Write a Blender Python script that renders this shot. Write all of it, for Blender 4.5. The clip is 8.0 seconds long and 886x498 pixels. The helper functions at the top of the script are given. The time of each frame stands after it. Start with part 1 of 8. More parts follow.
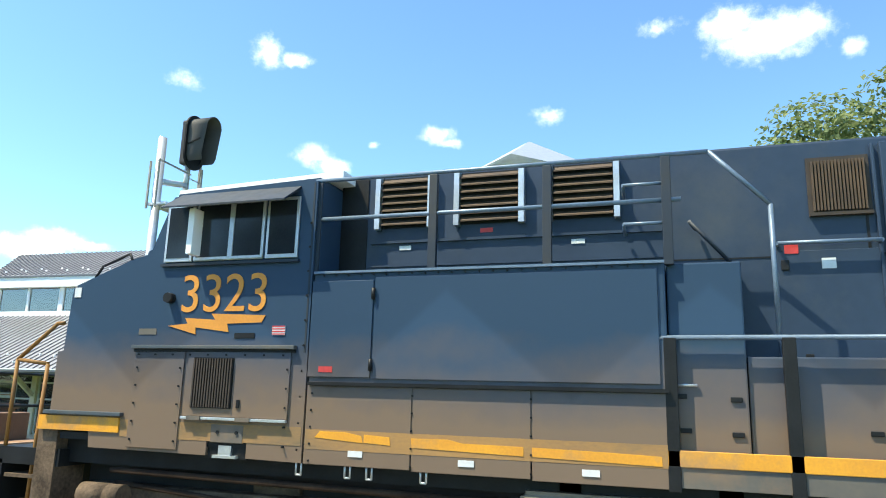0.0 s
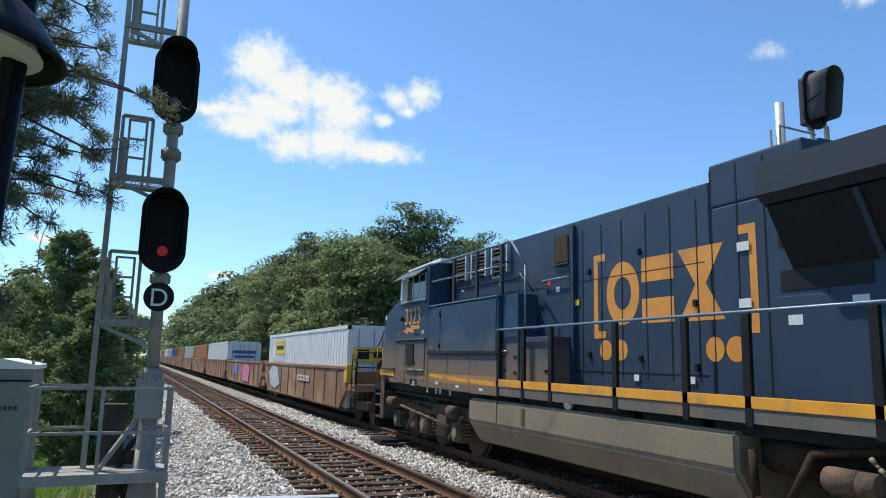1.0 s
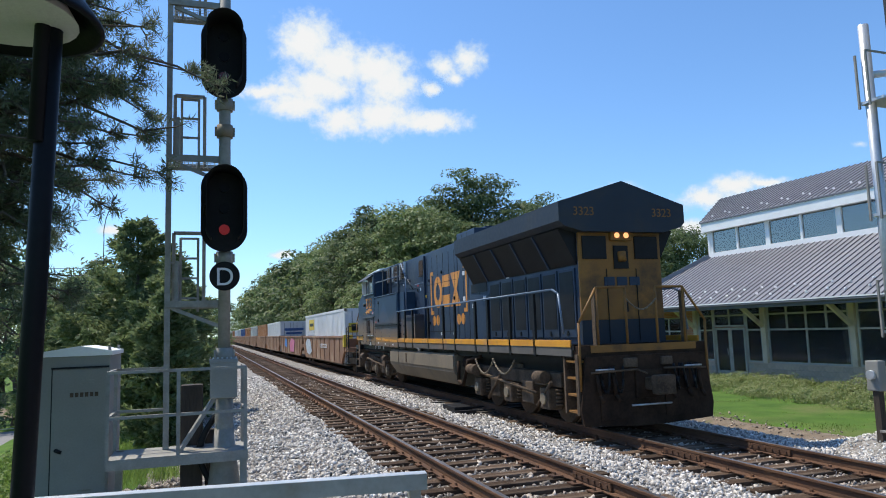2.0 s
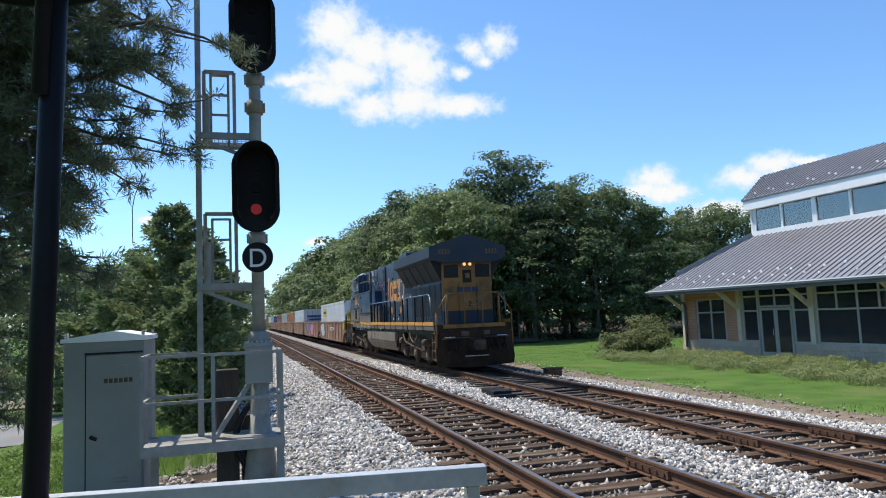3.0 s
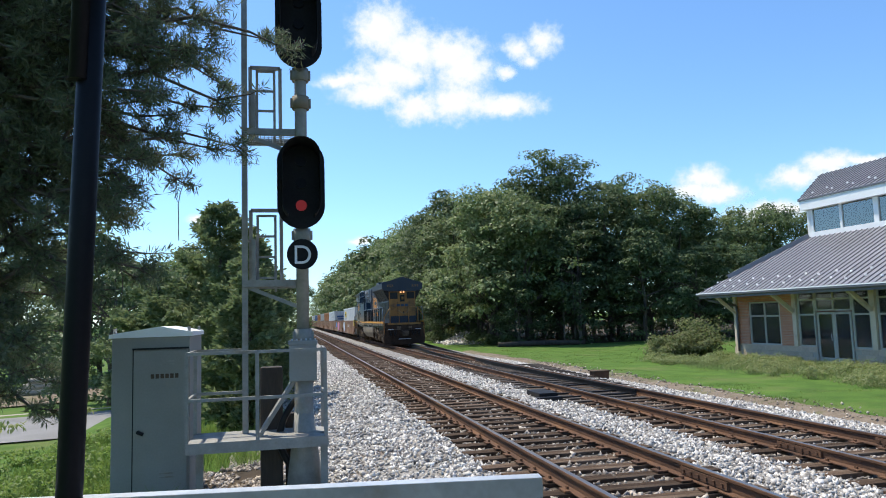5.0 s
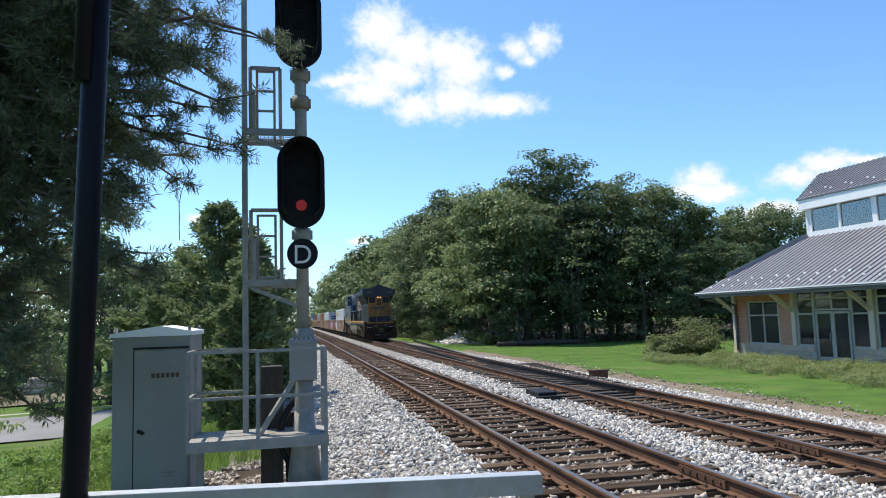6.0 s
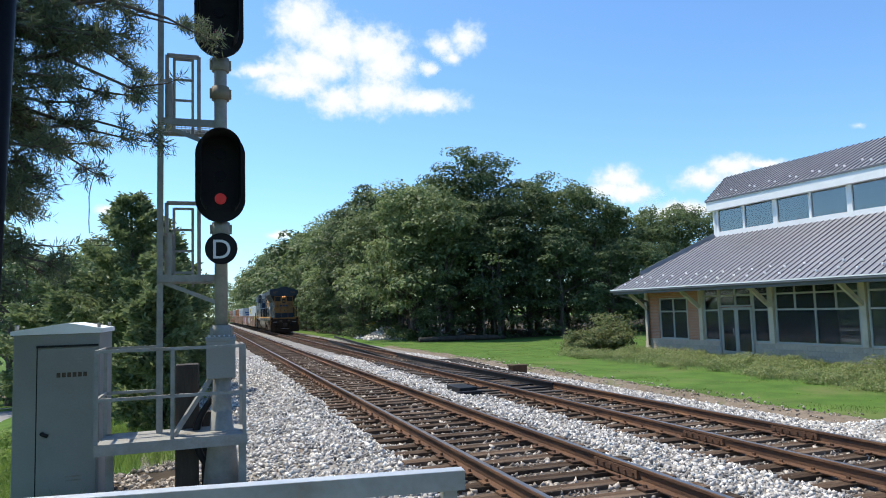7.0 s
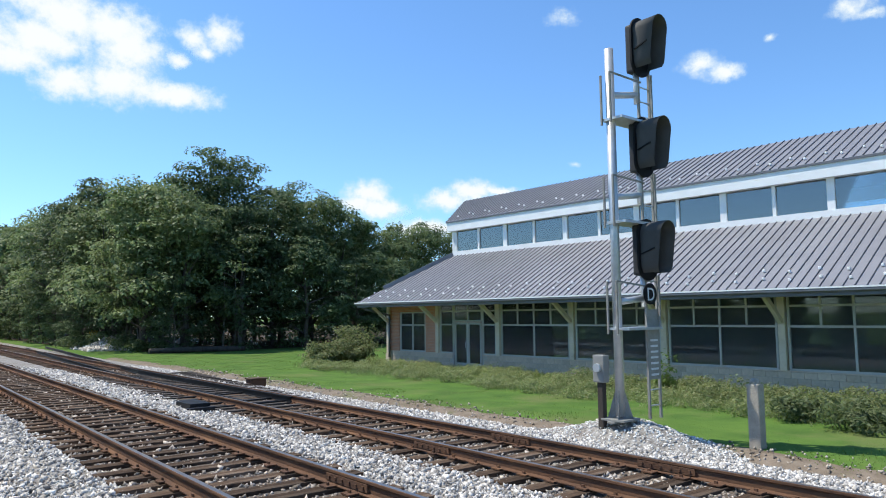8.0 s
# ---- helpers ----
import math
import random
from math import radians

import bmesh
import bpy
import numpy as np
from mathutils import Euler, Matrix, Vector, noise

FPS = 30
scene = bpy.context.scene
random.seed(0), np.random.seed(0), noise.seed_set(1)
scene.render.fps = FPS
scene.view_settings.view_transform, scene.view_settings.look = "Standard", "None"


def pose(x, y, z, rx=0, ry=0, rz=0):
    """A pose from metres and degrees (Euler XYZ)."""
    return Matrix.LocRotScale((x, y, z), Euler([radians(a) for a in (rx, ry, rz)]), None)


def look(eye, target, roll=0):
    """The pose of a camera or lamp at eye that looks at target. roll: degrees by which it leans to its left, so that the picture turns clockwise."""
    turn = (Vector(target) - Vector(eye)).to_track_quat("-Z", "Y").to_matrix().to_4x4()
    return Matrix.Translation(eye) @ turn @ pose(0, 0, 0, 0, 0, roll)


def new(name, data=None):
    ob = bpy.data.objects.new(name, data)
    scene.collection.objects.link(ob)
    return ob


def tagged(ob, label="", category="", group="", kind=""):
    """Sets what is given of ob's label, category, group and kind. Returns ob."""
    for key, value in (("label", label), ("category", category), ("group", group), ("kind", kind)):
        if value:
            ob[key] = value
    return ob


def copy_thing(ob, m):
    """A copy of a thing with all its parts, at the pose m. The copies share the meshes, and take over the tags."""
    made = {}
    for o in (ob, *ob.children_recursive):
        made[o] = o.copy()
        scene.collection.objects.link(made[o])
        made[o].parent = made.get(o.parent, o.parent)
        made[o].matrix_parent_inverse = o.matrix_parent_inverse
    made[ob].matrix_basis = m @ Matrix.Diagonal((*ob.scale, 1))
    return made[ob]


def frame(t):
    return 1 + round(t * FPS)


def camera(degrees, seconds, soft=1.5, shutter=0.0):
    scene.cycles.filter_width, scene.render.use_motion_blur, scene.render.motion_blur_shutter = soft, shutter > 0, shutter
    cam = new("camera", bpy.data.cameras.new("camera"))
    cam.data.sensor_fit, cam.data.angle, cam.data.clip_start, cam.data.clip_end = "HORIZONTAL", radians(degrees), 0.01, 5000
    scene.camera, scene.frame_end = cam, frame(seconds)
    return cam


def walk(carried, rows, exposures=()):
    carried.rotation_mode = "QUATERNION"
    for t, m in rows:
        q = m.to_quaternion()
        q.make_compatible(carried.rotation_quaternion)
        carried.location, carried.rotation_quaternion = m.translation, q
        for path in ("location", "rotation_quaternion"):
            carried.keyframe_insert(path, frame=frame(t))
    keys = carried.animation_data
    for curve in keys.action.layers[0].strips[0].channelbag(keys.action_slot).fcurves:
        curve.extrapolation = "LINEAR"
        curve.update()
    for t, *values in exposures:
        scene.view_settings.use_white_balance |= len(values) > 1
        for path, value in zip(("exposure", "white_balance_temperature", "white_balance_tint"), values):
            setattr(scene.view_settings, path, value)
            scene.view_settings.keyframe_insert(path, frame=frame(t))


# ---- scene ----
cam = camera(64.40, 8.0, soft=1.0)
# the camera stands beside the track, takes two steps along it and is turned by hand
PATH = [
    (0, pose(-0.073, -1.688, 2.002, 101.69, -1.47, -71.42)),
    (0.2, pose(0.027, -1.413, 2.084, 102.65, -3.39, -60.31)),
    (0.5, pose(-0.008, -1.541, 2.046, 100.69, -2.87, -42.17)),
    (0.8, pose(-0.199, -1.246, 1.943, 99.14, -2.23, -29.67)),
    (1, pose(-0.095, -1.137, 1.896, 99.11, -1.33, -23.65)),
    (1.2, pose(-0.080, -1.141, 1.916, 97.72, -0.48, -20.76)),
    (2.5, pose(-0.025, -0.376, 1.844, 96.06, 2.40, -18.06)),
    (3, pose(-0.017, -0.225, 1.829, 95.33, 2.43, -15.81)),
    (3.5, pose(-0.052, -0.092, 1.810, 95.13, 3.02, -14.79)),
    (4, pose(-0.050, 0.002, 1.817, 95.62, 2.88, -14.48)),
    (4.5, pose(-0.005, 0.027, 1.800, 95.63, 2.53, -13.43)),
    (5, pose(0.005, 0.007, 1.820, 95.47, 1.76, -12.29)),
    (6.5, pose(-0.019, -0.030, 1.817, 95.40, 1.82, -12.55)),
    (7, pose(-0.029, -0.035, 1.830, 94.89, 1.74, -18.71)),
    (7.5, pose(-0.052, -0.068, 1.846, 94.84, 0.90, -29.92)),
    (8, pose(0.072, 0.014, 1.872, 95.36, 0.59, -39.14)),
]
walk(cam, PATH, [(0, 1.08, 7300, 0), (0.4, 0.74, 7000, -2), (0.8, 0.37, 6650, 4), (1.2, 0.17, 6550, 8),
                 (2.5, 0.2, 6450, 9), (3.5, 0.34, 6550, 8), (6.5, 0.36, 6550, 8), (8, 0.32, 6350, 7)])

# ---- world, sun ----
SUN_EL, SUN_AZ = 60.0, 36.0   # degrees above the horizon; to the left of the track's line (+y)
world = bpy.data.worlds.new("sky")
scene.world = world
world.use_nodes = True
wn = world.node_tree
sky = wn.nodes.new("ShaderNodeTexSky")
sky.sky_type = "NISHITA"
sky.sun_disc = False
sky.sun_elevation = radians(SUN_EL)
sky.sun_rotation = radians(-SUN_AZ)
sky.air_density, sky.dust_density, sky.ozone_density = 1.0, 0.3, 1.5
tint = wn.nodes.new("ShaderNodeMixRGB")   # a clear, deep blue summer sky
tint.blend_type, tint.inputs[0].default_value, tint.inputs[2].default_value = "MULTIPLY", 1.0, (0.70, 0.94, 1.18, 1)
wn.links.new(sky.outputs[0], tint.inputs[1])
wn.links.new(tint.outputs[0], wn.nodes["Background"].inputs[0])
wn.nodes["Background"].inputs[1].default_value = 0.142
sun_data = bpy.data.lights.new("sun", "SUN")
sun_data.energy, sun_data.angle, sun_data.color = 4.3, radians(0.5), (1.0, 0.92, 0.79)
sun = new("sun", sun_data)
sun_dir = Vector((-math.sin(radians(SUN_AZ)) * math.cos(radians(SUN_EL)), math.cos(radians(SUN_AZ)) * math.cos(radians(SUN_EL)), math.sin(radians(SUN_EL))))
sun.matrix_world = look(sun_dir * 100, (0, 0, 0))


# ---- materials ----
def surface(name, c1, c2=None, scale=4.0, rough=0.7, metal=0.0, bump=0.15, fine=40.0, stain=None, stain_scale=1.2, stain_amount=0.5,
            rand=0.0, island=False, coat=0.0, stretch=(1, 1, 1), spec=0.5):
    """Two-scale procedural surface: large tone change, fine grain with relief, an optional stain colour."""
    m = bpy.data.materials.new(name)
    m.use_nodes = True
    nt = m.node_tree
    N, L = nt.nodes, nt.links
    p = N["Principled BSDF"]
    tc = N.new("ShaderNodeTexCoord")
    mp = N.new("ShaderNodeMapping")
    mp.inputs["Scale"].default_value = stretch
    L.new(tc.outputs["Object"], mp.inputs[0])
    big, small = N.new("ShaderNodeTexNoise"), N.new("ShaderNodeTexNoise")
    big.inputs["Scale"].default_value, big.inputs["Detail"].default_value = scale, 6
    small.inputs["Scale"].default_value, small.inputs["Detail"].default_value = fine, 4
    L.new(mp.outputs[0], big.inputs[0]), L.new(mp.outputs[0], small.inputs[0])
    c2 = c2 or tuple(v * 0.7 for v in c1)
    ramp = N.new("ShaderNodeValToRGB")
    ramp.color_ramp.elements[0].position, ramp.color_ramp.elements[1].position = 0.32, 0.68
    ramp.color_ramp.elements[0].color, ramp.color_ramp.elements[1].color = (*c2, 1), (*c1, 1)
    add = N.new("ShaderNodeMath")
    add.operation = "MULTIPLY_ADD"
    add.inputs[1].default_value = 0.45
    L.new(small.outputs[0], add.inputs[0])
    sc = N.new("ShaderNodeMath")
    sc.operation = "MULTIPLY_ADD"
    sc.inputs[1].default_value, sc.inputs[2].default_value = 0.8, -0.12
    L.new(big.outputs[0], sc.inputs[0]), L.new(sc.outputs[0], add.inputs[2])
    L.new(add.outputs[0], ramp.inputs[0])
    out = ramp.outputs[0]
    if stain:
        st = N.new("ShaderNodeTexNoise")
        st.inputs["Scale"].default_value, st.inputs["Detail"].default_value, st.inputs["Roughness"].default_value = stain_scale, 8, 0.65
        L.new(mp.outputs[0], st.inputs[0])
        sr = N.new("ShaderNodeValToRGB")
        sr.color_ramp.elements[0].position, sr.color_ramp.elements[1].position = 0.62 - 0.3 * stain_amount, 0.8 - 0.2 * stain_amount
        L.new(st.outputs[0], sr.inputs[0])
        mx = N.new("ShaderNodeMixRGB")
        mx.inputs[2].default_value = (*stain, 1)
        L.new(sr.outputs[0], mx.inputs[0]), L.new(out, mx.inputs[1])
        out = mx.outputs[0]
    if rand or island:
        hs = N.new("ShaderNodeHueSaturation")
        mr = N.new("ShaderNodeMapRange")
        mr.inputs[3].default_value, mr.inputs[4].default_value = 1 - rand, 1 + rand
        if island:
            L.new(N.new("ShaderNodeNewGeometry").outputs["Random Per Island"], mr.inputs[0])
        else:
            L.new(N.new("ShaderNodeObjectInfo").outputs["Random"], mr.inputs[0])
        L.new(mr.outputs[0], hs.inputs["Value"]), L.new(out, hs.inputs["Color"])
        out = hs.outputs[0]
    L.new(out, p.inputs["Base Color"])
    rr = N.new("ShaderNodeMapRange")
    rr.inputs[3].default_value, rr.inputs[4].default_value = max(0.05, rough - 0.12), min(1, rough + 0.12)
    L.new(small.outputs[0], rr.inputs[0]), L.new(rr.outputs[0], p.inputs["Roughness"])
    p.inputs["Metallic"].default_value = metal
    p.inputs["Coat Weight"].default_value = coat
    p.inputs["Specular IOR Level"].default_value = spec
    if bump:
        b = N.new("ShaderNodeBump")
        b.inputs["Strength"].default_value, b.inputs["Distance"].default_value = bump, 0.02
        L.new(small.outputs[0], b.inputs["Height"]), L.new(b.outputs[0], p.inputs["Normal"])
    return m


def leafy(name, c1, c2, trans=0.35, rough=0.55):
    """Leaves: two greens by island, some light through the blade."""
    m = bpy.data.materials.new(name)
    m.use_nodes = True
    N, L = m.node_tree.nodes, m.node_tree.links
    p = N["Principled BSDF"]
    g = N.new("ShaderNodeNewGeometry")
    mx = N.new("ShaderNodeMixRGB")
    mx.inputs[1].default_value, mx.inputs[2].default_value = (*c1, 1), (*c2, 1)
    oi = N.new("ShaderNodeObjectInfo")
    hs = N.new("ShaderNodeHueSaturation")
    mr = N.new("ShaderNodeMapRange")
    mr.inputs[3].default_value, mr.inputs[4].default_value = 0.75, 1.25
    L.new(oi.outputs["Random"], mr.inputs[0]), L.new(mr.outputs[0], hs.inputs["Value"])
    L.new(g.outputs["Random Per Island"], mx.inputs[0]), L.new(mx.outputs[0], hs.inputs["Color"])
    L.new(hs.outputs[0], p.inputs["Base Color"])
    p.inputs["Roughness"].default_value = rough
    p.inputs["Specular IOR Level"].default_value = 0.3
    tr = N.new("ShaderNodeBsdfTranslucent")
    L.new(hs.outputs[0], tr.inputs[0])
    ms = N.new("ShaderNodeMixShader")
    ms.inputs[0].default_value = trans
    L.new(p.outputs[0], ms.inputs[1]), L.new(tr.outputs[0], ms.inputs[2])
    L.new(ms.outputs[0], N["Material Output"].inputs[0])
    return m


def dusted(name, paint, dust, rust):
    """Blue paint under road dust that has settled thicker towards the sill, in streaks and diagonal smears."""
    m = bpy.data.materials.new(name)
    m.use_nodes = True
    N, L = m.node_tree.nodes, m.node_tree.links
    p = N["Principled BSDF"]
    tc, sep = N.new("ShaderNodeTexCoord"), N.new("ShaderNodeSeparateXYZ")
    L.new(tc.outputs["Object"], sep.inputs[0])
    mp = N.new("ShaderNodeMapping")
    mp.inputs["Rotation"].default_value = (radians(38), 0, 0)
    mp.inputs["Scale"].default_value = (1, 0.5, 1.6)
    L.new(tc.outputs["Object"], mp.inputs[0])
    smear, fine = N.new("ShaderNodeTexNoise"), N.new("ShaderNodeTexNoise")
    smear.inputs["Scale"].default_value, smear.inputs["Detail"].default_value = 0.8, 2
    fine.inputs["Scale"].default_value, fine.inputs["Detail"].default_value = 7, 7
    L.new(mp.outputs[0], smear.inputs[0]), L.new(tc.outputs["Object"], fine.inputs[0])

    def amount(hi, lo, noise_gain):
        mr = N.new("ShaderNodeMapRange")
        mr.clamp = False
        mr.inputs[1].default_value, mr.inputs[2].default_value = hi, lo
        L.new(sep.outputs["Z"], mr.inputs[0])
        a = N.new("ShaderNodeMath")
        a.operation = "MULTIPLY_ADD"
        a.inputs[1].default_value = noise_gain
        L.new(smear.outputs[0], a.inputs[0]), L.new(mr.outputs[0], a.inputs[2])
        b = N.new("ShaderNodeMath")
        b.operation, b.use_clamp = "MULTIPLY_ADD", True
        b.inputs[1].default_value = 0.14
        L.new(fine.outputs[0], b.inputs[0]), L.new(a.outputs[0], b.inputs[2])
        return b.outputs[0]
    # old dust borders that run up and down in wide zigzags
    zig, saw, step = N.new("ShaderNodeMath"), N.new("ShaderNodeMath"), N.new("ShaderNodeMapRange")
    zig.operation, saw.operation, step.interpolation_type = "PINGPONG", "MULTIPLY_ADD", "SMOOTHSTEP"
    zig.inputs[1].default_value, saw.inputs[1].default_value = 1.25, 0.85
    L.new(sep.outputs["Y"], zig.inputs[0]), L.new(zig.outputs[0], saw.inputs[0]), L.new(sep.outputs["Z"], saw.inputs[2])
    step.inputs[1].default_value, step.inputs[2].default_value, step.inputs[3].default_value, step.inputs[4].default_value = 3.18, 3.30, 1.12, 0.90
    L.new(saw.outputs[0], step.inputs[0])
    facet = N.new("ShaderNodeHueSaturation")
    L.new(step.outputs[0], facet.inputs["Value"])
    m1, m2 = N.new("ShaderNodeMixRGB"), N.new("ShaderNodeMixRGB")
    m1.inputs[1].default_value, m1.inputs[2].default_value, m2.inputs[2].default_value = (*paint, 1), (*dust, 1), (*rust, 1)
    sh = N.new("ShaderNodeMath")
    sh.operation, sh.use_clamp = "SUBTRACT", True
    sh.inputs[1].default_value = 1.20
    L.new(amount(3.7, 2.0, 2.4), sh.inputs[0])
    s2 = N.new("ShaderNodeMath")
    s2.operation, s2.use_clamp = "SUBTRACT", True
    s2.inputs[1].default_value = 0.44
    L.new(amount(2.75, 1.35, 0.8), s2.inputs[0])
    L.new(sh.outputs[0], m1.inputs[0]), L.new(m1.outputs[0], m2.inputs[1]), L.new(s2.outputs[0], m2.inputs[0])
    L.new(m2.outputs[0], facet.inputs["Color"]), L.new(facet.outputs[0], p.inputs["Base Color"])
    rr = N.new("ShaderNodeMapRange")
    rr.inputs[3].default_value, rr.inputs[4].default_value = 0.45, 0.85
    p.inputs["Specular IOR Level"].default_value = 0.25
    L.new(sh.outputs[0], rr.inputs[0]), L.new(rr.outputs[0], p.inputs["Roughness"])
    bp = N.new("ShaderNodeBump")
    bp.inputs["Strength"].default_value, bp.inputs["Distance"].default_value = 0.05, 0.02
    L.new(smear.outputs[0], bp.inputs["Height"]), L.new(bp.outputs[0], p.inputs["Normal"])
    return m


def glow(name, colour, strength):
    m = bpy.data.materials.new(name)
    m.use_nodes = True
    p = m.node_tree.nodes["Principled BSDF"]
    p.inputs["Base Color"].default_value = (*colour, 1)
    p.inputs["Emission Color"].default_value = (*colour, 1)
    p.inputs["Emission Strength"].default_value = strength
    return m


def glass(name, tint=(0.9, 0.95, 0.95), ior=1.5, film=0.0):
    """A thin pane: clear, with a mirror's gloss by Fresnel."""
    m = bpy.data.materials.new(name)
    m.use_nodes = True
    N, L = m.node_tree.nodes, m.node_tree.links
    N.remove(N["Principled BSDF"])
    t, g, f, x = N.new("ShaderNodeBsdfTransparent"), N.new("ShaderNodeBsdfGlossy"), N.new("ShaderNodeFresnel"), N.new("ShaderNodeMixShader")
    t.inputs[0].default_value = (*tint, 1)
    g.inputs["Roughness"].default_value = 0.02
    f.inputs[0].default_value = ior
    L.new(f.outputs[0], x.inputs[0]), L.new(t.outputs[0], x.inputs[1]), L.new(g.outputs[0], x.inputs[2])
    out = x.outputs[0]
    if film:   # a faint grey film that paints the pane's hazy reflection
        d, y = N.new("ShaderNodeBsdfDiffuse"), N.new("ShaderNodeMixShader")
        d.inputs[0].default_value = (0.55, 0.55, 0.55, 1)
        y.inputs[0].default_value = film
        L.new(out, y.inputs[1]), L.new(d.outputs[0], y.inputs[2])
        out = y.outputs[0]
    L.new(out, N["Material Output"].inputs[0])
    return m


M = {}
M["ballast"] = surface("ballast_bed", (0.40, 0.38, 0.35), (0.13, 0.115, 0.10), 9, 0.95, spec=0.15, bump=0.9, fine=28, stain=(0.16, 0.11, 0.08), stain_scale=0.5, stain_amount=0.25)
M["stone"] = surface("crushed_stone", (0.62, 0.59, 0.55), (0.38, 0.355, 0.33), 6, 0.9, bump=0.3, fine=60, rand=0.6, island=True, spec=0.2)
M["stone_white"] = surface("white_crushed_stone", (0.78, 0.76, 0.72), (0.54, 0.52, 0.49), 6, 0.9, rand=0.35, island=True, spec=0.2)
M["grass_ground"] = surface("lawn", (0.110, 0.190, 0.036), (0.060, 0.118, 0.024), 1.1, 0.95, spec=0.1, bump=0.5, fine=25, stain=(0.150, 0.165, 0.060), stain_scale=0.45, stain_amount=0.35)
M["grass"] = leafy("grass_blades", (0.150, 0.235, 0.046), (0.215, 0.285, 0.080), 0.50)
M["weeds"] = leafy("weed_leaves", (0.165, 0.225, 0.075), (0.300, 0.310, 0.150), 0.50)
M["rail_side"] = surface("rusty_rail_steel", (0.155, 0.082, 0.048), (0.075, 0.044, 0.031), 3, 0.88, 0.0, bump=0.3, fine=50, spec=0.2, stain=(0.24, 0.125, 0.062), stain_scale=1.1, stain_amount=0.35, stretch=(1, 0.3, 1))
M["rail_top"] = surface("worn_rail_head", (0.30, 0.27, 0.25), (0.18, 0.15, 0.13), 2, 0.38, 0.85, bump=0.03, stretch=(1, 0.05, 1))
M["track_bed"] = surface("oily_brown_track_bed", (0.20, 0.165, 0.135), (0.075, 0.058, 0.046), 8, 0.95, bump=0.9, fine=30, spec=0.1)
M["stone_brown"] = surface("rust_stained_stone", (0.46, 0.41, 0.355), (0.25, 0.205, 0.165), 6, 0.9, rand=0.6, island=True, spec=0.15)
M["tie"] = surface("weathered_tie", (0.135, 0.088, 0.058), (0.048, 0.033, 0.024), 5, 0.92, bump=0.8, fine=30, rand=0.4, stretch=(0.35, 3, 1), spec=0.1, stain=(0.21, 0.16, 0.12), stain_scale=1.6, stain_amount=0.3)
M["blue"] = surface("dark_blue_locomotive_paint", (0.029, 0.051, 0.091), (0.022, 0.039, 0.071), 0.7, 0.48, bump=0.03, fine=9, spec=0.35, stain=(0.075, 0.082, 0.088), stain_scale=0.42, stain_amount=0.35)
M["blue_dark"] = surface("grimy_blue_black_paint", (0.013, 0.026, 0.046), (0.009, 0.017, 0.030), 0.8, 0.6, bump=0.04, fine=10, stain=(0.03, 0.028, 0.025), stain_scale=0.8, stain_amount=0.4)
M["grime"] = surface("greasy_black_brown_steel", (0.058, 0.036, 0.024), (0.024, 0.016, 0.012), 2.5, 0.85, spec=0.12, bump=0.3, fine=18, stain=(0.07, 0.045, 0.03), stain_scale=1.5, stain_amount=0.25)
M["blue_low"] = surface("dusty_blue_paint", (0.075, 0.088, 0.092), (0.050, 0.066, 0.085), 0.8, 0.55, bump=0.04, fine=12, stain=(0.14, 0.12, 0.10), stain_scale=0.8, stain_amount=0.4)
M["dusty"] = surface("brown_dust_over_grey_paint", (0.14, 0.125, 0.105), (0.095, 0.09, 0.082), 1.2, 0.7, bump=0.05, fine=14, stain=(0.24, 0.15, 0.09), stain_scale=0.7, stain_amount=0.3)
M["orange"] = surface("faded_yellow_orange_paint", (0.72, 0.30, 0.045), (0.58, 0.235, 0.04), 2.5, 0.55, bump=0.03, stain=(0.35, 0.19, 0.07), stain_scale=2, stain_amount=0.15)
M["yellow"] = surface("scuffed_yellow_sill_paint", (0.80, 0.37, 0.03), (0.64, 0.28, 0.035), 2.0, 0.5, bump=0.03, stain=(0.33, 0.2, 0.11), stain_scale=1.4, stain_amount=0.3)
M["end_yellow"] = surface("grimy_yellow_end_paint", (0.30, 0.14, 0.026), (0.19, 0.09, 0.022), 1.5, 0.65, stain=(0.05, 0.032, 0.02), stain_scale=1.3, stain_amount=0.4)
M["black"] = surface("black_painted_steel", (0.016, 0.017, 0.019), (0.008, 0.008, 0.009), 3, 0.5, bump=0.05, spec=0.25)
M["truck"] = surface("grimy_truck_steel", (0.165, 0.118, 0.082), (0.055, 0.040, 0.029), 3, 0.88, 0.0, bump=0.35, fine=25, spec=0.15)
M["tank"] = surface("dusty_fuel_tank_paint", (0.25, 0.20, 0.135), (0.17, 0.14, 0.10), 0.9, 0.75, bump=0.08, fine=18, stain=(0.10, 0.085, 0.07), stain_scale=0.8, stain_amount=0.25)
M["louver"] = surface("rusty_louver", (0.11, 0.070, 0.042), (0.06, 0.040, 0.028), 4, 0.8)
M["grille"] = surface("dark_brown_grille", (0.055, 0.04, 0.032), (0.03, 0.024, 0.02), 6, 0.8)
M["white"] = surface("white_painted_metal", (0.90, 0.90, 0.89), (0.84, 0.84, 0.83), 1.5, 0.5, bump=0.03)
M["trim_silver"] = surface("aluminium_trim", (0.62, 0.64, 0.66), (0.5, 0.52, 0.54), 5, 0.35, 0.6, bump=0.02)
M["red"] = surface("red_sticker", (0.6, 0.05, 0.05), (0.45, 0.04, 0.04), 8, 0.5)
M["cab_glass"] = surface("dark_cab_glass", (0.012, 0.016, 0.022), (0.02, 0.025, 0.03), 2, 0.08, bump=0)
M["pipe_blue"] = surface("blue_painted_handrail", (0.16, 0.22, 0.30), (0.11, 0.16, 0.23), 5, 0.4, 0.2)
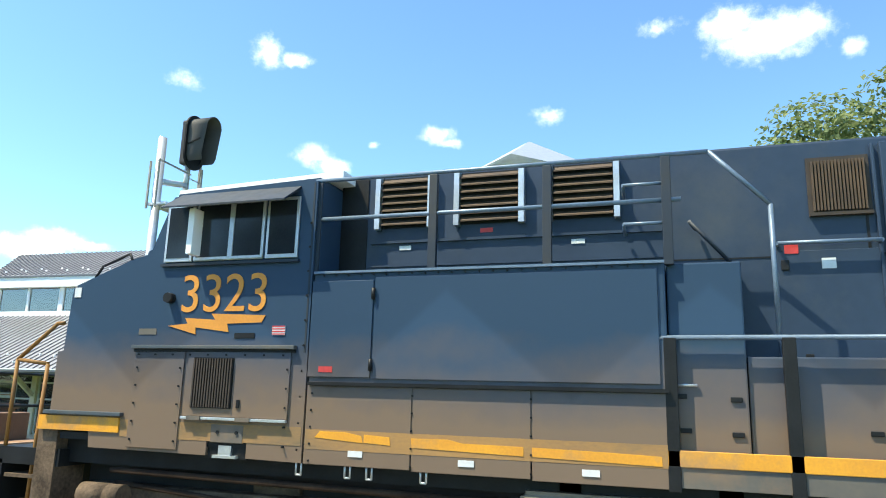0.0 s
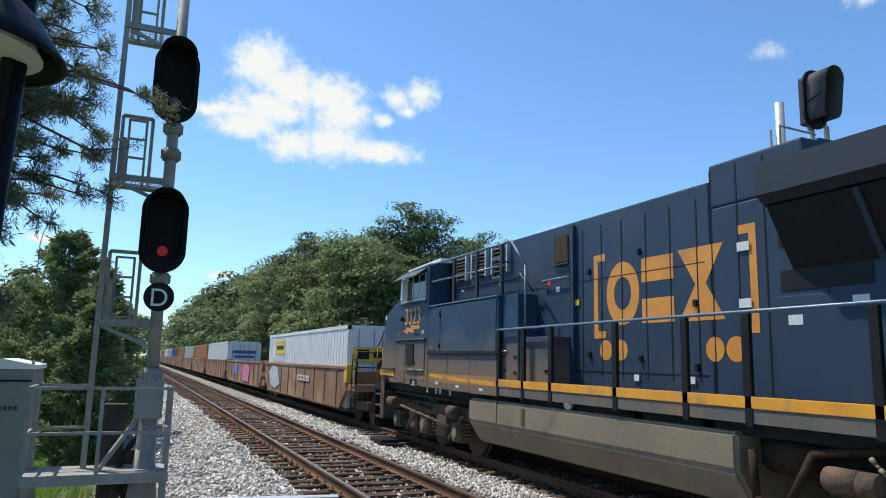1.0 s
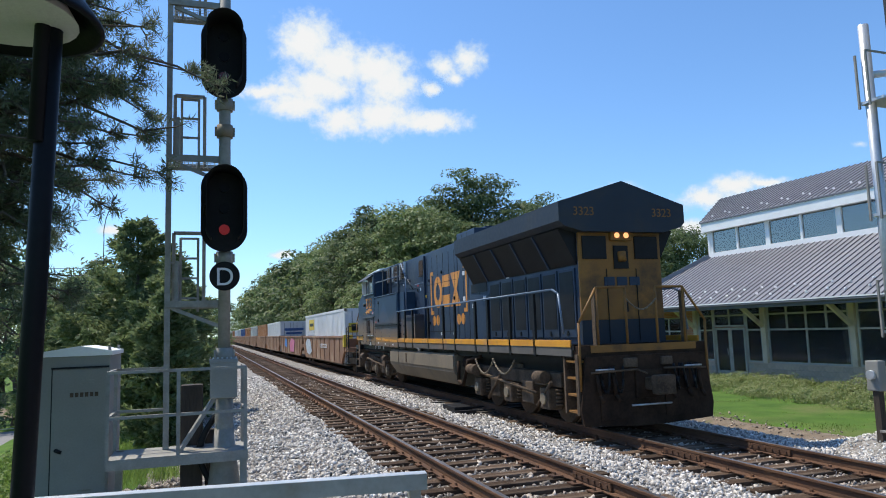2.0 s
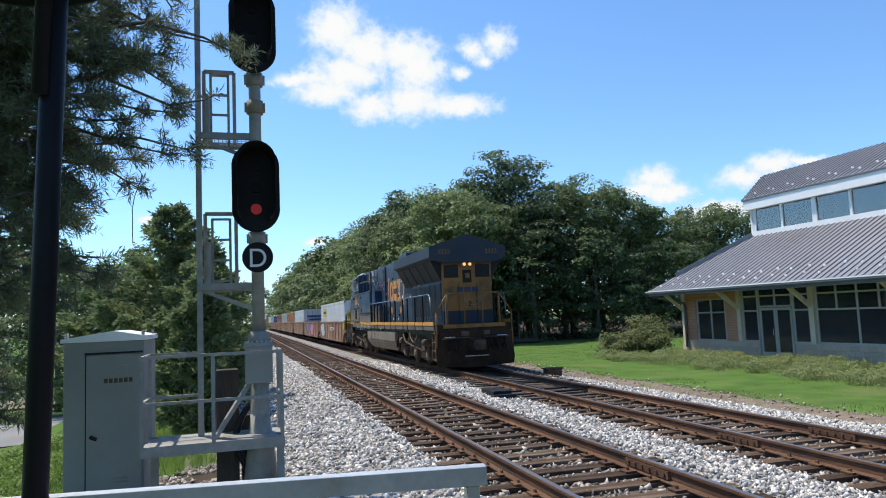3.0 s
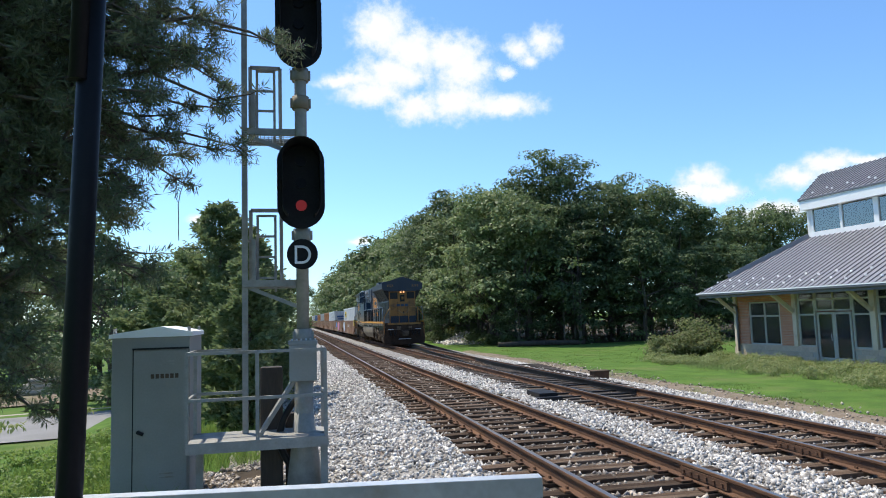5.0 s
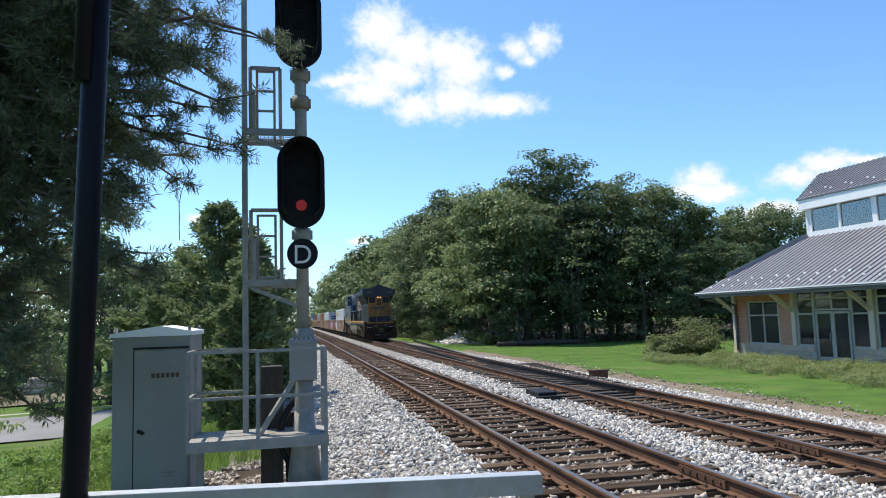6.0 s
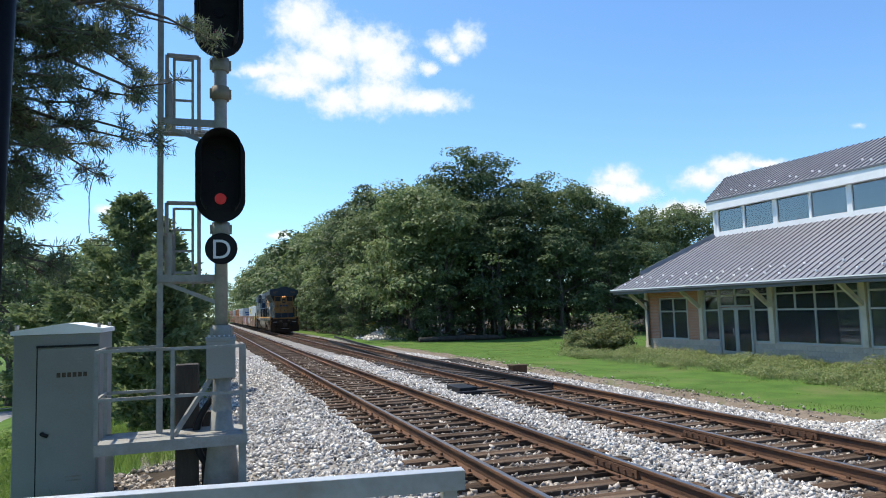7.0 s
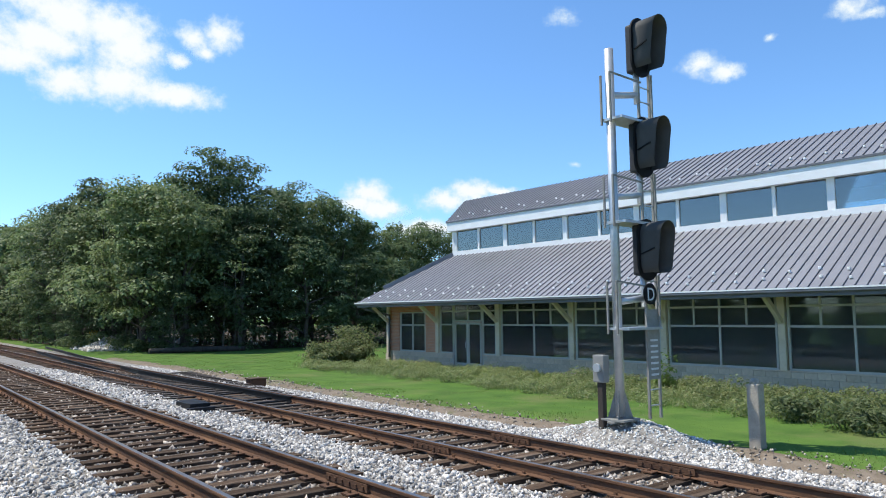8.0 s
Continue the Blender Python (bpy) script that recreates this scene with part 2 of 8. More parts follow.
M["rust"] = surface("rusty_well_car_paint", (0.30, 0.155, 0.08), (0.19, 0.10, 0.06), 0.9, 0.8, bump=0.08, stain=(0.42, 0.30, 0.20), stain_scale=0.8, stain_amount=0.35)
M["box_white"] = surface("white_container_paint", (0.74, 0.75, 0.76), (0.62, 0.63, 0.64), 0.8, 0.5, bump=0.03, stain=(0.42, 0.40, 0.37), stain_scale=0.6, stain_amount=0.15)
M["box_orange"] = surface("orange_brown_container_paint", (0.46, 0.20, 0.07), (0.36, 0.15, 0.06), 0.8, 0.55)
M["box_grey"] = surface("pale_grey_container_paint", (0.5, 0.52, 0.52), (0.4, 0.41, 0.42), 0.8, 0.55)
M["box_blue"] = surface("blue_container_paint", (0.05, 0.12, 0.32), (0.04, 0.09, 0.25), 0.8, 0.5)
M["box_yellow"] = surface("yellow_panel_paint", (0.72, 0.52, 0.04), (0.6, 0.42, 0.04), 2, 0.5)
M["tag_pink"] = surface("pink_spray_paint", (0.62, 0.18, 0.28), (0.5, 0.15, 0.3), 3, 0.6)
M["tag_blue"] = surface("blue_spray_paint", (0.06, 0.22, 0.62), (0.05, 0.16, 0.45), 3, 0.6)
M["tag_white"] = surface("pale_spray_paint", (0.62, 0.64, 0.66), (0.3, 0.36, 0.42), 3, 0.6)
M["galv"] = surface("galvanised_steel", (0.34, 0.33, 0.305), (0.245, 0.24, 0.22), 6, 0.7, 0.15, bump=0.06, fine=30, spec=0.25, stain=(0.23, 0.17, 0.12), stain_scale=2, stain_amount=0.25)
M["galv_bright"] = surface("bright_galvanised_steel", (0.60, 0.62, 0.64), (0.50, 0.52, 0.54), 6, 0.42, 0.5, bump=0.04, fine=30)
M["case"] = surface("silver_grey_case_paint", (0.30, 0.295, 0.275), (0.25, 0.248, 0.23), 1.5, 0.7, 0.0, bump=0.04, spec=0.3, stain=(0.3, 0.28, 0.24), stain_scale=2, stain_amount=0.15)
M["signal_black"] = surface("matt_black_signal_paint", (0.008, 0.008, 0.009), (0.012, 0.012, 0.013), 4, 0.7, spec=0.2)
M["signal_back"] = surface("charcoal_hood_paint", (0.040, 0.040, 0.042), (0.030, 0.030, 0.032), 4, 0.6, spec=0.3)
M["lens_dark"] = surface("unlit_lens", (0.012, 0.012, 0.014), (0.008, 0.008, 0.010), 8, 0.35, spec=0.05)
M["lens_red"] = glow("red_signal_light", (0.30, 0.010, 0.007), 0.26)
M["lens_dim"] = surface("dim_red_lens", (0.10, 0.022, 0.016), (0.06, 0.012, 0.010), 8, 0.2)
M["headlight"] = glow("amber_headlight", (1.0, 0.45, 0.18), 1.15)
M["letter_white"] = surface("white_reflective_letter", (0.72, 0.73, 0.74), (0.62, 0.63, 0.64), 9, 0.5)
M["lamp_black"] = surface("dark_blue_black_lamp_paint", (0.004, 0.0045, 0.008), (0.006, 0.007, 0.011), 4, 0.45, bump=0.02, spec=0.12)
M["roof"] = surface("grey_standing_seam_metal", (0.255, 0.255, 0.275), (0.215, 0.215, 0.235), 0.6, 0.5, 0.15, bump=0.03, fine=12, stain=(0.18, 0.18, 0.19), stain_scale=0.5, stain_amount=0.3)
M["seam"] = surface("roof_seam", (0.16, 0.16, 0.175), (0.13, 0.13, 0.145), 2, 0.5, 0.2)
M["mortar"] = surface("grey_mortar", (0.50, 0.45, 0.39), (0.40, 0.36, 0.31), 9, 0.95)
M["cmu"] = surface("split_face_block", (0.62, 0.50, 0.39), (0.50, 0.40, 0.31), 6, 0.95, bump=0.6, fine=30, rand=0.12, spec=0.15)
M["cream"] = surface("cream_painted_wood", (0.70, 0.60, 0.47), (0.58, 0.49, 0.37), 3, 0.75, stain=(0.40, 0.31, 0.22), stain_scale=1.5, stain_amount=0.2)
M["frame"] = surface("pale_window_frame", (0.50, 0.48, 0.44), (0.42, 0.40, 0.37), 5, 0.55)
M["pane"] = glass("window_glass", (0.72, 0.78, 0.80), 1.55, 0.03)
M["pane_high"] = glass("reflective_glass", (0.78, 0.88, 0.95), 2.9)
M["inside"] = surface("dim_room_plaster", (0.52, 0.48, 0.43), (0.42, 0.39, 0.36), 0.5, 0.9)
M["concrete"] = surface("weathered_concrete", (0.42, 0.38, 0.31), (0.31, 0.28, 0.23), 5, 0.95, bump=0.5, stain=(0.2, 0.18, 0.14), stain_scale=3, stain_amount=0.25)
M["wood"] = surface("dark_weathered_timber", (0.075, 0.058, 0.045), (0.04, 0.032, 0.026), 5, 0.9, bump=0.6, stretch=(1, 1, 0.15))
M["bark"] = surface("grey_brown_bark", (0.13, 0.105, 0.085), (0.07, 0.055, 0.045), 7, 0.95, bump=0.9, fine=25, stretch=(1, 1, 0.3))
M["asphalt"] = surface("pale_worn_asphalt", (0.27, 0.265, 0.26), (0.21, 0.205, 0.20), 0.6, 0.95, bump=0.2, spec=0.2)
M["leaf"] = leafy("broad_leaves", (0.108, 0.164, 0.055), (0.250, 0.294, 0.140), 0.44)
M["leaf_dark"] = leafy("dark_broad_leaves", (0.076, 0.126, 0.052), (0.178, 0.226, 0.108), 0.44)
M["needle"] = leafy("pine_needles", (0.095, 0.130, 0.068), (0.185, 0.205, 0.120), 0.4)
M["cedar"] = leafy("cedar_sprays", (0.115, 0.165, 0.066), (0.225, 0.262, 0.125), 0.42)
M["loco_side"] = dusted("dust_fading_up_blue_paint", (0.030, 0.062, 0.112), (0.118, 0.096, 0.058), (0.28, 0.165, 0.065))
M["stripe_worn"] = surface("orange_brown_worn_stripe_paint", (0.40, 0.225, 0.085), (0.27, 0.165, 0.085), 1.6, 0.7, bump=0.04, spec=0.2, stain=(0.18, 0.14, 0.09), stain_scale=1.2, stain_amount=0.35, stretch=(1, 0.4, 1))
M["litter"] = surface("brown_leaf_litter", (0.085, 0.062, 0.042), (0.045, 0.036, 0.026), 1.2, 0.95, bump=0.6, fine=12, spec=0.1)
M["stem"] = surface("grey_bare_stem", (0.20, 0.18, 0.155), (0.12, 0.105, 0.09), 5, 0.95, bump=0.5, spec=0.1)
# paler than signal_black: the sun on the far hoods is painted in
M["signal_hood"] = surface("sunlit_grey_hood_paint", (0.085, 0.082, 0.078), (0.065, 0.063, 0.060), 3, 0.7, spec=0.25)
M["dirt"] = surface("dry_brown_dirt", (0.26, 0.21, 0.16), (0.16, 0.125, 0.09), 3, 0.95, bump=0.6, spec=0.1, stain=(0.12, 0.15, 0.05), stain_scale=0.9, stain_amount=0.35)


# ---- mesh helpers ----
def mesh_from(name, bm, material):
    me = bpy.data.meshes.new(name)
    bm.to_mesh(me)
    bm.free()
    for m in material if isinstance(material, (list, tuple)) else [material]:
        me.materials.append(m)
    return me


def part(name, bm, material, parent=None, label=""):
    """Link a bmesh as one mesh object, under a thing or a part."""
    ob = new(name, mesh_from(name, bm, material))
    if parent:
        ob.parent = parent
    return tagged(ob, label) if label else ob


def thing(name, m=None, **tags):
    ob = new(name)
    ob.empty_display_size = 0.2
    if m is not None:
        ob.matrix_world = m
    return tagged(ob, **tags)


def box(bm, x0, x1, y0, y1, z0, z1, bevel=0.0, mi=0):
    vs = [bm.verts.new(c) for c in ((x0, y0, z0), (x1, y0, z0), (x1, y1, z0), (x0, y1, z0), (x0, y0, z1), (x1, y0, z1), (x1, y1, z1), (x0, y1, z1))]
    fs = [bm.faces.new([vs[i] for i in f]) for f in ((3, 2, 1, 0), (4, 5, 6, 7), (0, 1, 5, 4), (1, 2, 6, 5), (2, 3, 7, 6), (3, 0, 4, 7))]
    for f in fs:
        f.material_index = mi
    if bevel:
        bmesh.ops.bevel(bm, geom=list({e for f in fs for e in f.edges}), offset=bevel, segments=2, affect="EDGES", profile=0.6)
    return bm


def boxes(*rows, bevel=0.0):
    bm = bmesh.new()
    for r in rows:
        box(bm, *r, bevel=bevel)
    return bm


def tube(bm, a, b, r, r2=None, n=10, caps=True):
    """A round bar from a to b."""
    a, b = Vector(a), Vector(b)
    d = (b - a).normalized()
    u = d.cross(Vector((0, 0, 1)) if abs(d.z) < 0.9 else Vector((1, 0, 0))).normalized()
    w = d.cross(u)
    r2 = r if r2 is None else r2
    rings = []
    for c, q in ((a, r), (b, r2)):
        rings.append([bm.verts.new(c + (u * math.cos(2 * math.pi * i / n) + w * math.sin(2 * math.pi * i / n)) * q) for i in range(n)])
    for i in range(n):
        f = bm.faces.new((rings[0][i], rings[0][(i + 1) % n], rings[1][(i + 1) % n], rings[1][i]))
        f.smooth = True
    if caps:
        bm.faces.new(rings[0][::-1]), bm.faces.new(rings[1])
    return bm


def tubes(rows, r, n=8):
    bm = bmesh.new()
    for a, b in rows:
        tube(bm, a, b, r, n=n)
    return bm


def bar(bm, a, b, w, h=None):
    """A square bar from a to b."""
    a, b = Vector(a), Vector(b)
    h = w if h is None else h
    d = (b - a).normalized()
    u = d.cross(Vector((0, 0, 1)) if abs(d.z) < 0.9 else Vector((1, 0, 0))).normalized() * w / 2
    v = d.cross(u).normalized() * h / 2
    q = [[bm.verts.new(c + s * u + t * v) for s, t in ((-1, -1), (1, -1), (1, 1), (-1, 1))] for c in (a, b)]
    bm.faces.new(q[0][::-1]), bm.faces.new(q[1])
    for i in range(4):
        bm.faces.new((q[0][i], q[0][(i + 1) % 4], q[1][(i + 1) % 4], q[1][i]))
    bmesh.ops.recalc_face_normals(bm, faces=bm.faces[-6:])
    return bm


def prism(bm, outline, axis, lo, hi, mi=0):
    """An outline of (p, q) drawn along an axis: x: (y, z); y: (x, z); z: (x, y)."""
    def at(p, q, k):
        return {"x": (k, p, q), "y": (p, k, q), "z": (p, q, k)}[axis]
    a = [bm.verts.new(at(p, q, lo)) for p, q in outline]
    b = [bm.verts.new(at(p, q, hi)) for p, q in outline]
    fs = [bm.faces.new(a[::-1]), bm.faces.new(b)]
    n = len(a)
    fs += [bm.faces.new((a[i], a[(i + 1) % n], b[(i + 1) % n], b[i])) for i in range(n)]
    for f in fs:
        f.material_index = mi
    bmesh.ops.recalc_face_normals(bm, faces=fs)
    return bm


def prisms(axis, *rows):
    bm = bmesh.new()
    for outline, lo, hi in rows:
        prism(bm, outline, axis, lo, hi)
    return bm


def letters(name, text, size, material, parent, m, depth=0.004, wide=1.0, label=""):
    """Writing in the built-in font as a mesh."""
    cu = bpy.data.curves.new(name, "FONT")
    cu.body, cu.size, cu.extrude, cu.align_x = text, size, depth, "CENTER"
    tmp = bpy.data.objects.new(name, cu)
    scene.collection.objects.link(tmp)
    me = bpy.data.meshes.new_from_object(tmp.evaluated_get(bpy.context.evaluated_depsgraph_get()))
    bpy.data.objects.remove(tmp)
    me.materials.clear()
    me.materials.append(material)
    me.transform(Matrix.Diagonal((wide, 1, 1, 1)))
    ob = new(name, me)
    ob.parent = parent
    ob.matrix_basis = m
    return tagged(ob, label) if label else ob


def cloud_of(name, verts, faces, material, parent=None):
    """A mesh from numpy arrays."""
    me = bpy.data.meshes.new(name)
    verts, faces = np.asarray(verts, np.float32), np.asarray(faces, np.int32)
    k = faces.shape[1]
    me.vertices.add(len(verts))
    me.vertices.foreach_set("co", verts.ravel())
    me.loops.add(faces.size)
    me.loops.foreach_set("vertex_index", faces.ravel())
    me.polygons.add(len(faces))
    me.polygons.foreach_set("loop_start", np.arange(len(faces), dtype=np.int32) * k)
    me.update(calc_edges=True)
    me.validate()
    me.materials.append(material)
    ob = new(name, me)
    if parent:
        ob.parent = parent
    return ob


def blades(rng, at, out, length, width, droop=0.2):
    """Leaf blades: a bent kite of four corners at each place, pointing along out."""
    n = len(at)
    out = out / (np.linalg.norm(out, axis=1, keepdims=True) + 1e-9)
    side = np.cross(out, rng.normal(size=(n, 3)))
    side /= np.linalg.norm(side, axis=1, keepdims=True) + 1e-9
    L = (length * rng.uniform(0.6, 1.3, n))[:, None]
    W = (width * rng.uniform(0.6, 1.3, n))[:, None]
    mid = at + out * L * 0.5
    tip = at + out * L - np.array([0, 0, 1.0]) * L * droop
    v = np.stack([at, mid + side * W / 2, tip, mid - side * W / 2], 1).reshape(-1, 3)
    return v, np.arange(4 * n).reshape(-1, 4)


def leaf_kites(rng, at, normal, length, width):
    """Leaves lying on a surface: a kite at each place, square to its normal, hanging a little."""
    n = len(at)
    normal = normal / (np.linalg.norm(normal, axis=1, keepdims=True) + 1e-9)
    axis = rng.normal(size=(n, 3)) + np.array([0, 0, -0.7])
    axis -= normal * np.sum(axis * normal, 1, keepdims=True)
    axis /= np.linalg.norm(axis, axis=1, keepdims=True) + 1e-9
    side = np.cross(normal, axis)
    L, W = (length * rng.uniform(0.6, 1.35, n))[:, None], (width * rng.uniform(0.6, 1.35, n))[:, None]
    mid = at + axis * L * 0.5 + normal * L * 0.08
    v = np.stack([at, mid + side * W / 2, at + axis * L - normal * L * 0.1, mid - side * W / 2], 1).reshape(-1, 3)
    return v, np.arange(4 * n).reshape(-1, 4)


# ---- ground, ballast, tracks ----
NEAR_X, FAR_X, FAR_Z, GAUGE = 3.86, 8.14, -0.20, 1.435


def lerp_table(x, rows):
    return float(np.interp(x, [r[0] for r in rows], [r[1] for r in rows]))


BED = [(-1.4, -0.72), (-0.6, -0.55), (0.2, -0.42), (1.9, -0.25), (2.35, -0.205), (2.62, -0.245), (5.1, -0.245), (5.4, -0.215), (6.3, -0.39), (6.75, -0.405), (6.95, -0.445), (9.35, -0.445), (9.65, -0.41), (10.6, -0.50), (11.9, -0.70)]
LAND = [(-1500, -2.2), (-16, -1.95), (-6.5, -1.7), (-4.6, -0.95), (-3.4, -0.72), (-1.0, -0.62), (0.2, -0.80), (11, -0.80), (12.0, -0.56), (16, -0.62), (22, -0.66), (60, -0.7), (1500, -1.0)]


def mound(x, y):
    return 0.52 * math.exp(-(((x - 11.5) / 0.9) ** 2 + ((y - 8.45) / 1.45) ** 2))


def bed_z(x):
    return lerp_table(x, BED)


def land_z(x, y):
    return lerp_table(x, LAND) + 0.03 * noise.noise((x * 0.4, y * 0.4, 0.3))


def sheet(name, xs, ys, height, material, label, category):
    bm = bmesh.new()
    rows = [[bm.verts.new((x, y, height(x, y))) for x in xs] for y in ys]
    for a, b in zip(rows, rows[1:]):
        for i in range(len(xs) - 1):
            f = bm.faces.new((a[i], a[i + 1], b[i + 1], b[i]))
            f.smooth = True
    ob = part(name, bm, material)
    return tagged(ob, label, category, kind="structure")


near_ys = [-1500, -300, -60] + list(np.arange(-30, 90, 1.5)) + [95, 110, 140, 200, 300, 500, 900, 2500]
near_xs = [-1500, -400, -120, -60, -40] + list(np.arange(-30, 45, 1.25)) + [50, 60, 90, 150, 400, 1500]
sheet("ground", near_xs, near_ys, land_z, M["grass_ground"], "green lawn and grassy ground around the tracks", "ground")
bed_xs = list(np.arange(-1.4, 11.91, 0.28))
bed_ys = [-200, -60, -25] + list(np.arange(-12, 40, 0.6)) + list(np.arange(40, 130, 6.0)) + [160, 220, 350, 600]
sheet("ballast", bed_xs, bed_ys, lambda x, y: bed_z(x) + 0.035 * noise.noise((x * 2.3, y * 2.3, 5)) * (1 if abs(x - NEAR_X) > 1.5 and abs(x - FAR_X) > 1.5 else 0.3),
      M["ballast"], "grey crushed stone ballast bed under two tracks", "ballast")
for name, cx, zz in (("near_track_bed", NEAR_X, -0.232), ("far_track_bed", FAR_X, -0.432)):
    sheet(name, [cx - 1.22, cx - 0.8, cx - 0.4, cx, cx + 0.4, cx + 0.8, cx + 1.22], bed_ys, lambda x, y: zz + 0.012 * noise.noise((x * 3, y * 3, 2)) - (0.03 if abs(x - cx) > 1.1 else 0),
          M["track_bed"], "dirty brown ballast between the rails", "ballast")
vg = bmesh.new()
prev = None
for k in range(120):
    y = -6 + k * 0.45
    x0, x1 = 10.75, 12.35 + 0.7 * noise.noise((y * 0.35, 1.0, 0)) + 0.35 * noise.noise((y * 1.3, 4.0, 0))
    row = [vg.verts.new((x0 + (x1 - x0) * q / 4, y, land_z(x0 + (x1 - x0) * q / 4, y) + (0.012 if q < 4 else -0.01))) for q in range(5)]
    if prev:
        for q in range(4):
            vg.faces.new((prev[q], prev[q + 1], row[q + 1], row[q]))
    prev = row
tagged(part("dirt_verge", vg, M["dirt"]), "dry brown dirt strip between gravel and lawn", "dirt", kind="structure")
mo = bmesh.new()
for i in range(25):
    for j in range(31):
        x, y = 9.95 + i * 0.14, 4.6 + j * 0.27
        mo.verts.new((x, y, -0.66 + mound(x, y) + 0.03 * noise.noise((x * 5, y * 5, 1))))
mo.verts.ensure_lookup_table()
for i in range(24):
    for j in range(30):
        mo.faces.new((mo.verts[i * 31 + j], mo.verts[i * 31 + 31 + j], mo.verts[i * 31 + 32 + j], mo.verts[i * 31 + j + 1]))
tagged(part("gravel_mound", mo, M["ballast"]), "pale gravel mound round the signal mast's foot", "gravel", kind="structure")
soil = bmesh.new()
grid = [[soil.verts.new((-1.9 + 2.1 * i / 14 + 0.06 * math.sin(3 * j), 7.4 + 5.2 * j / 24, max(bed_z(-1.9 + 2.1 * i / 14), land_z(-1.9 + 2.1 * i / 14, 7.4 + 5.2 * j / 24)) + (0.006 if 0 < i < 14 and 0 < j < 24 else -0.05))) for j in range(25)] for i in range(15)]
for a, b in zip(grid, grid[1:]):
    for j in range(24):
        soil.faces.new((a[j], b[j], b[j + 1], a[j + 1]))
tagged(part("bare_soil", soil, M["litter"]), "dark bare soil under the signal platform", "soil", kind="structure")
# the road beyond the weeds, its kerb and a pale forecourt across it
def strip(name, x0, x1, y_near, y_far, lift, material, label, category):
    bm, prev = bmesh.new(), None
    for k in range(25):
        x = x0 + (x1 - x0) * k / 24
        row = [bm.verts.new((x, y, land_z(x, y) + lift)) for y in np.linspace(y_near(x), y_far(x), 5)]
        if prev:
            for q in range(4):
                bm.faces.new((prev[q], row[q], row[q + 1], prev[q + 1]))
        prev = row
    return tagged(part(name, bm, material), label, category, kind="structure")


strip("road", -70, -6.7, lambda x: 25.0 + 0.03 * (x + 8) ** 2 / 4, lambda x: 32.4 + 0.03 * (x + 8) ** 2 / 4, 0.05, M["asphalt"], "pale worn asphalt road beyond the weeds", "road")
strip("kerb", -70, -6.7, lambda x: 32.42 + 0.03 * (x + 8) ** 2 / 4, lambda x: 32.85 + 0.03 * (x + 8) ** 2 / 4, 0.14, M["concrete"], "pale concrete kerb along the road", "kerb")
strip("forecourt", -24, -8.6, lambda x: 37.5, lambda x: 46.0, 0.08, M["dirt"], "tan gravel forecourt across the road", "forecourt")


def rail_mesh():
    bm = bmesh.new()
    half = [(0.07, 0.0), (0.07, 0.012), (0.015, 0.03), (0.012, 0.125), (0.036, 0.138), (0.036, 0.165), (0.03, 0.172)]
    outline = half + [(-x, z) for x, z in half[::-1]]
    prism(bm, outline, "y", -60, 420)
    for f in bm.faces:
        if f.normal.z > 0.9 and f.calc_center_median().z > 0.16:
            f.material_index = 1
    return mesh_from("rail", bm, [M["rail_side"], M["rail_top"]])


RAIL = rail_mesh()
TIES = [mesh_from("tie", boxes((-1.3 - a, 1.3 + b, -0.115, 0.115, -0.17, 0), bevel=0.012), M["tie"]) for a, b in ((0, 0.04), (0.06, 0), (0.02, 0.09), (0.1, 0.02))]


def spiked_plates(ys):
    bm = bmesh.new()
    for y in ys:
        for sx in (-1, 1):
            x = sx * GAUGE / 2
            box(bm, x - 0.17, x + 0.17, y - 0.09, y + 0.09, 0, 0.018)
            for dx in (-0.1, 0.1):
                box(bm, x + dx - 0.012, x + dx + 0.012, y + 0.02 * dx - 0.012, y + 0.03, 0.018, 0.05)
    return bm


def track(name, x, z, label, seed):
    rng = random.Random(seed)
    t = thing(name, pose(x, 0, z - 0.172), label=label, category="track", kind="structure")
    for sx in (-1, 1):
        r = new("rail", RAIL)
        r.parent = t
        r.location = (sx * (GAUGE / 2 + 0.036), 0, 0)
    y, far, n = -5.0, bmesh.new(), 0
    ys = []
    while y < 230:
        ys.append(y)
        if n < 130:
            o = new("tie", rng.choice(TIES))
            o.parent = t
            o.location = (rng.uniform(-0.07, 0.07), y, rng.uniform(-0.018, -0.002))
            o.rotation_euler = (0, 0, rng.uniform(-0.025, 0.025))
        else:
            d = rng.uniform(-0.08, 0.08)
            box(far, d - 1.32, d + 1.32, y - 0.115, y + 0.115, -0.17, -0.004)
        n += 1
        y += 0.53 + rng.uniform(-0.03, 0.03)
    tagged(part("far_ties", far, M["tie"], t), kind="stuff")
    tagged(part("tie_plates", spiked_plates(ys[:130]), M["rail_side"], t), kind="stuff")
    return t


near_track = track("near_track", NEAR_X, 0.0, "near railway track with rusty rails and weathered wooden ties", 3)
far_track = track("far_track", FAR_X, FAR_Z, "far railway track with rusty rails and weathered ties", 4)
JOINT = mesh_from("joint_bar", boxes((-0.014, 0.014, -0.46, 0.46, 0.035, 0.125), *[(-0.03, 0.03, y - 0.018, y + 0.018, 0.065, 0.1) for y in (-0.38, -0.23, -0.08, 0.08, 0.23, 0.38)]), M["rail_side"])
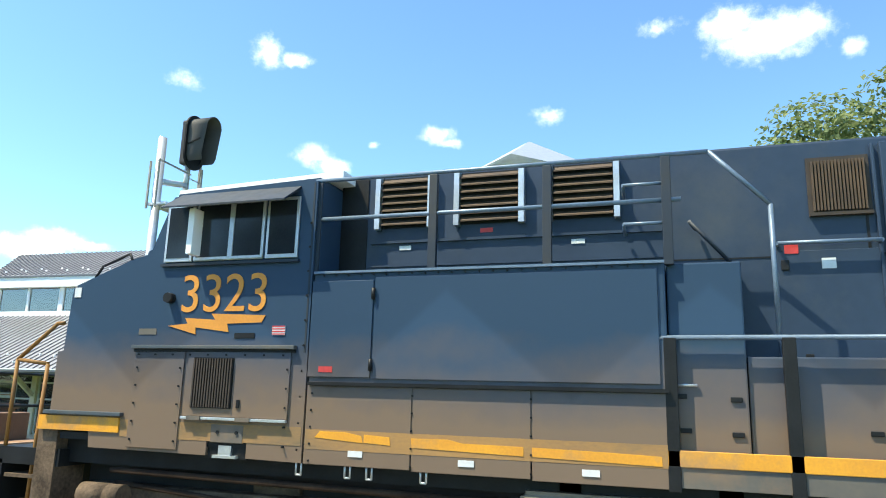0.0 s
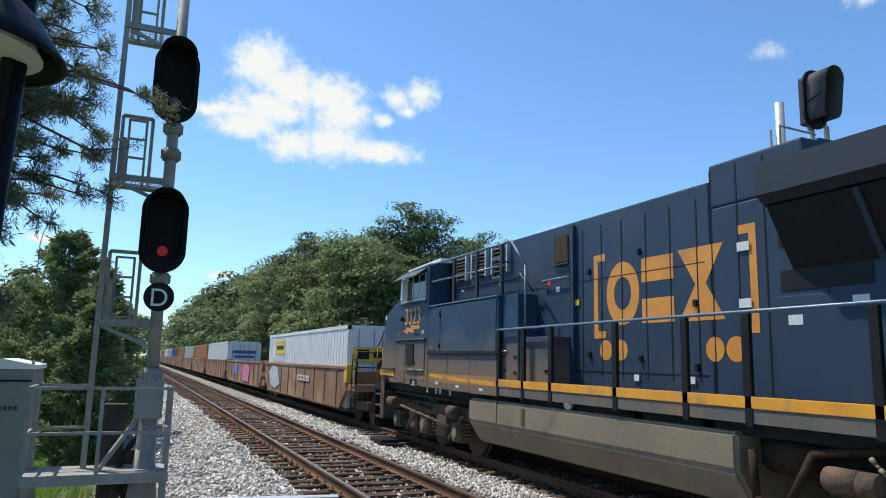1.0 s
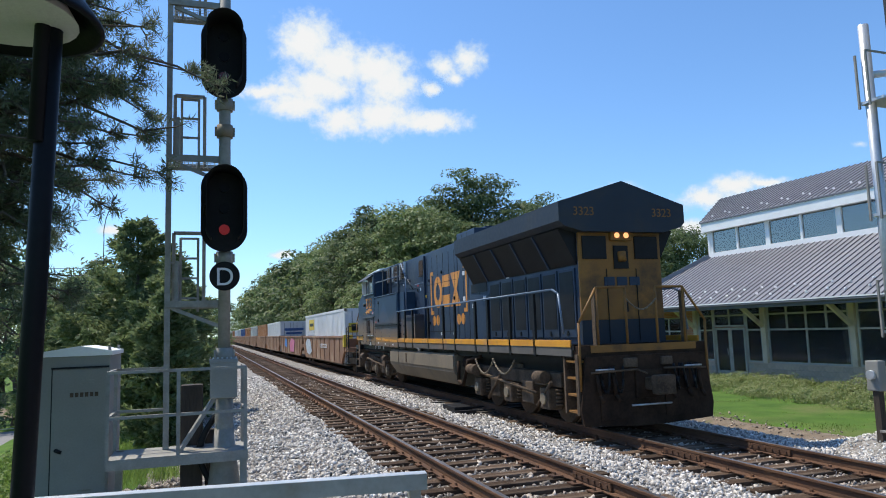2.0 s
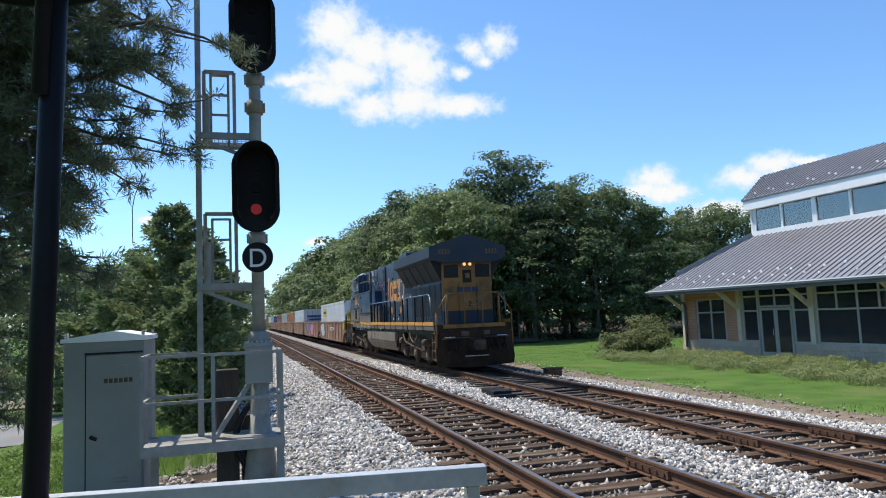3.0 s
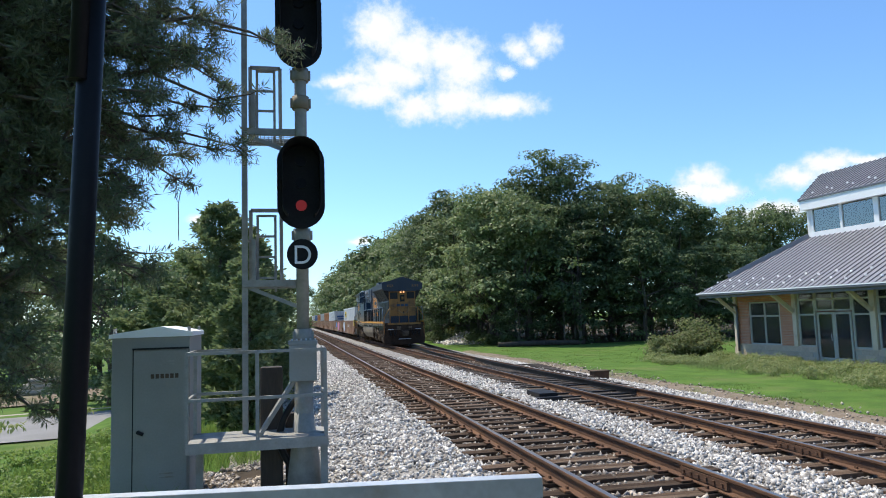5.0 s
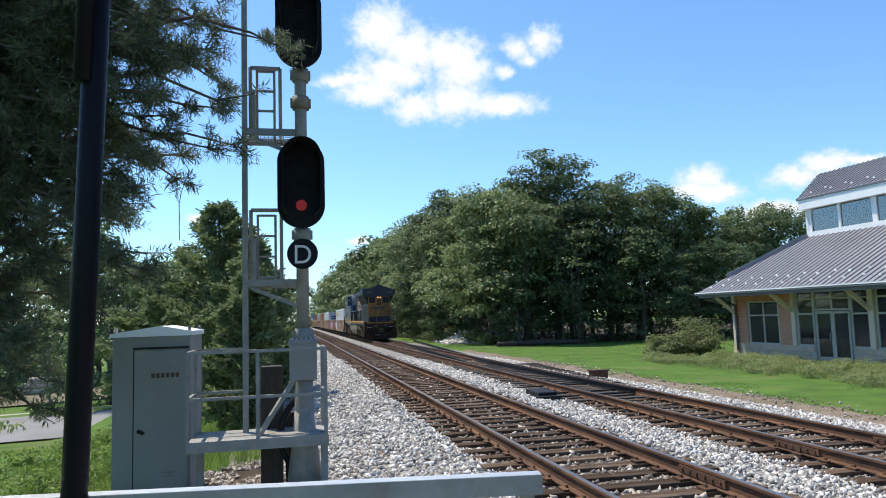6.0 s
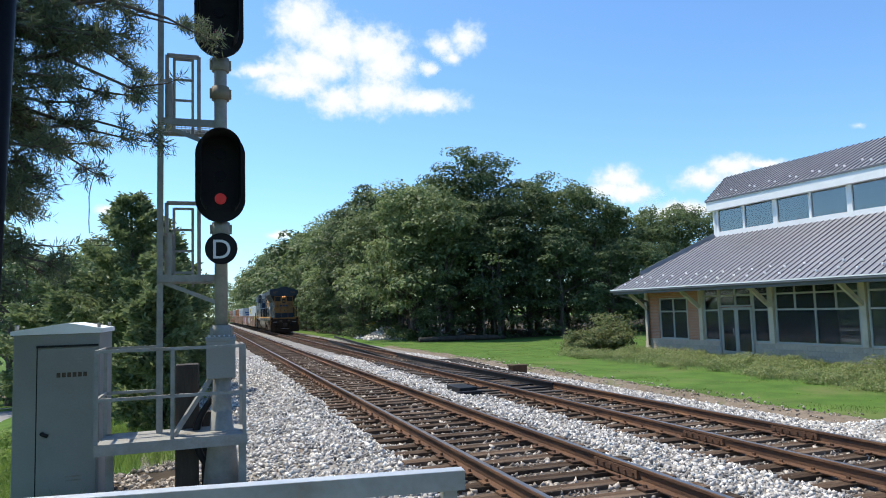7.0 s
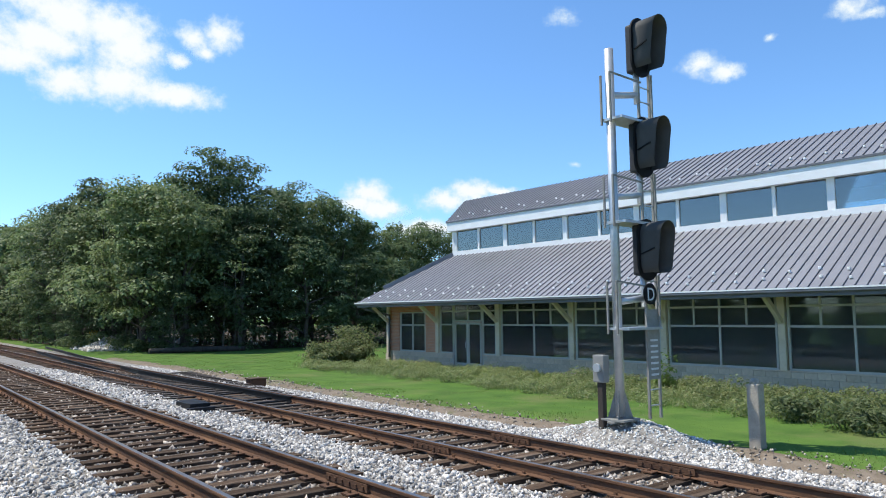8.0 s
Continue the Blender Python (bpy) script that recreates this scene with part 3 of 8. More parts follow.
for tr, sx, y in ((near_track, -1, 5.15), (near_track, 1, 7.4), (far_track, 1, 5.9), (far_track, -1, 9.3), (far_track, 1, 9.0)):
    for k in (-1, 1):
        o = new("joint_bar", JOINT)
        o.parent = tr
        o.location = (sx * (GAUGE / 2 + 0.036) + k * 0.032, y, 0)
# the switch on the far track: a closing rail, point blades and a rod
sw = thing("track_switch", pose(FAR_X, 0, FAR_Z - 0.172), label="dark steel switch points and rods on the far track", category="railway switch")
for x0, x1, y0, y1 in ((0.62, 0.50, 17.0, 30.0), (-0.62, -0.60, 17.0, 29.0), (0.50, 2.7, 30.0, 62.0), (-0.60, 1.1, 29.0, 60.0)):
    b = bmesh.new()
    for dz, w, h in ((0.0, 0.12, 0.02), (0.02, 0.02, 0.11), (0.13, 0.06, 0.035)):
        bar(b, (x0, y0, dz + h / 2), (x1, y1, dz + h / 2), w, h)
    part("point_rail", b, M["black"], sw)
for y in (17.3, 18.1, 20.0):
    part("switch_rod", tubes([((-2.0, y, 0.03), (0.8, y, 0.03))], 0.022), M["black"], sw)
for k in range(22):
    y = 16.6 + k * 0.62
    part("switch_timber", boxes((-1.45, 1.5 + 0.05 * k, y - 0.12, y + 0.12, -0.16, 0.012), bevel=0.012), M["wood"], sw)
part("switch_machine", boxes((-1.95, -1.45, 17.2, 18.2, -0.05, 0.17), (-2.1, -1.4, 17.0, 17.15, -0.05, 0.09), bevel=0.02), M["black"], sw)
tb = thing("track_box", pose(10.5, 23.0, -0.5), label="small rusty steel box on the gravel beside the far track", category="track box")
part("casing", boxes((-0.28, 0.28, -0.2, 0.2, 0, 0.26), bevel=0.03), M["rail_side"], tb)
part("cover", boxes((-0.32, 0.32, -0.24, 0.24, 0.26, 0.30), bevel=0.01), M["truck"], tb)


# ---- crushed stones lying on the bed ----
def stones(name, n, xr, yr, size, height, material, seed, label, keep=None):
    rng = np.random.default_rng(seed)
    x = rng.uniform(*xr, n)
    y = yr[0] + (yr[1] - yr[0]) * rng.random(n) ** 1.6
    if keep is not None:
        k = keep(x, y)
        x, y = x[k], y[k]
    n = len(x)
    z = np.array([height(a, b) for a, b in zip(x, y)])
    base = np.array([(1, 0, 0), (0, 1, 0), (-1, 0, 0), (0, -1, 0), (0, 0, 1), (0, 0, -1)], float)
    tri = np.array([(0, 1, 4), (1, 2, 4), (2, 3, 4), (3, 0, 4), (1, 0, 5), (2, 1, 5), (3, 2, 5), (0, 3, 5)])
    s = size * rng.uniform(0.55, 1.35, (n, 1, 1)) * (1 + 0.012 * np.clip(y, 0, 60))[:, None, None]
    v = base[None] * rng.uniform(0.5, 1.2, (n, 6, 1)) + rng.normal(0, 0.22, (n, 6, 3))
    v *= s * rng.uniform(0.6, 1.2, (n, 1, 3))
    a = rng.normal(size=(n, 4))
    a /= np.linalg.norm(a, axis=1, keepdims=True)
    w, i, j, k = a.T
    R = np.stack([1 - 2 * (j * j + k * k), 2 * (i * j - k * w), 2 * (i * k + j * w), 2 * (i * j + k * w), 1 - 2 * (i * i + k * k), 2 * (j * k - i * w),
                  2 * (i * k - j * w), 2 * (j * k + i * w), 1 - 2 * (i * i + j * j)], 1).reshape(n, 3, 3)
    v = np.einsum("nij,nkj->nki", R, v) + np.stack([x, y, z], 1)[:, None]
    f = (np.arange(n)[:, None, None] * 6 + tri[None]).reshape(-1, 3)
    ob = cloud_of(name, v.reshape(-1, 3), f, material)
    return tagged(ob, label, "gravel", kind="stuff")


def off_rails(x, y):
    ok = np.ones(len(x), bool)
    for c in (NEAR_X, FAR_X):
        ok &= np.abs(np.abs(x - c) - GAUGE / 2 - 0.036) > 0.09
    inside = (np.abs(x - NEAR_X) < 1.25) | (np.abs(x - FAR_X) < 1.25)
    return ok & ~inside


stones("ballast_stones", 78000, (-0.3, 11.3), (2.2, 36), 0.038, lambda x, y: bed_z(x) + 0.012, M["stone"], 11, "loose grey and white crushed ballast stones", off_rails)
stones("near_ballast_stones", 10000, (-0.3, 11.3), (2.2, -9.0), 0.04, lambda x, y: bed_z(x) + 0.012, M["stone"], 20, "loose grey crushed stones beside the viewpoint", off_rails)
stones("platform_stones", 3800, (-1.7, 0.0), (7.6, 12.6), 0.04, lambda x, y: max(bed_z(x), land_z(x, y)) + 0.012, M["stone_brown"], 19, "grey stones on dark soil under the signal platform", lambda x, y: np.abs(np.sin(3 * x) + np.sin(2.3 * y)) > 0.25)
stones("track_stones", 26000, (2.5, 9.5), (2.2, 34), 0.036, lambda x, y: bed_z(x) + 0.018, M["stone_brown"], 17, "rust-stained stones lying between the ties",
       lambda x, y: ((np.abs(x - NEAR_X) < 1.25) | (np.abs(x - FAR_X) < 1.25)) & (np.abs(np.abs(x - NEAR_X) - GAUGE / 2 - 0.036) > 0.09) & (np.abs(np.abs(x - FAR_X) - GAUGE / 2 - 0.036) > 0.09))
stones("mound_stones", 5200, (10.2, 13.0), (5.0, 12.2), 0.03, lambda x, y: -0.655 + mound(x, y), M["stone_white"], 12, "white crushed stones heaped round the signal mast's foot",
       lambda x, y: np.exp(-(((x - 11.5) / 0.9) ** 2 + ((y - 8.45) / 1.45) ** 2)) > 0.08)
stones("verge_stones", 6500, (10.7, 13.0), (2.5, 34), 0.032, lambda x, y: land_z(x, y) + 0.018, M["stone_brown"], 18, "scattered grey stones on the dirt verge", lambda x, y: (x - 10.7) / 2.3 < np.random.default_rng(7).random(len(x)) ** 1.5)
stones("stone_pile", 1500, (13.0, 18.0), (58, 64), 0.12, lambda x, y: -0.6 + 0.9 * math.exp(-((x - 15.5) / 1.5) ** 2 - ((y - 61) / 1.8) ** 2), M["stone"], 13, "grey pile of crushed stone before the wood")


# ---- the locomotive: nose towards +y, its origin on the rail top under the nose's front ----
def locomotive():
    L = thing("locomotive", pose(FAR_X, 5.56, FAR_Z), label="dark blue and dusty grey diesel locomotive with yellow lettering and sill", category="locomotive")
    S, H = 1.49, 0.97   # half widths of cab and hood
    # frame and deck
    part("frame", boxes((-1.30, 1.30, -20.3, -0.15, 1.30, 1.62), (-1.48, 1.48, -20.3, -0.2, 1.58, 1.66)), M["black"], L)
    # nose and cab
    bm = bmesh.new()
    prism(bm, [(0.0, 1.72), (-0.08, 3.40), (-0.95, 3.72), (-1.2, 3.78), (-1.48, 4.50), (-3.5, 4.57), (-3.5, 1.72)], "x", -S, S)
    bmesh.ops.bevel(bm, geom=bm.edges[:], offset=0.05, segments=2, affect="EDGES")
    cab = part("cab", bm, M["loco_side"], L, "blue cab, dusty towards the sill")
    # the sun on the cab's top is put into the white colour
    part("cab_roof", prisms("x", ([(-1.40, 4.52), (-1.42, 4.60), (-3.66, 4.68), (-3.66, 4.58)], -1.30, 1.30)), M["white"], cab, "pale cab roof, its sunlit look put into white")
    part("lower_cab_panel", prisms("x", ([(-0.02, 1.80), (-0.62, 1.80), (-0.66, 1.50), (-2.28, 1.49), (-2.28, 1.84), (-2.79, 1.84), (-2.79, 1.48), (-3.46, 1.47), (-3.46, 2.60), (-0.02, 2.60)], -S - 0.012, -S + 0.05)), M["loco_side"], cab, "brown with dust")
    part("nose_ledge", boxes((-S - 0.07, -S, -1.12, 0.03, 1.86, 1.905), bevel=0.008), M["blue_low"], cab)
    part("nose_stripe", boxes((-S - 0.03, -S - 0.012, -1.08, 0.12, 1.68, 1.845)), M["yellow"], cab, "scuffed yellow")
    part("worn_band", boxes((-S - 0.016, -S - 0.012, -3.44, -1.09, 1.64, 1.83)), M["stripe_worn"], cab, "faded orange-brown stripe")
    part("end_panel", boxes((-S - 0.03, -S - 0.013, -1.90, -1.21, 1.53, 2.60), bevel=0.004), M["loco_side"], cab)
    hatch = part("hatch_panel", boxes((-S - 0.034, -S - 0.013, -3.27, -1.96, 1.90, 2.60), bevel=0.004), M["loco_side"], cab)
    part("hatch_ledge", boxes((-S - 0.07, -S, -3.32, -1.17, 2.635, 2.675), bevel=0.006), M["blue_low"], cab)
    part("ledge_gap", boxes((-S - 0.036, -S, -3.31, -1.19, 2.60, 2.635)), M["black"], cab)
    for k in range(15):
        part("grille_bar", boxes((-S - 0.062, -S - 0.038, -2.555 + k * 0.0345, -2.555 + k * 0.0345 + 0.017, 2.00, 2.53)), M["grille"], hatch)
    part("grille_backing", boxes((-S - 0.038, -S - 0.034, -2.57, -2.04, 1.99, 2.54)), M["black"], hatch)
    part("hatch_latch", boxes((-S - 0.05, -S - 0.034, -2.68, -2.64, 2.0, 2.09), bevel=0.005), M["black"], hatch)
    part("hatch_rim", boxes((-S - 0.065, -S - 0.02, -3.27, -1.94, 1.865, 1.895), bevel=0.005), M["trim_silver"], cab)
    for y in (-2.12, -2.75):
        part("rim_hinge", boxes((-S - 0.075, -S - 0.02, y - 0.09, y + 0.09, 1.858, 1.90)), M["dusty"], cab)
    part("step_pocket", boxes((-S + 0.02, -S + 0.05, -2.78, -2.29, 1.46, 1.84)), M["black"], cab)
    part("step_plate", boxes((-S - 0.02, -S + 0.02, -2.74, -2.33, 1.63, 1.82), bevel=0.006), M["dusty"], cab)
    part("step_tread", boxes((-S - 0.03, -S + 0.02, -2.68, -2.38, 1.47, 1.50), (-S - 0.012, -S + 0.02, -2.60, -2.44, 1.50, 1.60)), M["trim_silver"], cab)
    for y in (-2.42, -2.66):
        part("plate_bolt", tubes([((-S - 0.03, y, 1.74), (-S - 0.02, y, 1.74))], 0.02, 8), M["black"], cab)
    part("side_seam", boxes((-S - 0.004, -S + 0.004, -3.425, -3.405, 1.5, 4.5)), M["blue_dark"], cab)
    # windows
    for name, y0, y1 in (("quarter_window", -1.82, -1.50), ("sliding_window", -2.78, -1.92), ("rear_window", -3.22, -2.88)):
        w = part(name, boxes((-S - 0.03, -S - 0.005, y0 - 0.035, y1 + 0.035, 3.645, 4.345), bevel=0.006), M["trim_silver"], cab, "dark glass in a silver frame")
        part("pane", boxes((-S - 0.036, -S - 0.03, y0, y1, 3.69, 4.305)), M["cab_glass"], w)
    part("window_mullion", boxes((-S - 0.05, -S - 0.03, -2.42, -2.36, 3.68, 4.30)), M["trim_silver"], cab)
    part("window_sill", boxes((-S - 0.05, -S - 0.03, -2.82, -1.90, 3.655, 3.685)), M["trim_silver"], cab)
    part("window_ledge", boxes((-S - 0.045, -S, -3.28, -1.44, 3.595, 3.625)), M["blue_dark"], cab)
    part("wind_deflector", boxes((-S - 0.20, -S - 0.02, -1.98, -1.90, 3.70, 4.24), bevel=0.01), M["white"], cab)
    part("sun_visor", prisms("y", ([(-S, 4.47), (-S - 0.34, 4.24), (-S - 0.34, 4.22), (-S, 4.43)], -3.24, -1.62)), M["blue_dark"], cab)
    part("windshield", boxes((-1.2, 1.2, -1.30, -1.22, 3.86, 4.36)), M["cab_glass"], cab)
    part("roof_antenna", tubes([((-0.7, -2.3 - k * 0.25, 4.62), (-0.7, -2.3 - k * 0.25, 4.78)) for k in range(3)] + [((-0.5, -3.2, 4.64), (-0.5, -3.2, 4.74)), ((-0.5, -3.2, 4.74), (-0.5, -3.5, 4.74))], 0.014), M["black"], cab)
    part("nose_grab_iron", tubes([((-S + 0.1, -0.35, 3.52), (-S + 0.1, -0.45, 3.66)), ((-S + 0.1, -0.45, 3.66), (-S + 0.1, -0.85, 3.80)), ((-S + 0.1, -0.85, 3.80), (-S + 0.1, -0.9, 3.7))], 0.016), M["black"], cab)
    part("class_light", tubes([((-S - 0.09, -1.62, 3.22), (-S, -1.62, 3.22))], 0.06), M["black"], cab)
    part("sticker", boxes((-S - 0.008, -S, -0.26, -0.16, 3.26, 3.38)), M["letter_white"], cab)
    letters("number_writing", "3323", 0.62, M["orange"], cab, pose(-S - 0.006, -2.335, 3.06, 90, 0, -90), wide=0.97, label="yellow-orange road number")
    bolt = bmesh.new()
    prism(bolt, [(-1.61, 2.90), (-1.88, 2.925), (-1.835, 2.99), (-2.25, 2.965), (-2.195, 3.035), (-2.90, 3.01), (-2.855, 2.93), (-2.41, 2.92), (-2.44, 2.825), (-1.99, 2.88), (-2.0, 2.80)], "x", -S - 0.008, -S - 0.001)
    part("lightning_bolt", bolt, M["orange"], cab, "yellow-orange painted bolt")
    part("flag_sticker", boxes((-S - 0.008, -S, -3.16, -3.00, 2.79, 2.89)), M["letter_white"], cab)
    part("flag_stripes", boxes(*[(-S - 0.011, -S - 0.008, -3.16, -3.00, 2.795 + k * 0.028, 2.808 + k * 0.028) for k in range(4)]), M["red"], cab)
    part("builder_plate", boxes((-S - 0.008, -S, -2.78, -2.52, 2.755, 2.815)), M["black"], cab)
    part("worn_plate", boxes((-S - 0.006, -S, -1.45, -1.20, 2.80, 2.87)), M["dusty"], cab)
    bl = bmesh.new()
    for k in range(9):
        tube(bl, (-S - 0.045, -1.26 - k * 0.24, 2.57), (-S - 0.012, -1.26 - k * 0.24, 2.57), 0.012, n=6)
    for k in range(5):
        for y in (-1.26, -1.86, -3.24):
            tube(bl, (-S - 0.045, y, 1.62 + k * 0.2), (-S - 0.012, y, 1.62 + k * 0.2), 0.012, n=6)
    for k in range(10):
        tube(bl, (-S - 0.012, -3.40, 1.6 + k * 0.27), (-S, -3.40, 1.6 + k * 0.27), 0.014, n=6)
    tagged(part("bolts", bl, M["black"], cab), kind="stuff")
    part("nose_door_seam", boxes((-0.4, 0.4, 0.0, 0.012, 1.8, 3.2)), M["blue_low"], cab)
    # front end: platform, pilot, steps and rails
    part("front_platform", boxes((-1.45, 1.45, -0.2, 0.75, 1.25, 1.45)), M["black"], L)
    part("front_pilot", prisms("y", ([(-1.45, 0.18), (1.45, 0.18), (1.45, 1.3), (-1.45, 1.3)], 0.68, 0.78)), M["black"], L)
    part("front_handrail", tubes([((-1.42, 0.7, 1.4), (-1.42, 0.7, 2.5)), ((-1.42, 0.7, 2.5), (-1.42, 0.12, 2.95)), ((-1.42, 0.12, 2.95), (-1.42, 0.02, 2.95)), ((-1.42, 0.7, 2.5), (-1.42, 0.2, 2.45)), ((-1.42, 0.2, 2.45), (-1.42, 0.25, 0.5))], 0.024), M["end_yellow"], L)
    part("front_handrail", tubes([((1.42, 0.7, 1.4), (1.42, 0.7, 2.5)), ((1.42, 0.7, 2.5), (1.42, 0.12, 2.95))], 0.024), M["end_yellow"], L)
    part("front_step_well", boxes((-1.47, -1.0, -0.15, 0.15, 0.45, 1.7), (-1.47, 0.2 - 1.2, 0.15, 0.6, 0.45, 0.50), (-1.47, -1.0, 0.15, 0.6, 0.78, 0.82), (-1.47, -1.0, 0.15, 0.6, 1.1, 1.14)), M["truck"], L)
    # wide equipment box behind the cab, with its doors and lower skirt
    eq = part("equipment_box", boxes((-S + 0.005, S - 0.005, -7.12, -3.48, 1.66, 3.46), bevel=0.02), M["loco_side"], L, "blue-grey box with dusty lower part")
    part("box_door", boxes((-S - 0.012, -S + 0.01, -4.19, -3.47, 2.35, 3.37), bevel=0.006), M["loco_side"], eq)
    part("box_panel", boxes((-S - 0.012, -S + 0.01, -7.05, -4.21, 2.34, 3.40), bevel=0.006), M["loco_side"], eq)
    part("drip_ledge", boxes((-S - 0.05, -S, -7.12, -3.5, 2.265, 2.30)), M["black"], eq)
    part("top_edge", boxes((-S - 0.03, -S, -7.12, -3.48, 3.45, 3.475)), M["pipe_blue"], eq)
    for k, (y0, y1) in enumerate(((-4.66, -3.48), (-5.865, -4.675), (-7.10, -5.88))):
        part("skirt_panel", boxes((-S - 0.008, -S + 0.03, y0, y1, 1.465 - 0.012 * k, 2.262), bevel=0.005), M["loco_side"], eq)
    part("worn_band", boxes((-S - 0.0105, -S - 0.0075, -7.09, -3.49, 1.615, 1.815)), M["stripe_worn"], eq, "faded orange-brown stripe")
    for rows in ([(-3.60, 1.735), (-3.66, 1.80), (-3.95, 1.80), (-4.13, 1.77), (-4.15, 1.70)], [(-4.16, 1.705), (-4.16, 1.785), (-4.44, 1.77), (-4.45, 1.69)], [(-4.68, 1.68), (-4.67, 1.77), (-5.05, 1.775), (-5.2, 1.745), (-5.80, 1.74), (-5.80, 1.655)],
                 [(-5.88, 1.655), (-5.88, 1.74), (-6.5, 1.73), (-7.04, 1.715), (-7.04, 1.63)]):
        part("yellow_stripe", prisms("x", (rows, -S - 0.0145, -S - 0.0105)), M["yellow"], eq, "scuffed yellow")
    for z in (2.48, 3.22):
        part("hinge", tubes([((-S - 0.03, -4.20, z - 0.06), (-S - 0.03, -4.20, z + 0.06))], 0.022), M["black"], eq)
    for y, z, m in ((-3.68, 2.40, "red"), (-4.07, 1.56, "letter_white"), (-5.24, 1.53, "letter_white"), (-6.42, 1.51, "letter_white")):
        part("sticker", boxes((-S - 0.016, -S - 0.012, y - 0.08, y + 0.08, z, z + 0.06)), M[m], eq)
    for y in (-3.42, -3.98, -4.22, -4.80):
        part("lift_hook", tubes([((-S + 0.02, y - 0.03, 1.48), (-S + 0.02, y - 0.03, 1.35)), ((-S + 0.02, y - 0.03, 1.35), (-S + 0.02, y + 0.03, 1.35)), ((-S + 0.02, y + 0.03, 1.35), (-S + 0.02, y + 0.03, 1.48))], 0.012, 6), M["trim_silver"], eq)
    bl = bmesh.new()
    for k in range(24):
        tube(bl, (-S - 0.018, -3.6 - k * 0.145, 3.43), (-S, -3.6 - k * 0.145, 3.43), 0.010, n=5)
    for y in (-3.54, -4.67, -5.87):
        for k in range(5):
            tube(bl, (-S - 0.018, y, 1.5 + k * 0.17), (-S, y, 1.5 + k * 0.17), 0.012, n=5)
    tagged(part("bolts", bl, M["black"], eq), kind="stuff")
    # upper hood with louvres
    hood = part("hood", boxes((-H, H, -12.4, -3.5, 1.66, 4.70), bevel=0.03), M["blue"], L, "long blue hood")
    # black panel stands in for the shade that falls behind the cab
    part("cab_rear_shade", boxes((-H - 0.012, -H, -3.84, -3.50, 3.50, 4.66), bevel=0.004), M["black"], hood, "black panel painting the shade behind the cab")
    for y0, y1 in ((-4.60, -4.02), (-5.64, -4.97), (-6.64, -6.00)):
        part("louver_opening", boxes((-H - 0.014, -H - 0.004, y0, y1, 4.05, 4.64)), M["black"], hood)
        for k in range(7):
            b = bmesh.new()
            prism(b, [(-H - 0.02, 4.09 + k * 0.082), (-H - 0.075, 4.07 + k * 0.082), (-H - 0.075, 4.085 + k * 0.082), (-H - 0.02, 4.13 + k * 0.082)], "y", y0 + 0.01, y1 - 0.01)
            part("louver_slat", b, M["louver"], hood)
        for y in (y0 - 0.03, y1 + 0.03):
            part("louver_edge", boxes((-H - 0.09, -H - 0.002, y - 0.03, y + 0.03, 4.03, 4.66)), M["trim_silver"], hood)
    part("lower_trim", boxes((-H - 0.03, -H, -7.1, -3.9, 3.87, 3.90), (-H - 0.02, -H, -7.1, -3.9, 3.60, 3.62)), M["blue"], hood)
    for y, z, m in ((-5.27, 3.95, "red"), (-4.32, 3.79, "letter_white"), (-6.26, 3.78, "letter_white")):
        part("sticker", boxes((-H - 0.008, -H - 0.002, y - 0.07, y + 0.07, z, z + 0.05)), M[m], hood)
    # the catwalk rail over the box
    for y in (-3.45, -4.81, -6.02, -7.16):
        part("rail_post", boxes((-1.46, -1.40, y - 0.045, y + 0.045, 3.44, 4.50), bevel=0.006), M["blue_dark"], L)
    part("catwalk_rail", tubes([((-1.43, -3.4, 4.53), (-1.43, -7.55, 4.52)), ((-1.43, -7.55, 4.52), (-1.40, -8.06, 3.98)), ((-1.40, -8.06, 3.98), (-1.40, -8.06, 2.8))], 0.024), M["pipe_blue"], L)
    part("catwalk_mid_rail", tubes([((-1.43, -3.4, 4.08), (-1.43, -7.29, 4.07))], 0.024), M["pipe_blue"], L)
    for z in (3.85, 4.24):
        part("ladder_rung", tubes([((-1.43, -6.76, z), (-1.43, -7.14, z)), ((-1.43, -6.76, z), (-H - 0.05, -6.74, z - 0.02))], 0.018), M["pipe_blue"], L)
    part("lever_bar", tubes([((-H - 0.16, -7.36, 3.92), (-H - 0.05, -7.72, 3.52)), ((-H - 0.16, -7.36, 3.92), (-H - 0.05, -7.42, 3.86))], 0.02), M["blue_dark"], L)
    # hood sides: seams, doors, latches, grille, brackets and lettering shapes
    seams = bmesh.new()
    for y in (-8.92, -9.35, -9.9, -10.45, -11.05, -11.6, -12.15):
        box(seams, -H - 0.006, -H - 0.001, y - 0.012, y + 0.012, 1.9, 4.5)
    box(seams, -H - 0.006, -H - 0.001, -12.3, -7.1, 3.56, 3.575), box(seams, -H - 0.006, -H - 0.001, -12.3, -9.0, 1.98, 2.0)
    part("door_seams", seams, M["black"], hood)
    part("hood_rib", boxes((-H - 0.07, -H, -9.14, -9.06, 1.7, 4.62), (-H - 0.045, -H, -9.02, -8.99, 1.7, 4.62), bevel=0.008), M["blue"], hood)
    part("hood_door", boxes((-H - 0.02, -H, -9.0, -8.10, 2.55, 3.62), bevel=0.008), M["blue"], hood)
    part("grab_rail", tubes([((-H - 0.1, -8.14, 3.68), (-H - 0.1, -9.0, 3.68)), ((-H - 0.1, -8.14, 3.68), (-H, -8.14, 3.68)), ((-H - 0.1, -9.0, 3.68), (-H, -9.0, 3.68))], 0.02), M["pipe_blue"], hood)
    gr = bmesh.new()
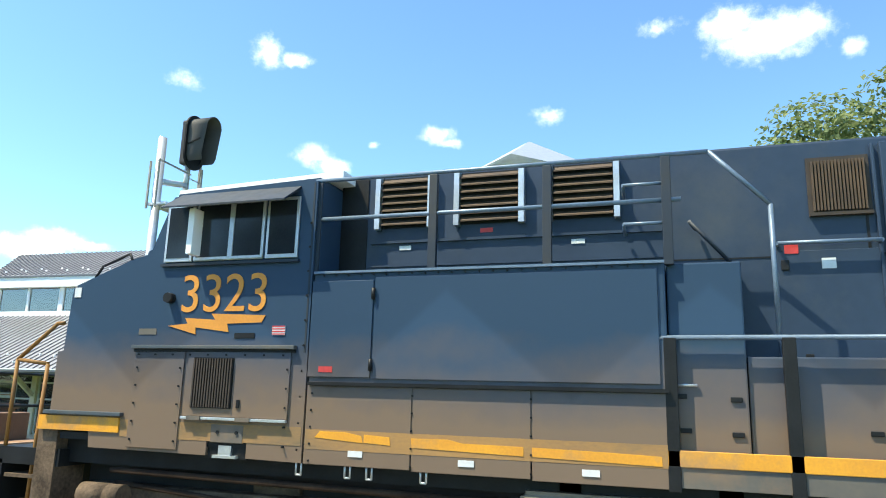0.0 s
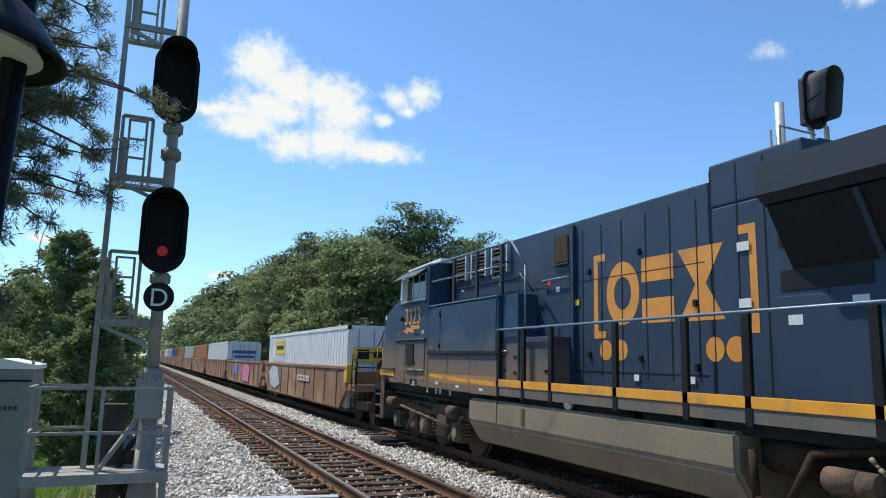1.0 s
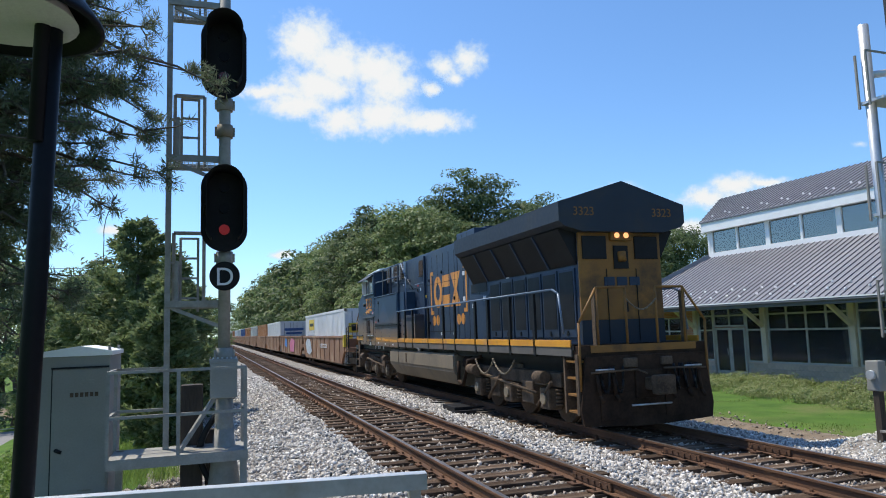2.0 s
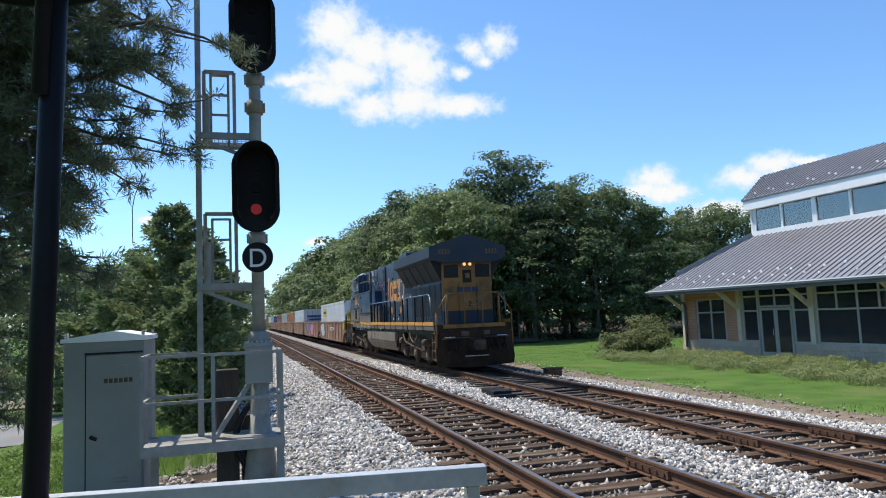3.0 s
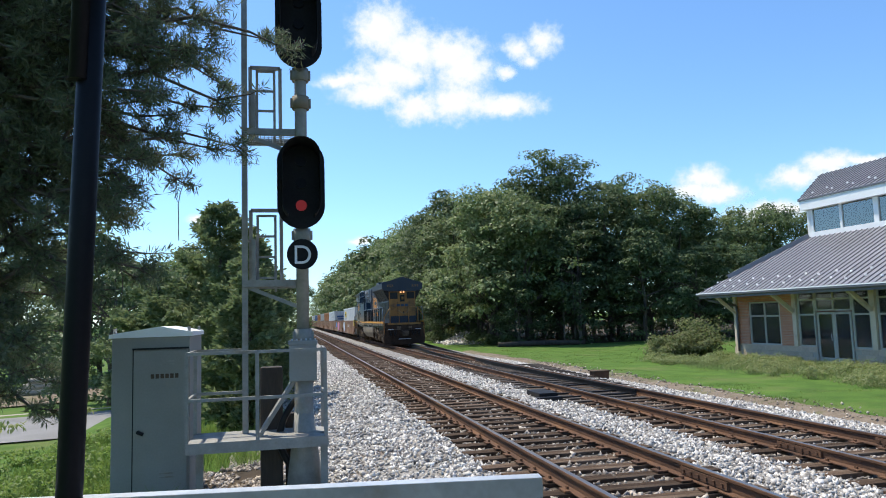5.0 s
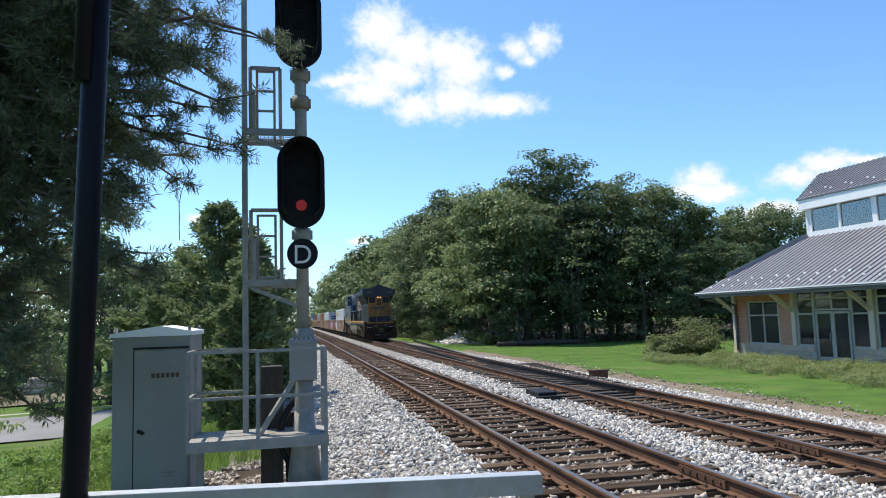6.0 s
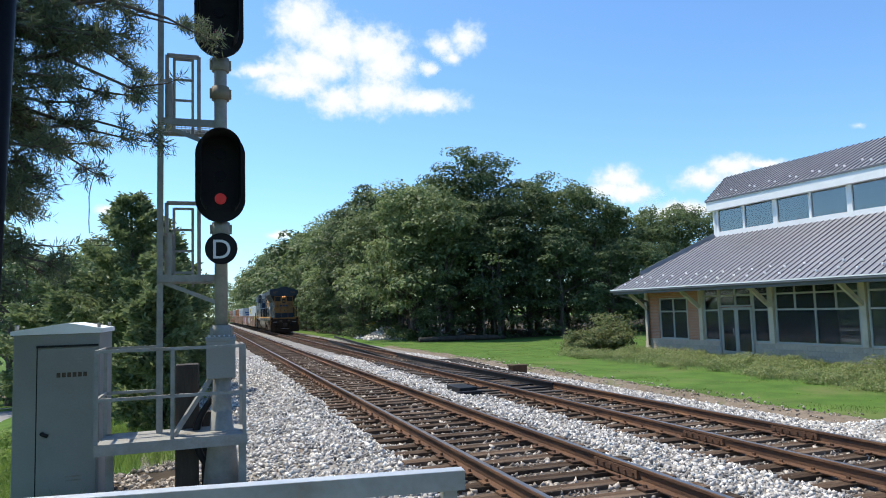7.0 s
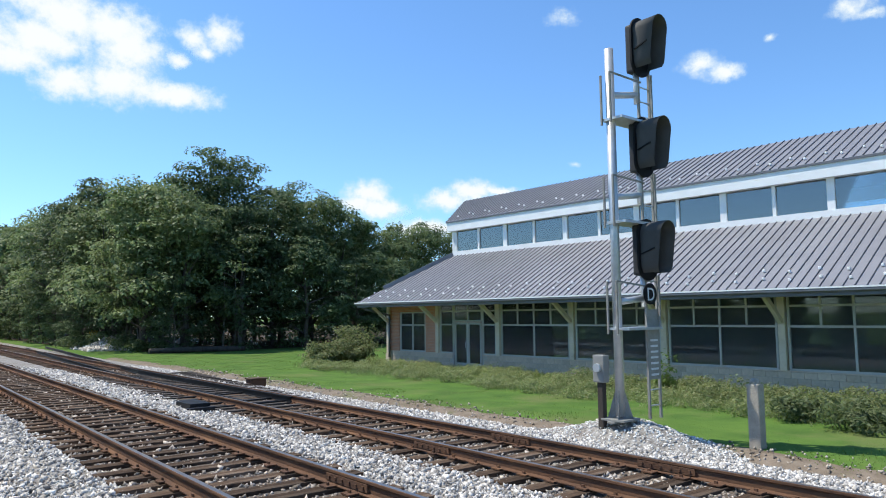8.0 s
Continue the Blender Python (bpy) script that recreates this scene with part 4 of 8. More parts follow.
    for k in range(16):
        box(gr, -H - 0.05, -H - 0.02, -8.93 + k * 0.029, -8.93 + k * 0.029 + 0.016, 3.99, 4.48)
    part("side_grille", gr, M["louver"], hood, "brown rusted grille")
    part("grille_frame", boxes((-H - 0.02, -H - 0.002, -8.97, -8.44, 3.96, 4.52), (-H - 0.06, -H, -8.97, -8.44, 3.94, 3.97)), M["grille"], hood)
    for y, z in ((-8.2, 3.48), (-9.55, 3.72), (-10.9, 3.9), (-9.55, 2.28), (-10.9, 2.22), (-12.1, 3.0), (-12.1, 2.1), (-8.35, 2.6)):
        part("latch", boxes((-H - 0.04, -H, y - 0.035, y + 0.035, z - 0.05, z + 0.05), bevel=0.01), M["black"], hood)
    for y, z, m in ((-8.57, 3.49, "letter_white"), (-8.26, 3.64, "red"), (-9.2, 3.2, "box_yellow"), (-10.8, 1.92, "letter_white"), (-12.0, 1.92, "letter_white")):
        part("sticker", boxes((-H - 0.026, -H - 0.022, y - 0.06, y + 0.06, z - 0.05, z + 0.05)), M[m], hood)
    D = -H - 0.0045

    def decal(rows, name):
        bm = bmesh.new()
        for r in rows:
            prism(bm, r, "x", D, D + 0.003)
        part(name, bm, M["orange"], hood, "yellow-orange painted shape")
    y0 = -9.68
    decal([[(y0, 2.55), (y0, 3.98), (y0 - 0.32, 3.98), (y0 - 0.32, 3.86), (y0 - 0.12, 3.86), (y0 - 0.12, 2.67), (y0 - 0.32, 2.67), (y0 - 0.32, 2.55)]], "bracket_mark")
    y1 = -13.20
    decal([[(y1, 2.55), (y1, 3.98), (y1 + 0.30, 3.98), (y1 + 0.30, 3.86), (y1 + 0.12, 3.86), (y1 + 0.12, 2.67), (y1 + 0.30, 2.67), (y1 + 0.30, 2.55)]], "bracket_mark")
    bm = bmesh.new()
    loops = [[bm.verts.new((D + dx, y0 - 0.78 + ry * math.cos(2 * math.pi * k / 32), 3.27 + rz * math.sin(2 * math.pi * k / 32))) for k in range(32)] for ry, rz, dx in ((0.42, 0.52, 0), (0.22, 0.27, 0), (0.22, 0.27, 0.003), (0.42, 0.52, 0.003))]
    for a, b in zip(loops, loops[1:] + loops[:1]):
        for k in range(32):
            bm.faces.new((a[k], a[(k + 1) % 32], b[(k + 1) % 32], b[k]))
    part("ring_mark", bm, M["orange"], hood, "yellow-orange painted ring")
    yb = y0 - 1.62
    for z in (2.76, 3.40):
        decal([[(yb + 0.36, z), (yb + 0.36, z + 0.38), (yb - 0.36, z + 0.38), (yb - 0.36, z)]], "bar_mark")
    yx = y0 - 2.52
    decal([[(yx + 0.44, 3.80), (yx - 0.44, 3.80), (yx - 0.10, 3.27), (yx - 0.44, 2.75), (yx + 0.44, 2.75), (yx + 0.10, 3.27)]], "bow_mark")
    for c in (0.32, 0.72, 2.75, 3.12):
        decal([[(y0 - c + 0.17 * math.cos(2 * math.pi * k / 16), 2.35 + 0.17 * math.sin(2 * math.pi * k / 16)) for k in range(16)]], "dot_mark")
    # lockers on the deck
    part("locker", boxes((-1.40, -H, -7.78, -7.13, 1.66, 3.46), bevel=0.016), M["loco_side"], L)
    part("locker", boxes((-1.36, -H, -9.0, -7.79, 1.66, 2.60), bevel=0.015), M["loco_side"], L)
    for x, y, z in ((-1.40, -7.22, 2.22), (-1.40, -7.68, 2.20), (-1.36, -8.75, 1.95), (-1.40, -7.25, 1.92), (-1.40, -7.68, 1.90)):
        part("locker_latch", boxes((x - 0.02, x, y - 0.05, y + 0.05, z, z + 0.045), bevel=0.008), M["black"], L)
    part("locker_handle", tubes([((-1.42, -7.18, 2.34), (-1.42, -7.36, 2.34))], 0.014, 6), M["trim_silver"], L)
    # rear hood, radiator section and wings
    rear = part("radiator_hood", boxes((-H, H, -19.75, -12.42, 1.66, 4.30), (-H, H, -13.95, -12.42, 4.30, 4.92), bevel=0.03), M["blue"], L, "blue radiator hood with screens")
    rows = [(0, 5.02), (1.50, 4.55), (1.50, 4.16), (1.38, 4.06), (H, 3.95), (-H, 3.95), (-1.38, 4.06), (-1.50, 4.16), (-1.50, 4.55)]
    wing = bmesh.new()
    prism(wing, rows, "y", -20.0, -13.7)
    part("radiator_wing", wing, M["blue_dark"], rear, "overhanging dark blue radiator cab")
    for x in (-1, 1):
        part("screen_slope", prisms("y", ([(x * 1.38, 4.03), (x * (H + 0.02), 3.30), (x * H, 3.30), (x * H, 4.03)], -19.7, -13.75)), M["black"], rear)
    for y in (-14.9, -16.1, -17.3, -18.5):
        b = bmesh.new()
        bar(b, (-1.39, y, 4.02), (-H - 0.03, y, 3.30), 0.07, 0.03)
        part("screen_frame", b, M["blue"], rear)
    part("lower_screen", boxes((-H - 0.012, -H, -14.65, -13.55, 3.60, 3.90), (-H - 0.012, -H, -14.75, -13.55, 3.05, 3.30)), M["black"], rear)
    for k in range(6):
        yy = -15.0 - k * 0.78
        d = part("screen_door", boxes((-H - 0.03, -H, yy - 0.70, yy, 1.80, 3.24), bevel=0.01), M["blue"], rear)
        part("screen", boxes((-H - 0.038, -H - 0.031, yy - 0.64, yy - 0.06, 1.98, 3.18)), M["black"], d)
        part("latch", boxes((-H - 0.05, -H - 0.038, yy - 0.38, yy - 0.30, 1.84, 1.94)), M["black"], d)
    part("flat_panel", boxes((-H - 0.02, -H, -14.9, -13.45, 1.75, 2.98), bevel=0.01), M["blue"], rear)
    for y, z in ((-13.75, 2.70), (-14.6, 2.88), (-13.0, 3.7), (-13.0, 2.95), (-16.2, 3.35)):
        part("sticker", boxes((-H - 0.026, -H - 0.021, y - 0.1, y + 0.1, z - 0.07, z + 0.05)), M["letter_white"], rear)
    sm = bmesh.new()
    for y in (-12.44, -12.9, -13.35, -14.2):
        box(sm, -H - 0.005, -H - 0.001, y - 0.012, y + 0.012, 1.75, 4.85 if y > -13.4 else 3.2)
    part("door_seams", sm, M["black"], rear)
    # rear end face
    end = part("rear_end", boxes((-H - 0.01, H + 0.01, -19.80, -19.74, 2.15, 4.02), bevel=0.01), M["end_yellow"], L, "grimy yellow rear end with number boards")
    part("lower_band", boxes((-H - 0.012, H + 0.012, -19.805, -19.74, 1.66, 2.15)), M["blue_dark"], end)
    for x in (-0.62, 0.62):
        w = part("number_board", boxes((x - 0.28, x + 0.28, -19.83, -19.78, 3.40, 3.88), bevel=0.01), M["black"], end)
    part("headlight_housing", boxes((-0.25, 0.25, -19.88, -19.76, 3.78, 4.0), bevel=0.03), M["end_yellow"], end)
    for x in (-0.11, 0.11):
        part("headlight", tubes([((x, -19.87, 3.89), (x, -19.90, 3.89))], 0.058, 16), M["headlight"], end, "lit amber headlight")
    part("horn_niche", boxes((-0.17, 0.17, -19.83, -19.79, 3.20, 3.68)), M["black"], end)
    part("bell", tubes([((0, -19.86, 3.35), (0, -19.84, 3.55))], 0.09, 12), M["end_yellow"], end)
    e = bmesh.new()
    for k in range(3):
        box(e, -0.42 + k * 0.30, -0.18 + k * 0.30, -19.82, -19.80, 2.85, 3.03)
    part("emblem_blocks", e, M["blue"], end)
    part("end_door_seam", boxes((-0.36, -0.35, -19.82, -19.80, 1.7, 3.2), (0.35, 0.36, -19.82, -19.80, 1.7, 3.2), (0.05, 0.1, -19.84, -19.80, 2.3, 2.5)), M["black"], end)
    letters("number_writing", "3323", 0.25, M["end_yellow"], rear, pose(-0.93, -20.004, 4.28, 90, 0, 0))
    letters("number_writing", "3323", 0.25, M["end_yellow"], rear, pose(0.93, -20.004, 4.28, 90, 0, 0))
    # rear platform, pilot, coupler, steps, rails
    part("rear_platform", boxes((-1.45, 1.45, -20.45, -19.7, 1.42, 1.66), bevel=0.01), M["grime"], L)
    part("rear_sill", boxes((-1.2, 1.2, -20.47, -20.45, 1.52, 1.66)), M["end_yellow"], L)
    pil = bmesh.new()
    prism(pil, [(-1.45, 0.16), (-0.3, 0.10), (0.3, 0.10), (1.45, 0.16), (1.5, 0.45), (1.35, 1.45), (-1.35, 1.45), (-1.5, 0.45)], "y", -20.52, -20.44)
    part("rear_pilot", pil, M["grime"], L)
    part("coupler", boxes((-0.12, 0.12, -20.95, -20.4, 0.78, 1.02), (-0.2, 0.2, -21.12, -20.9, 0.72, 1.08), bevel=0.03), M["truck"], L)
    for x in (-0.9, -0.6, 0.55, 0.75, 0.95):
        pts = [Vector((x + 0.03 * k * (1 if x > 0 else -1), -20.58 - 0.05 * math.sin(k * 0.9), 1.25 - 0.5 * math.sin(k * math.pi / 6))) for k in range(7)]
        hs = bmesh.new()
        for a, b in zip(pts, pts[1:]):
            tube(hs, a, b, 0.025, n=7)
        part("air_hose", hs, M["black"], L)
    for a, b, z in ((-1.2, -0.8, 1.2), (0.8, 1.2, 1.2), (-0.45, 0.45, 0.5)):
        part("grab_iron", tubes([((a, -20.6, z), (b, -20.6, z))], 0.018), M["trim_silver"], L)
    for sx in (-1, 1):
        part("step_well", boxes((sx * 1.48 - 0.02, sx * 1.48 + 0.02, -20.45, -20.35, 0.35, 1.5), (sx * 1.2 - 0.26, sx * 1.2 + 0.26, -19.86, -19.80, 0.35, 1.6)), M["truck"], L)
        for k in range(4):
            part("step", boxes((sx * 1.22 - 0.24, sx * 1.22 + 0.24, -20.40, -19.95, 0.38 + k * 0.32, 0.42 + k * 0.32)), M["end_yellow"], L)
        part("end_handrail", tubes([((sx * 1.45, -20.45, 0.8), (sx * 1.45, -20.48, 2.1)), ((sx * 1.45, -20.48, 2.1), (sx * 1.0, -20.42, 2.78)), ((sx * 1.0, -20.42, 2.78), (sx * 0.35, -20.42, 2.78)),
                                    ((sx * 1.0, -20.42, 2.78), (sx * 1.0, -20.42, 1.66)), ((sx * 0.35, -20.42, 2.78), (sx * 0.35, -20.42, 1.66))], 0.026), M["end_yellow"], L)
        part("end_rail_panel", boxes((sx * 1.02 - 0.03, sx * 1.02 + 0.03, -20.42, -20.30, 1.66, 2.7)), M["truck"], L)
    for x in (-1.15, -0.8, 0.45, 0.85, 1.15):
        part("hose_coupling", tubes([((x, -20.62, 0.72), (x + 0.06, -20.66, 0.60)), ((x, -20.55, 1.1), (x, -20.62, 0.72))], 0.035, 8), M["grime"], L)
    part("uncoupling_lever", tubes([((-1.3, -20.6, 1.15), (-0.3, -20.62, 1.18)), ((-0.3, -20.62, 1.18), (-0.2, -20.8, 1.1)), ((0.3, -20.62, 1.18), (1.3, -20.6, 1.15))], 0.02), M["truck"], L)
    part("multiple_unit_box", boxes((-0.55, -0.25, -20.58, -20.5, 1.22, 1.40), bevel=0.02), M["truck"], L)
    part("multiple_unit_box", boxes((0.3, 0.55, -20.58, -20.5, 1.24, 1.40), bevel=0.02), M["truck"], L)
    for x in (-1.1, 0.35):
        part("pilot_plate", boxes((x, x + 0.75, -20.55, -20.52, 0.25, 0.75), bevel=0.01), M["grime"], L)
    part("drawbar_pocket", boxes((-0.32, 0.32, -20.58, -20.5, 0.62, 1.16), bevel=0.03), M["grime"], L)
    part("end_chain", tubes([((-0.35 + 0.1 * k, -20.44, 2.55 - 0.22 * math.sin(math.pi * k / 7)), (-0.25 + 0.1 * k, -20.44, 2.55 - 0.22 * math.sin(math.pi * (k + 1) / 7))) for k in range(7)], 0.016, 6), M["tank"], L)
    # side handrail, posts and sill
    for sx in (-1, 1):
        part("handrail", tubes([((sx * 1.47, -7.0, 2.76), (sx * 1.47, -19.5, 2.80)), ((sx * 1.47, -19.5, 2.80), (sx * 1.47, -19.75, 2.70)), ((sx * 1.47, -19.75, 2.70), (sx * 1.47, -19.9, 1.9))], 0.023), M["pipe_blue"], L)
        for u in (7.14, 8.12, 9.08, 10.9, 12.4, 13.45, 15.07, 15.95, 17.3, 18.6):
            part("handrail_post", boxes((sx * 1.47 - 0.03, sx * 1.47 + 0.03, -u - 0.055, -u + 0.055, 1.42, 2.76), bevel=0.008), M["black"], L)
        part("yellow_sill", boxes((sx * 1.485 - 0.015, sx * 1.485 + 0.015, -20.2, -7.08, 1.635, 1.775), bevel=0.006), M["yellow"], L, "scuffed yellow side sill")
        part("sill_lower_edge", boxes((sx * 1.47 - 0.015, sx * 1.47 + 0.015, -20.2, -7.08, 1.46, 1.635)), M["dusty"], L)
    # fuel tank
    tk = bmesh.new()
    prism(tk, [(-1.46, 1.34), (-1.46, 0.86), (-1.16, 0.42), (1.16, 0.42), (1.46, 0.86), (1.46, 1.34)], "y", -13.2, -5.75)
    bmesh.ops.bevel(tk, geom=tk.edges[:], offset=0.05, segments=3, affect="EDGES")
    tank = part("fuel_tank", tk, M["tank"], L, "big dusty brown-grey fuel tank")
    part("sight_glass", boxes((-1.475, -1.46, -8.15, -8.03, 0.95, 1.26), bevel=0.01), M["truck"], tank)
    part("tank_strap", boxes((-1.475, -1.44, -7.05, -7.0, 0.9, 1.33)), M["tank"], tank)
    for y in (-6.2, -7.6, -9.4, -11.2, -12.6):
        part("tank_bracket", boxes((-1.3, -1.1, y - 0.1, y + 0.1, 1.3, 1.5)), M["truck"], L)
    part("fuel_filler", tubes([((-1.42, -9.5, 1.40), (-1.32, -9.5, 1.45))], 0.09), M["trim_silver"], L)
    part("air_tank", tubes([((-1.05, -14.1, 1.1), (-1.05, -13.4, 1.1))], 0.22, 14), M["grime"], L)
    pp = bmesh.new()
    pts = [(-1.36, -13.35, 1.15), (-1.40, -13.42, 0.6), (-1.40, -13.8, 0.5), (-1.38, -14.2, 1.2), (-1.3, -15.0, 1.32)]
    for a, b in zip(pts, pts[1:]):
        tube(pp, a, b, 0.05)
    part("bent_pipe", pp, M["grime"], L)
    part("brake_pipe", tubes([((-1.35, -0.9, 1.25), (-1.35, -5.8, 1.2))], 0.035), M["grime"], L)
    part("brake_pipe", tubes([((-1.25, -0.9, 1.1), (-1.3, -3.3, 0.95))], 0.03), M["grime"], L)
    ch = bmesh.new()
    for j, (u0, u1, z0) in enumerate(((14.9, 16.1, 1.25), (16.1, 17.4, 1.3))):
        for k in range(26):
            t0, t1 = k / 26, (k + 1) / 26
            sag = lambda t: z0 - 0.34 * (1 - (2 * t - 1) ** 2)
            tube(ch, (-1.44, -(u0 + (u1 - u0) * t0), sag(t0)), (-1.44, -(u0 + (u1 - u0) * t1), sag(t1)), 0.018 if k % 2 else 0.026, n=6)
    part("safety_chain", ch, M["tank"], L)
    # trucks
    wheelsets = []
    for c in (-2.95, -16.75):
        tr = part("truck_frame", boxes(*[b for sx in (-1, 1) for b in ((sx * 1.12 - 0.12, sx * 1.12 + 0.12, c - 2.5, c + 2.5, 0.78, 1.08), (sx * 1.14 - 0.15, sx * 1.14 + 0.15, c - 1.25, c - 0.65, 0.35, 0.85),
                                                                        (sx * 1.14 - 0.15, sx * 1.14 + 0.15, c + 0.65, c + 1.25, 0.35, 0.85))], (-1.1, 1.1, c - 0.3, c + 0.3, 0.7, 1.2), bevel=0.03), M["truck"], L, "grimy truck frame")
        for k in (-1, 0, 1):
            y = c + k * 1.95
            for sx in (-1, 1):
                part("axle_box", boxes((sx * 1.2 - 0.17, sx * 1.2 + 0.17, y - 0.22, y + 0.22, 0.30, 0.76), bevel=0.05), M["truck"], tr)
                part("axle_cap", tubes([((sx * 1.36, y, 0.53), (sx * 1.41, y, 0.53))], 0.12, 14), M["tank"], tr)
                for dy in (-0.33, 0.33):
                    sp = bmesh.new()
                    for q in range(5):
                        tube(sp, (sx * 1.17, y + dy, 0.40 + q * 0.075), (sx * 1.17, y + dy, 0.445 + q * 0.075), 0.085)
                    part("coil_spring", sp, M["truck"], tr)
            ws = thing("wheelset")
            ws.parent = L
            ws.location = (0, y, 0.53)
            for sx in (-1, 1):
                w = bmesh.new()
                tube(w, (sx * 0.71, 0, 0), (sx * 0.83, 0, 0), 0.53, n=28), tube(w, (sx * 0.68, 0, 0), (sx * 0.71, 0, 0), 0.56, n=28)
                part("wheel", w, M["truck"], ws)
            part("axle", tubes([((-0.8, 0, 0), (0.8, 0, 0))], 0.1), M["truck"], ws)
            wheelsets.append(ws)
        part("brake_cylinder", tubes([((-1.42, c + 2.35, 0.98), (-1.42, c + 1.95, 0.98)), ((-1.45, c + 1.95, 0.98), (-1.45, c + 1.75, 0.98))], 0.13, 14), M["truck"], tr)
        part("brake_cylinder", tubes([((-1.40, c - 2.1, 0.98), (-1.40, c - 1.7, 0.98))], 0.13, 14), M["truck"], tr)
        part("brake_rigging", tubes([((-1.36, c + 1.7, 0.9), (-1.36, c - 1.6, 0.62)), ((-1.36, c + 0.4, 0.9), (-1.36, c + 1.2, 0.3)), ((-1.36, c - 2.3, 0.9), (-1.36, c - 1.6, 0.35))], 0.035), M["truck"], tr)
    part("underframe", boxes((-1.05, 1.05, -20.2, -0.3, 0.95, 1.32)), M["black"], L)
    for row in ((-0.3, 0.3, -8.5, -7.5, 4.70, 4.76), (-0.5, 0.5, -11.6, -10.2, 4.70, 4.78), (-0.35, -0.2, -11.9, -11.75, 4.70, 4.82), (-0.6, 0.6, -13.9, -12.6, 4.92, 4.98)):
        part("roof_hatch", boxes(row, bevel=0.02), M["blue"], L)
    return L, wheelsets


LOCO, LOCO_WHEELS = locomotive()


# ---- the train ahead of the locomotive: articulated well cars and containers ----
PITCH = 17.1


def well_car(k):
    """One well; its origin on the rail top at the near end of the well."""
    c = thing("well_car", label="rust-brown intermodal well car with graffiti" if k in (0, 1) else "rust-brown intermodal well car", category="freight car", group="well cars of the train")
    for sx in (-1, 1):
        s = bmesh.new()
        prism(s, [(-0.35, 1.80), (-0.35, 1.05), (0.5, 0.42), (13.0 + 1.6, 0.42), (15.6, 1.05), (15.6, 1.80)], "x", sx * 1.40 - 0.05, sx * 1.40 + 0.05)
        side = part("side_sill", s, M["rust"], c)
        part("top_chord", boxes((sx * 1.40 - 0.09, sx * 1.40 + 0.09, -0.4, 15.7, 1.76, 1.86), bevel=0.01), M["rust"], side)
        for q in range(9):
            part("side_rib", boxes((sx * 1.46 - 0.02, sx * 1.46 + 0.02, 0.8 + q * 1.7, 0.88 + q * 1.7, 0.5, 1.76)), M["rust"], side)
        if sx < 0 and k == 0:
            part("painted_tag", prisms("x", ([(11.2, 0.85), (12.0, 1.65), (13.2, 1.7), (14.3, 1.4), (13.6, 0.75), (12.4, 0.6)], -1.485, -1.48)), M["tag_white"], side, "pale graffiti")
            part("lettering_panel", boxes((-1.487, -1.48, 5.0, 7.3, 1.18, 1.40)), M["letter_white"], side)
            part("panel_bars", boxes(*[(-1.49, -1.487, 5.15 + q * 0.3, 5.35 + q * 0.3, 1.22, 1.36) for q in range(7)]), M["rust"], side)
        if sx < 0 and k == 1:
            part("painted_tag", prisms("x", ([(4.5, 0.6), (3.9, 1.5), (6.0, 1.7), (7.5, 1.3), (7.0, 0.6)], -1.485, -1.48)), M["tag_pink"], side, "pink graffiti")
            part("painted_tag", prisms("x", ([(9.4, 0.9), (9.5, 1.6), (11.0, 1.7), (11.4, 1.0)], -1.485, -1.48)), M["tag_blue"], side, "blue graffiti")
    part("well_floor", boxes((-1.3, 1.3, -0.2, 15.5, 0.32, 0.42)), M["truck"], c)
    for y0, y1 in ((-1.45, -0.3), (15.55, 16.0)):
        p = part("end_platform", boxes((-1.42, 1.42, y0, y1, 1.05, 1.28), (-1.3, 1.3, y0 + 0.5 * (y1 - y0), y1, 1.28, 1.72), bevel=0.02), M["rust"], c)
    part("end_bracket", boxes((-1.48, -1.0, -0.5, -0.15, 1.3, 1.92), bevel=0.03), M["box_yellow"] if k == 0 else M["rust"], c)
    if k == 0:
        part("ladder", tubes([((-1.42, -1.4, 0.5), (-1.42, -1.4, 2.3)), ((-1.42, -0.95, 0.5), (-1.42, -0.95, 2.3))] + [((-1.42, -1.4, 0.6 + q * 0.3), (-1.42, -0.95, 0.6 + q * 0.3)) for q in range(6)], 0.022), M["black"], c)
        part("hand_brake", tubes([((-0.4, -1.5, 1.9), (-0.4, -1.44, 1.9))], 0.28, 16), M["black"], c)
        part("end_rail", tubes([((-1.4, -1.45, 1.28), (-1.4, -1.45, 2.35)), ((1.4, -1.45, 1.28), (1.4, -1.45, 2.35)), ((-1.4, -1.45, 2.35), (1.4, -1.45, 2.35)), ((-0.7, -1.45, 1.28), (-0.7, -1.45, 2.35)), ((-1.4, -1.45, 1.85), (1.4, -1.45, 1.85))], 0.024), M["black"], c)
        part("coupler", boxes((-0.14, 0.14, -3.2, -1.4, 0.75, 1.05), bevel=0.03), M["truck"], c)
        part("brake_hose", tubes([((-0.4, -1.5, 1.0), (-0.5, -2.0, 0.6)), ((-0.5, -2.0, 0.6), (-0.4, -2.6, 0.95))], 0.03), M["black"], c)
    t = part("truck_frame", boxes((-1.12, -0.95, -1.9, 0.5, 0.45, 0.75), (0.95, 1.12, -1.9, 0.5, 0.45, 0.75), (-1.0, 1.0, -0.9, -0.4, 0.5, 1.0), bevel=0.04), M["truck"], c)
    sets = []
    for y in (-1.55, 0.2):
        ws = thing("wheelset")
        ws.parent = c
        ws.location = (0, y, 0.46)
        for sx in (-1, 1):
            w = bmesh.new()
            tube(w, (sx * 0.71, 0, 0), (sx * 0.82, 0, 0), 0.46, n=24)
            part("wheel", w, M["truck"], ws)
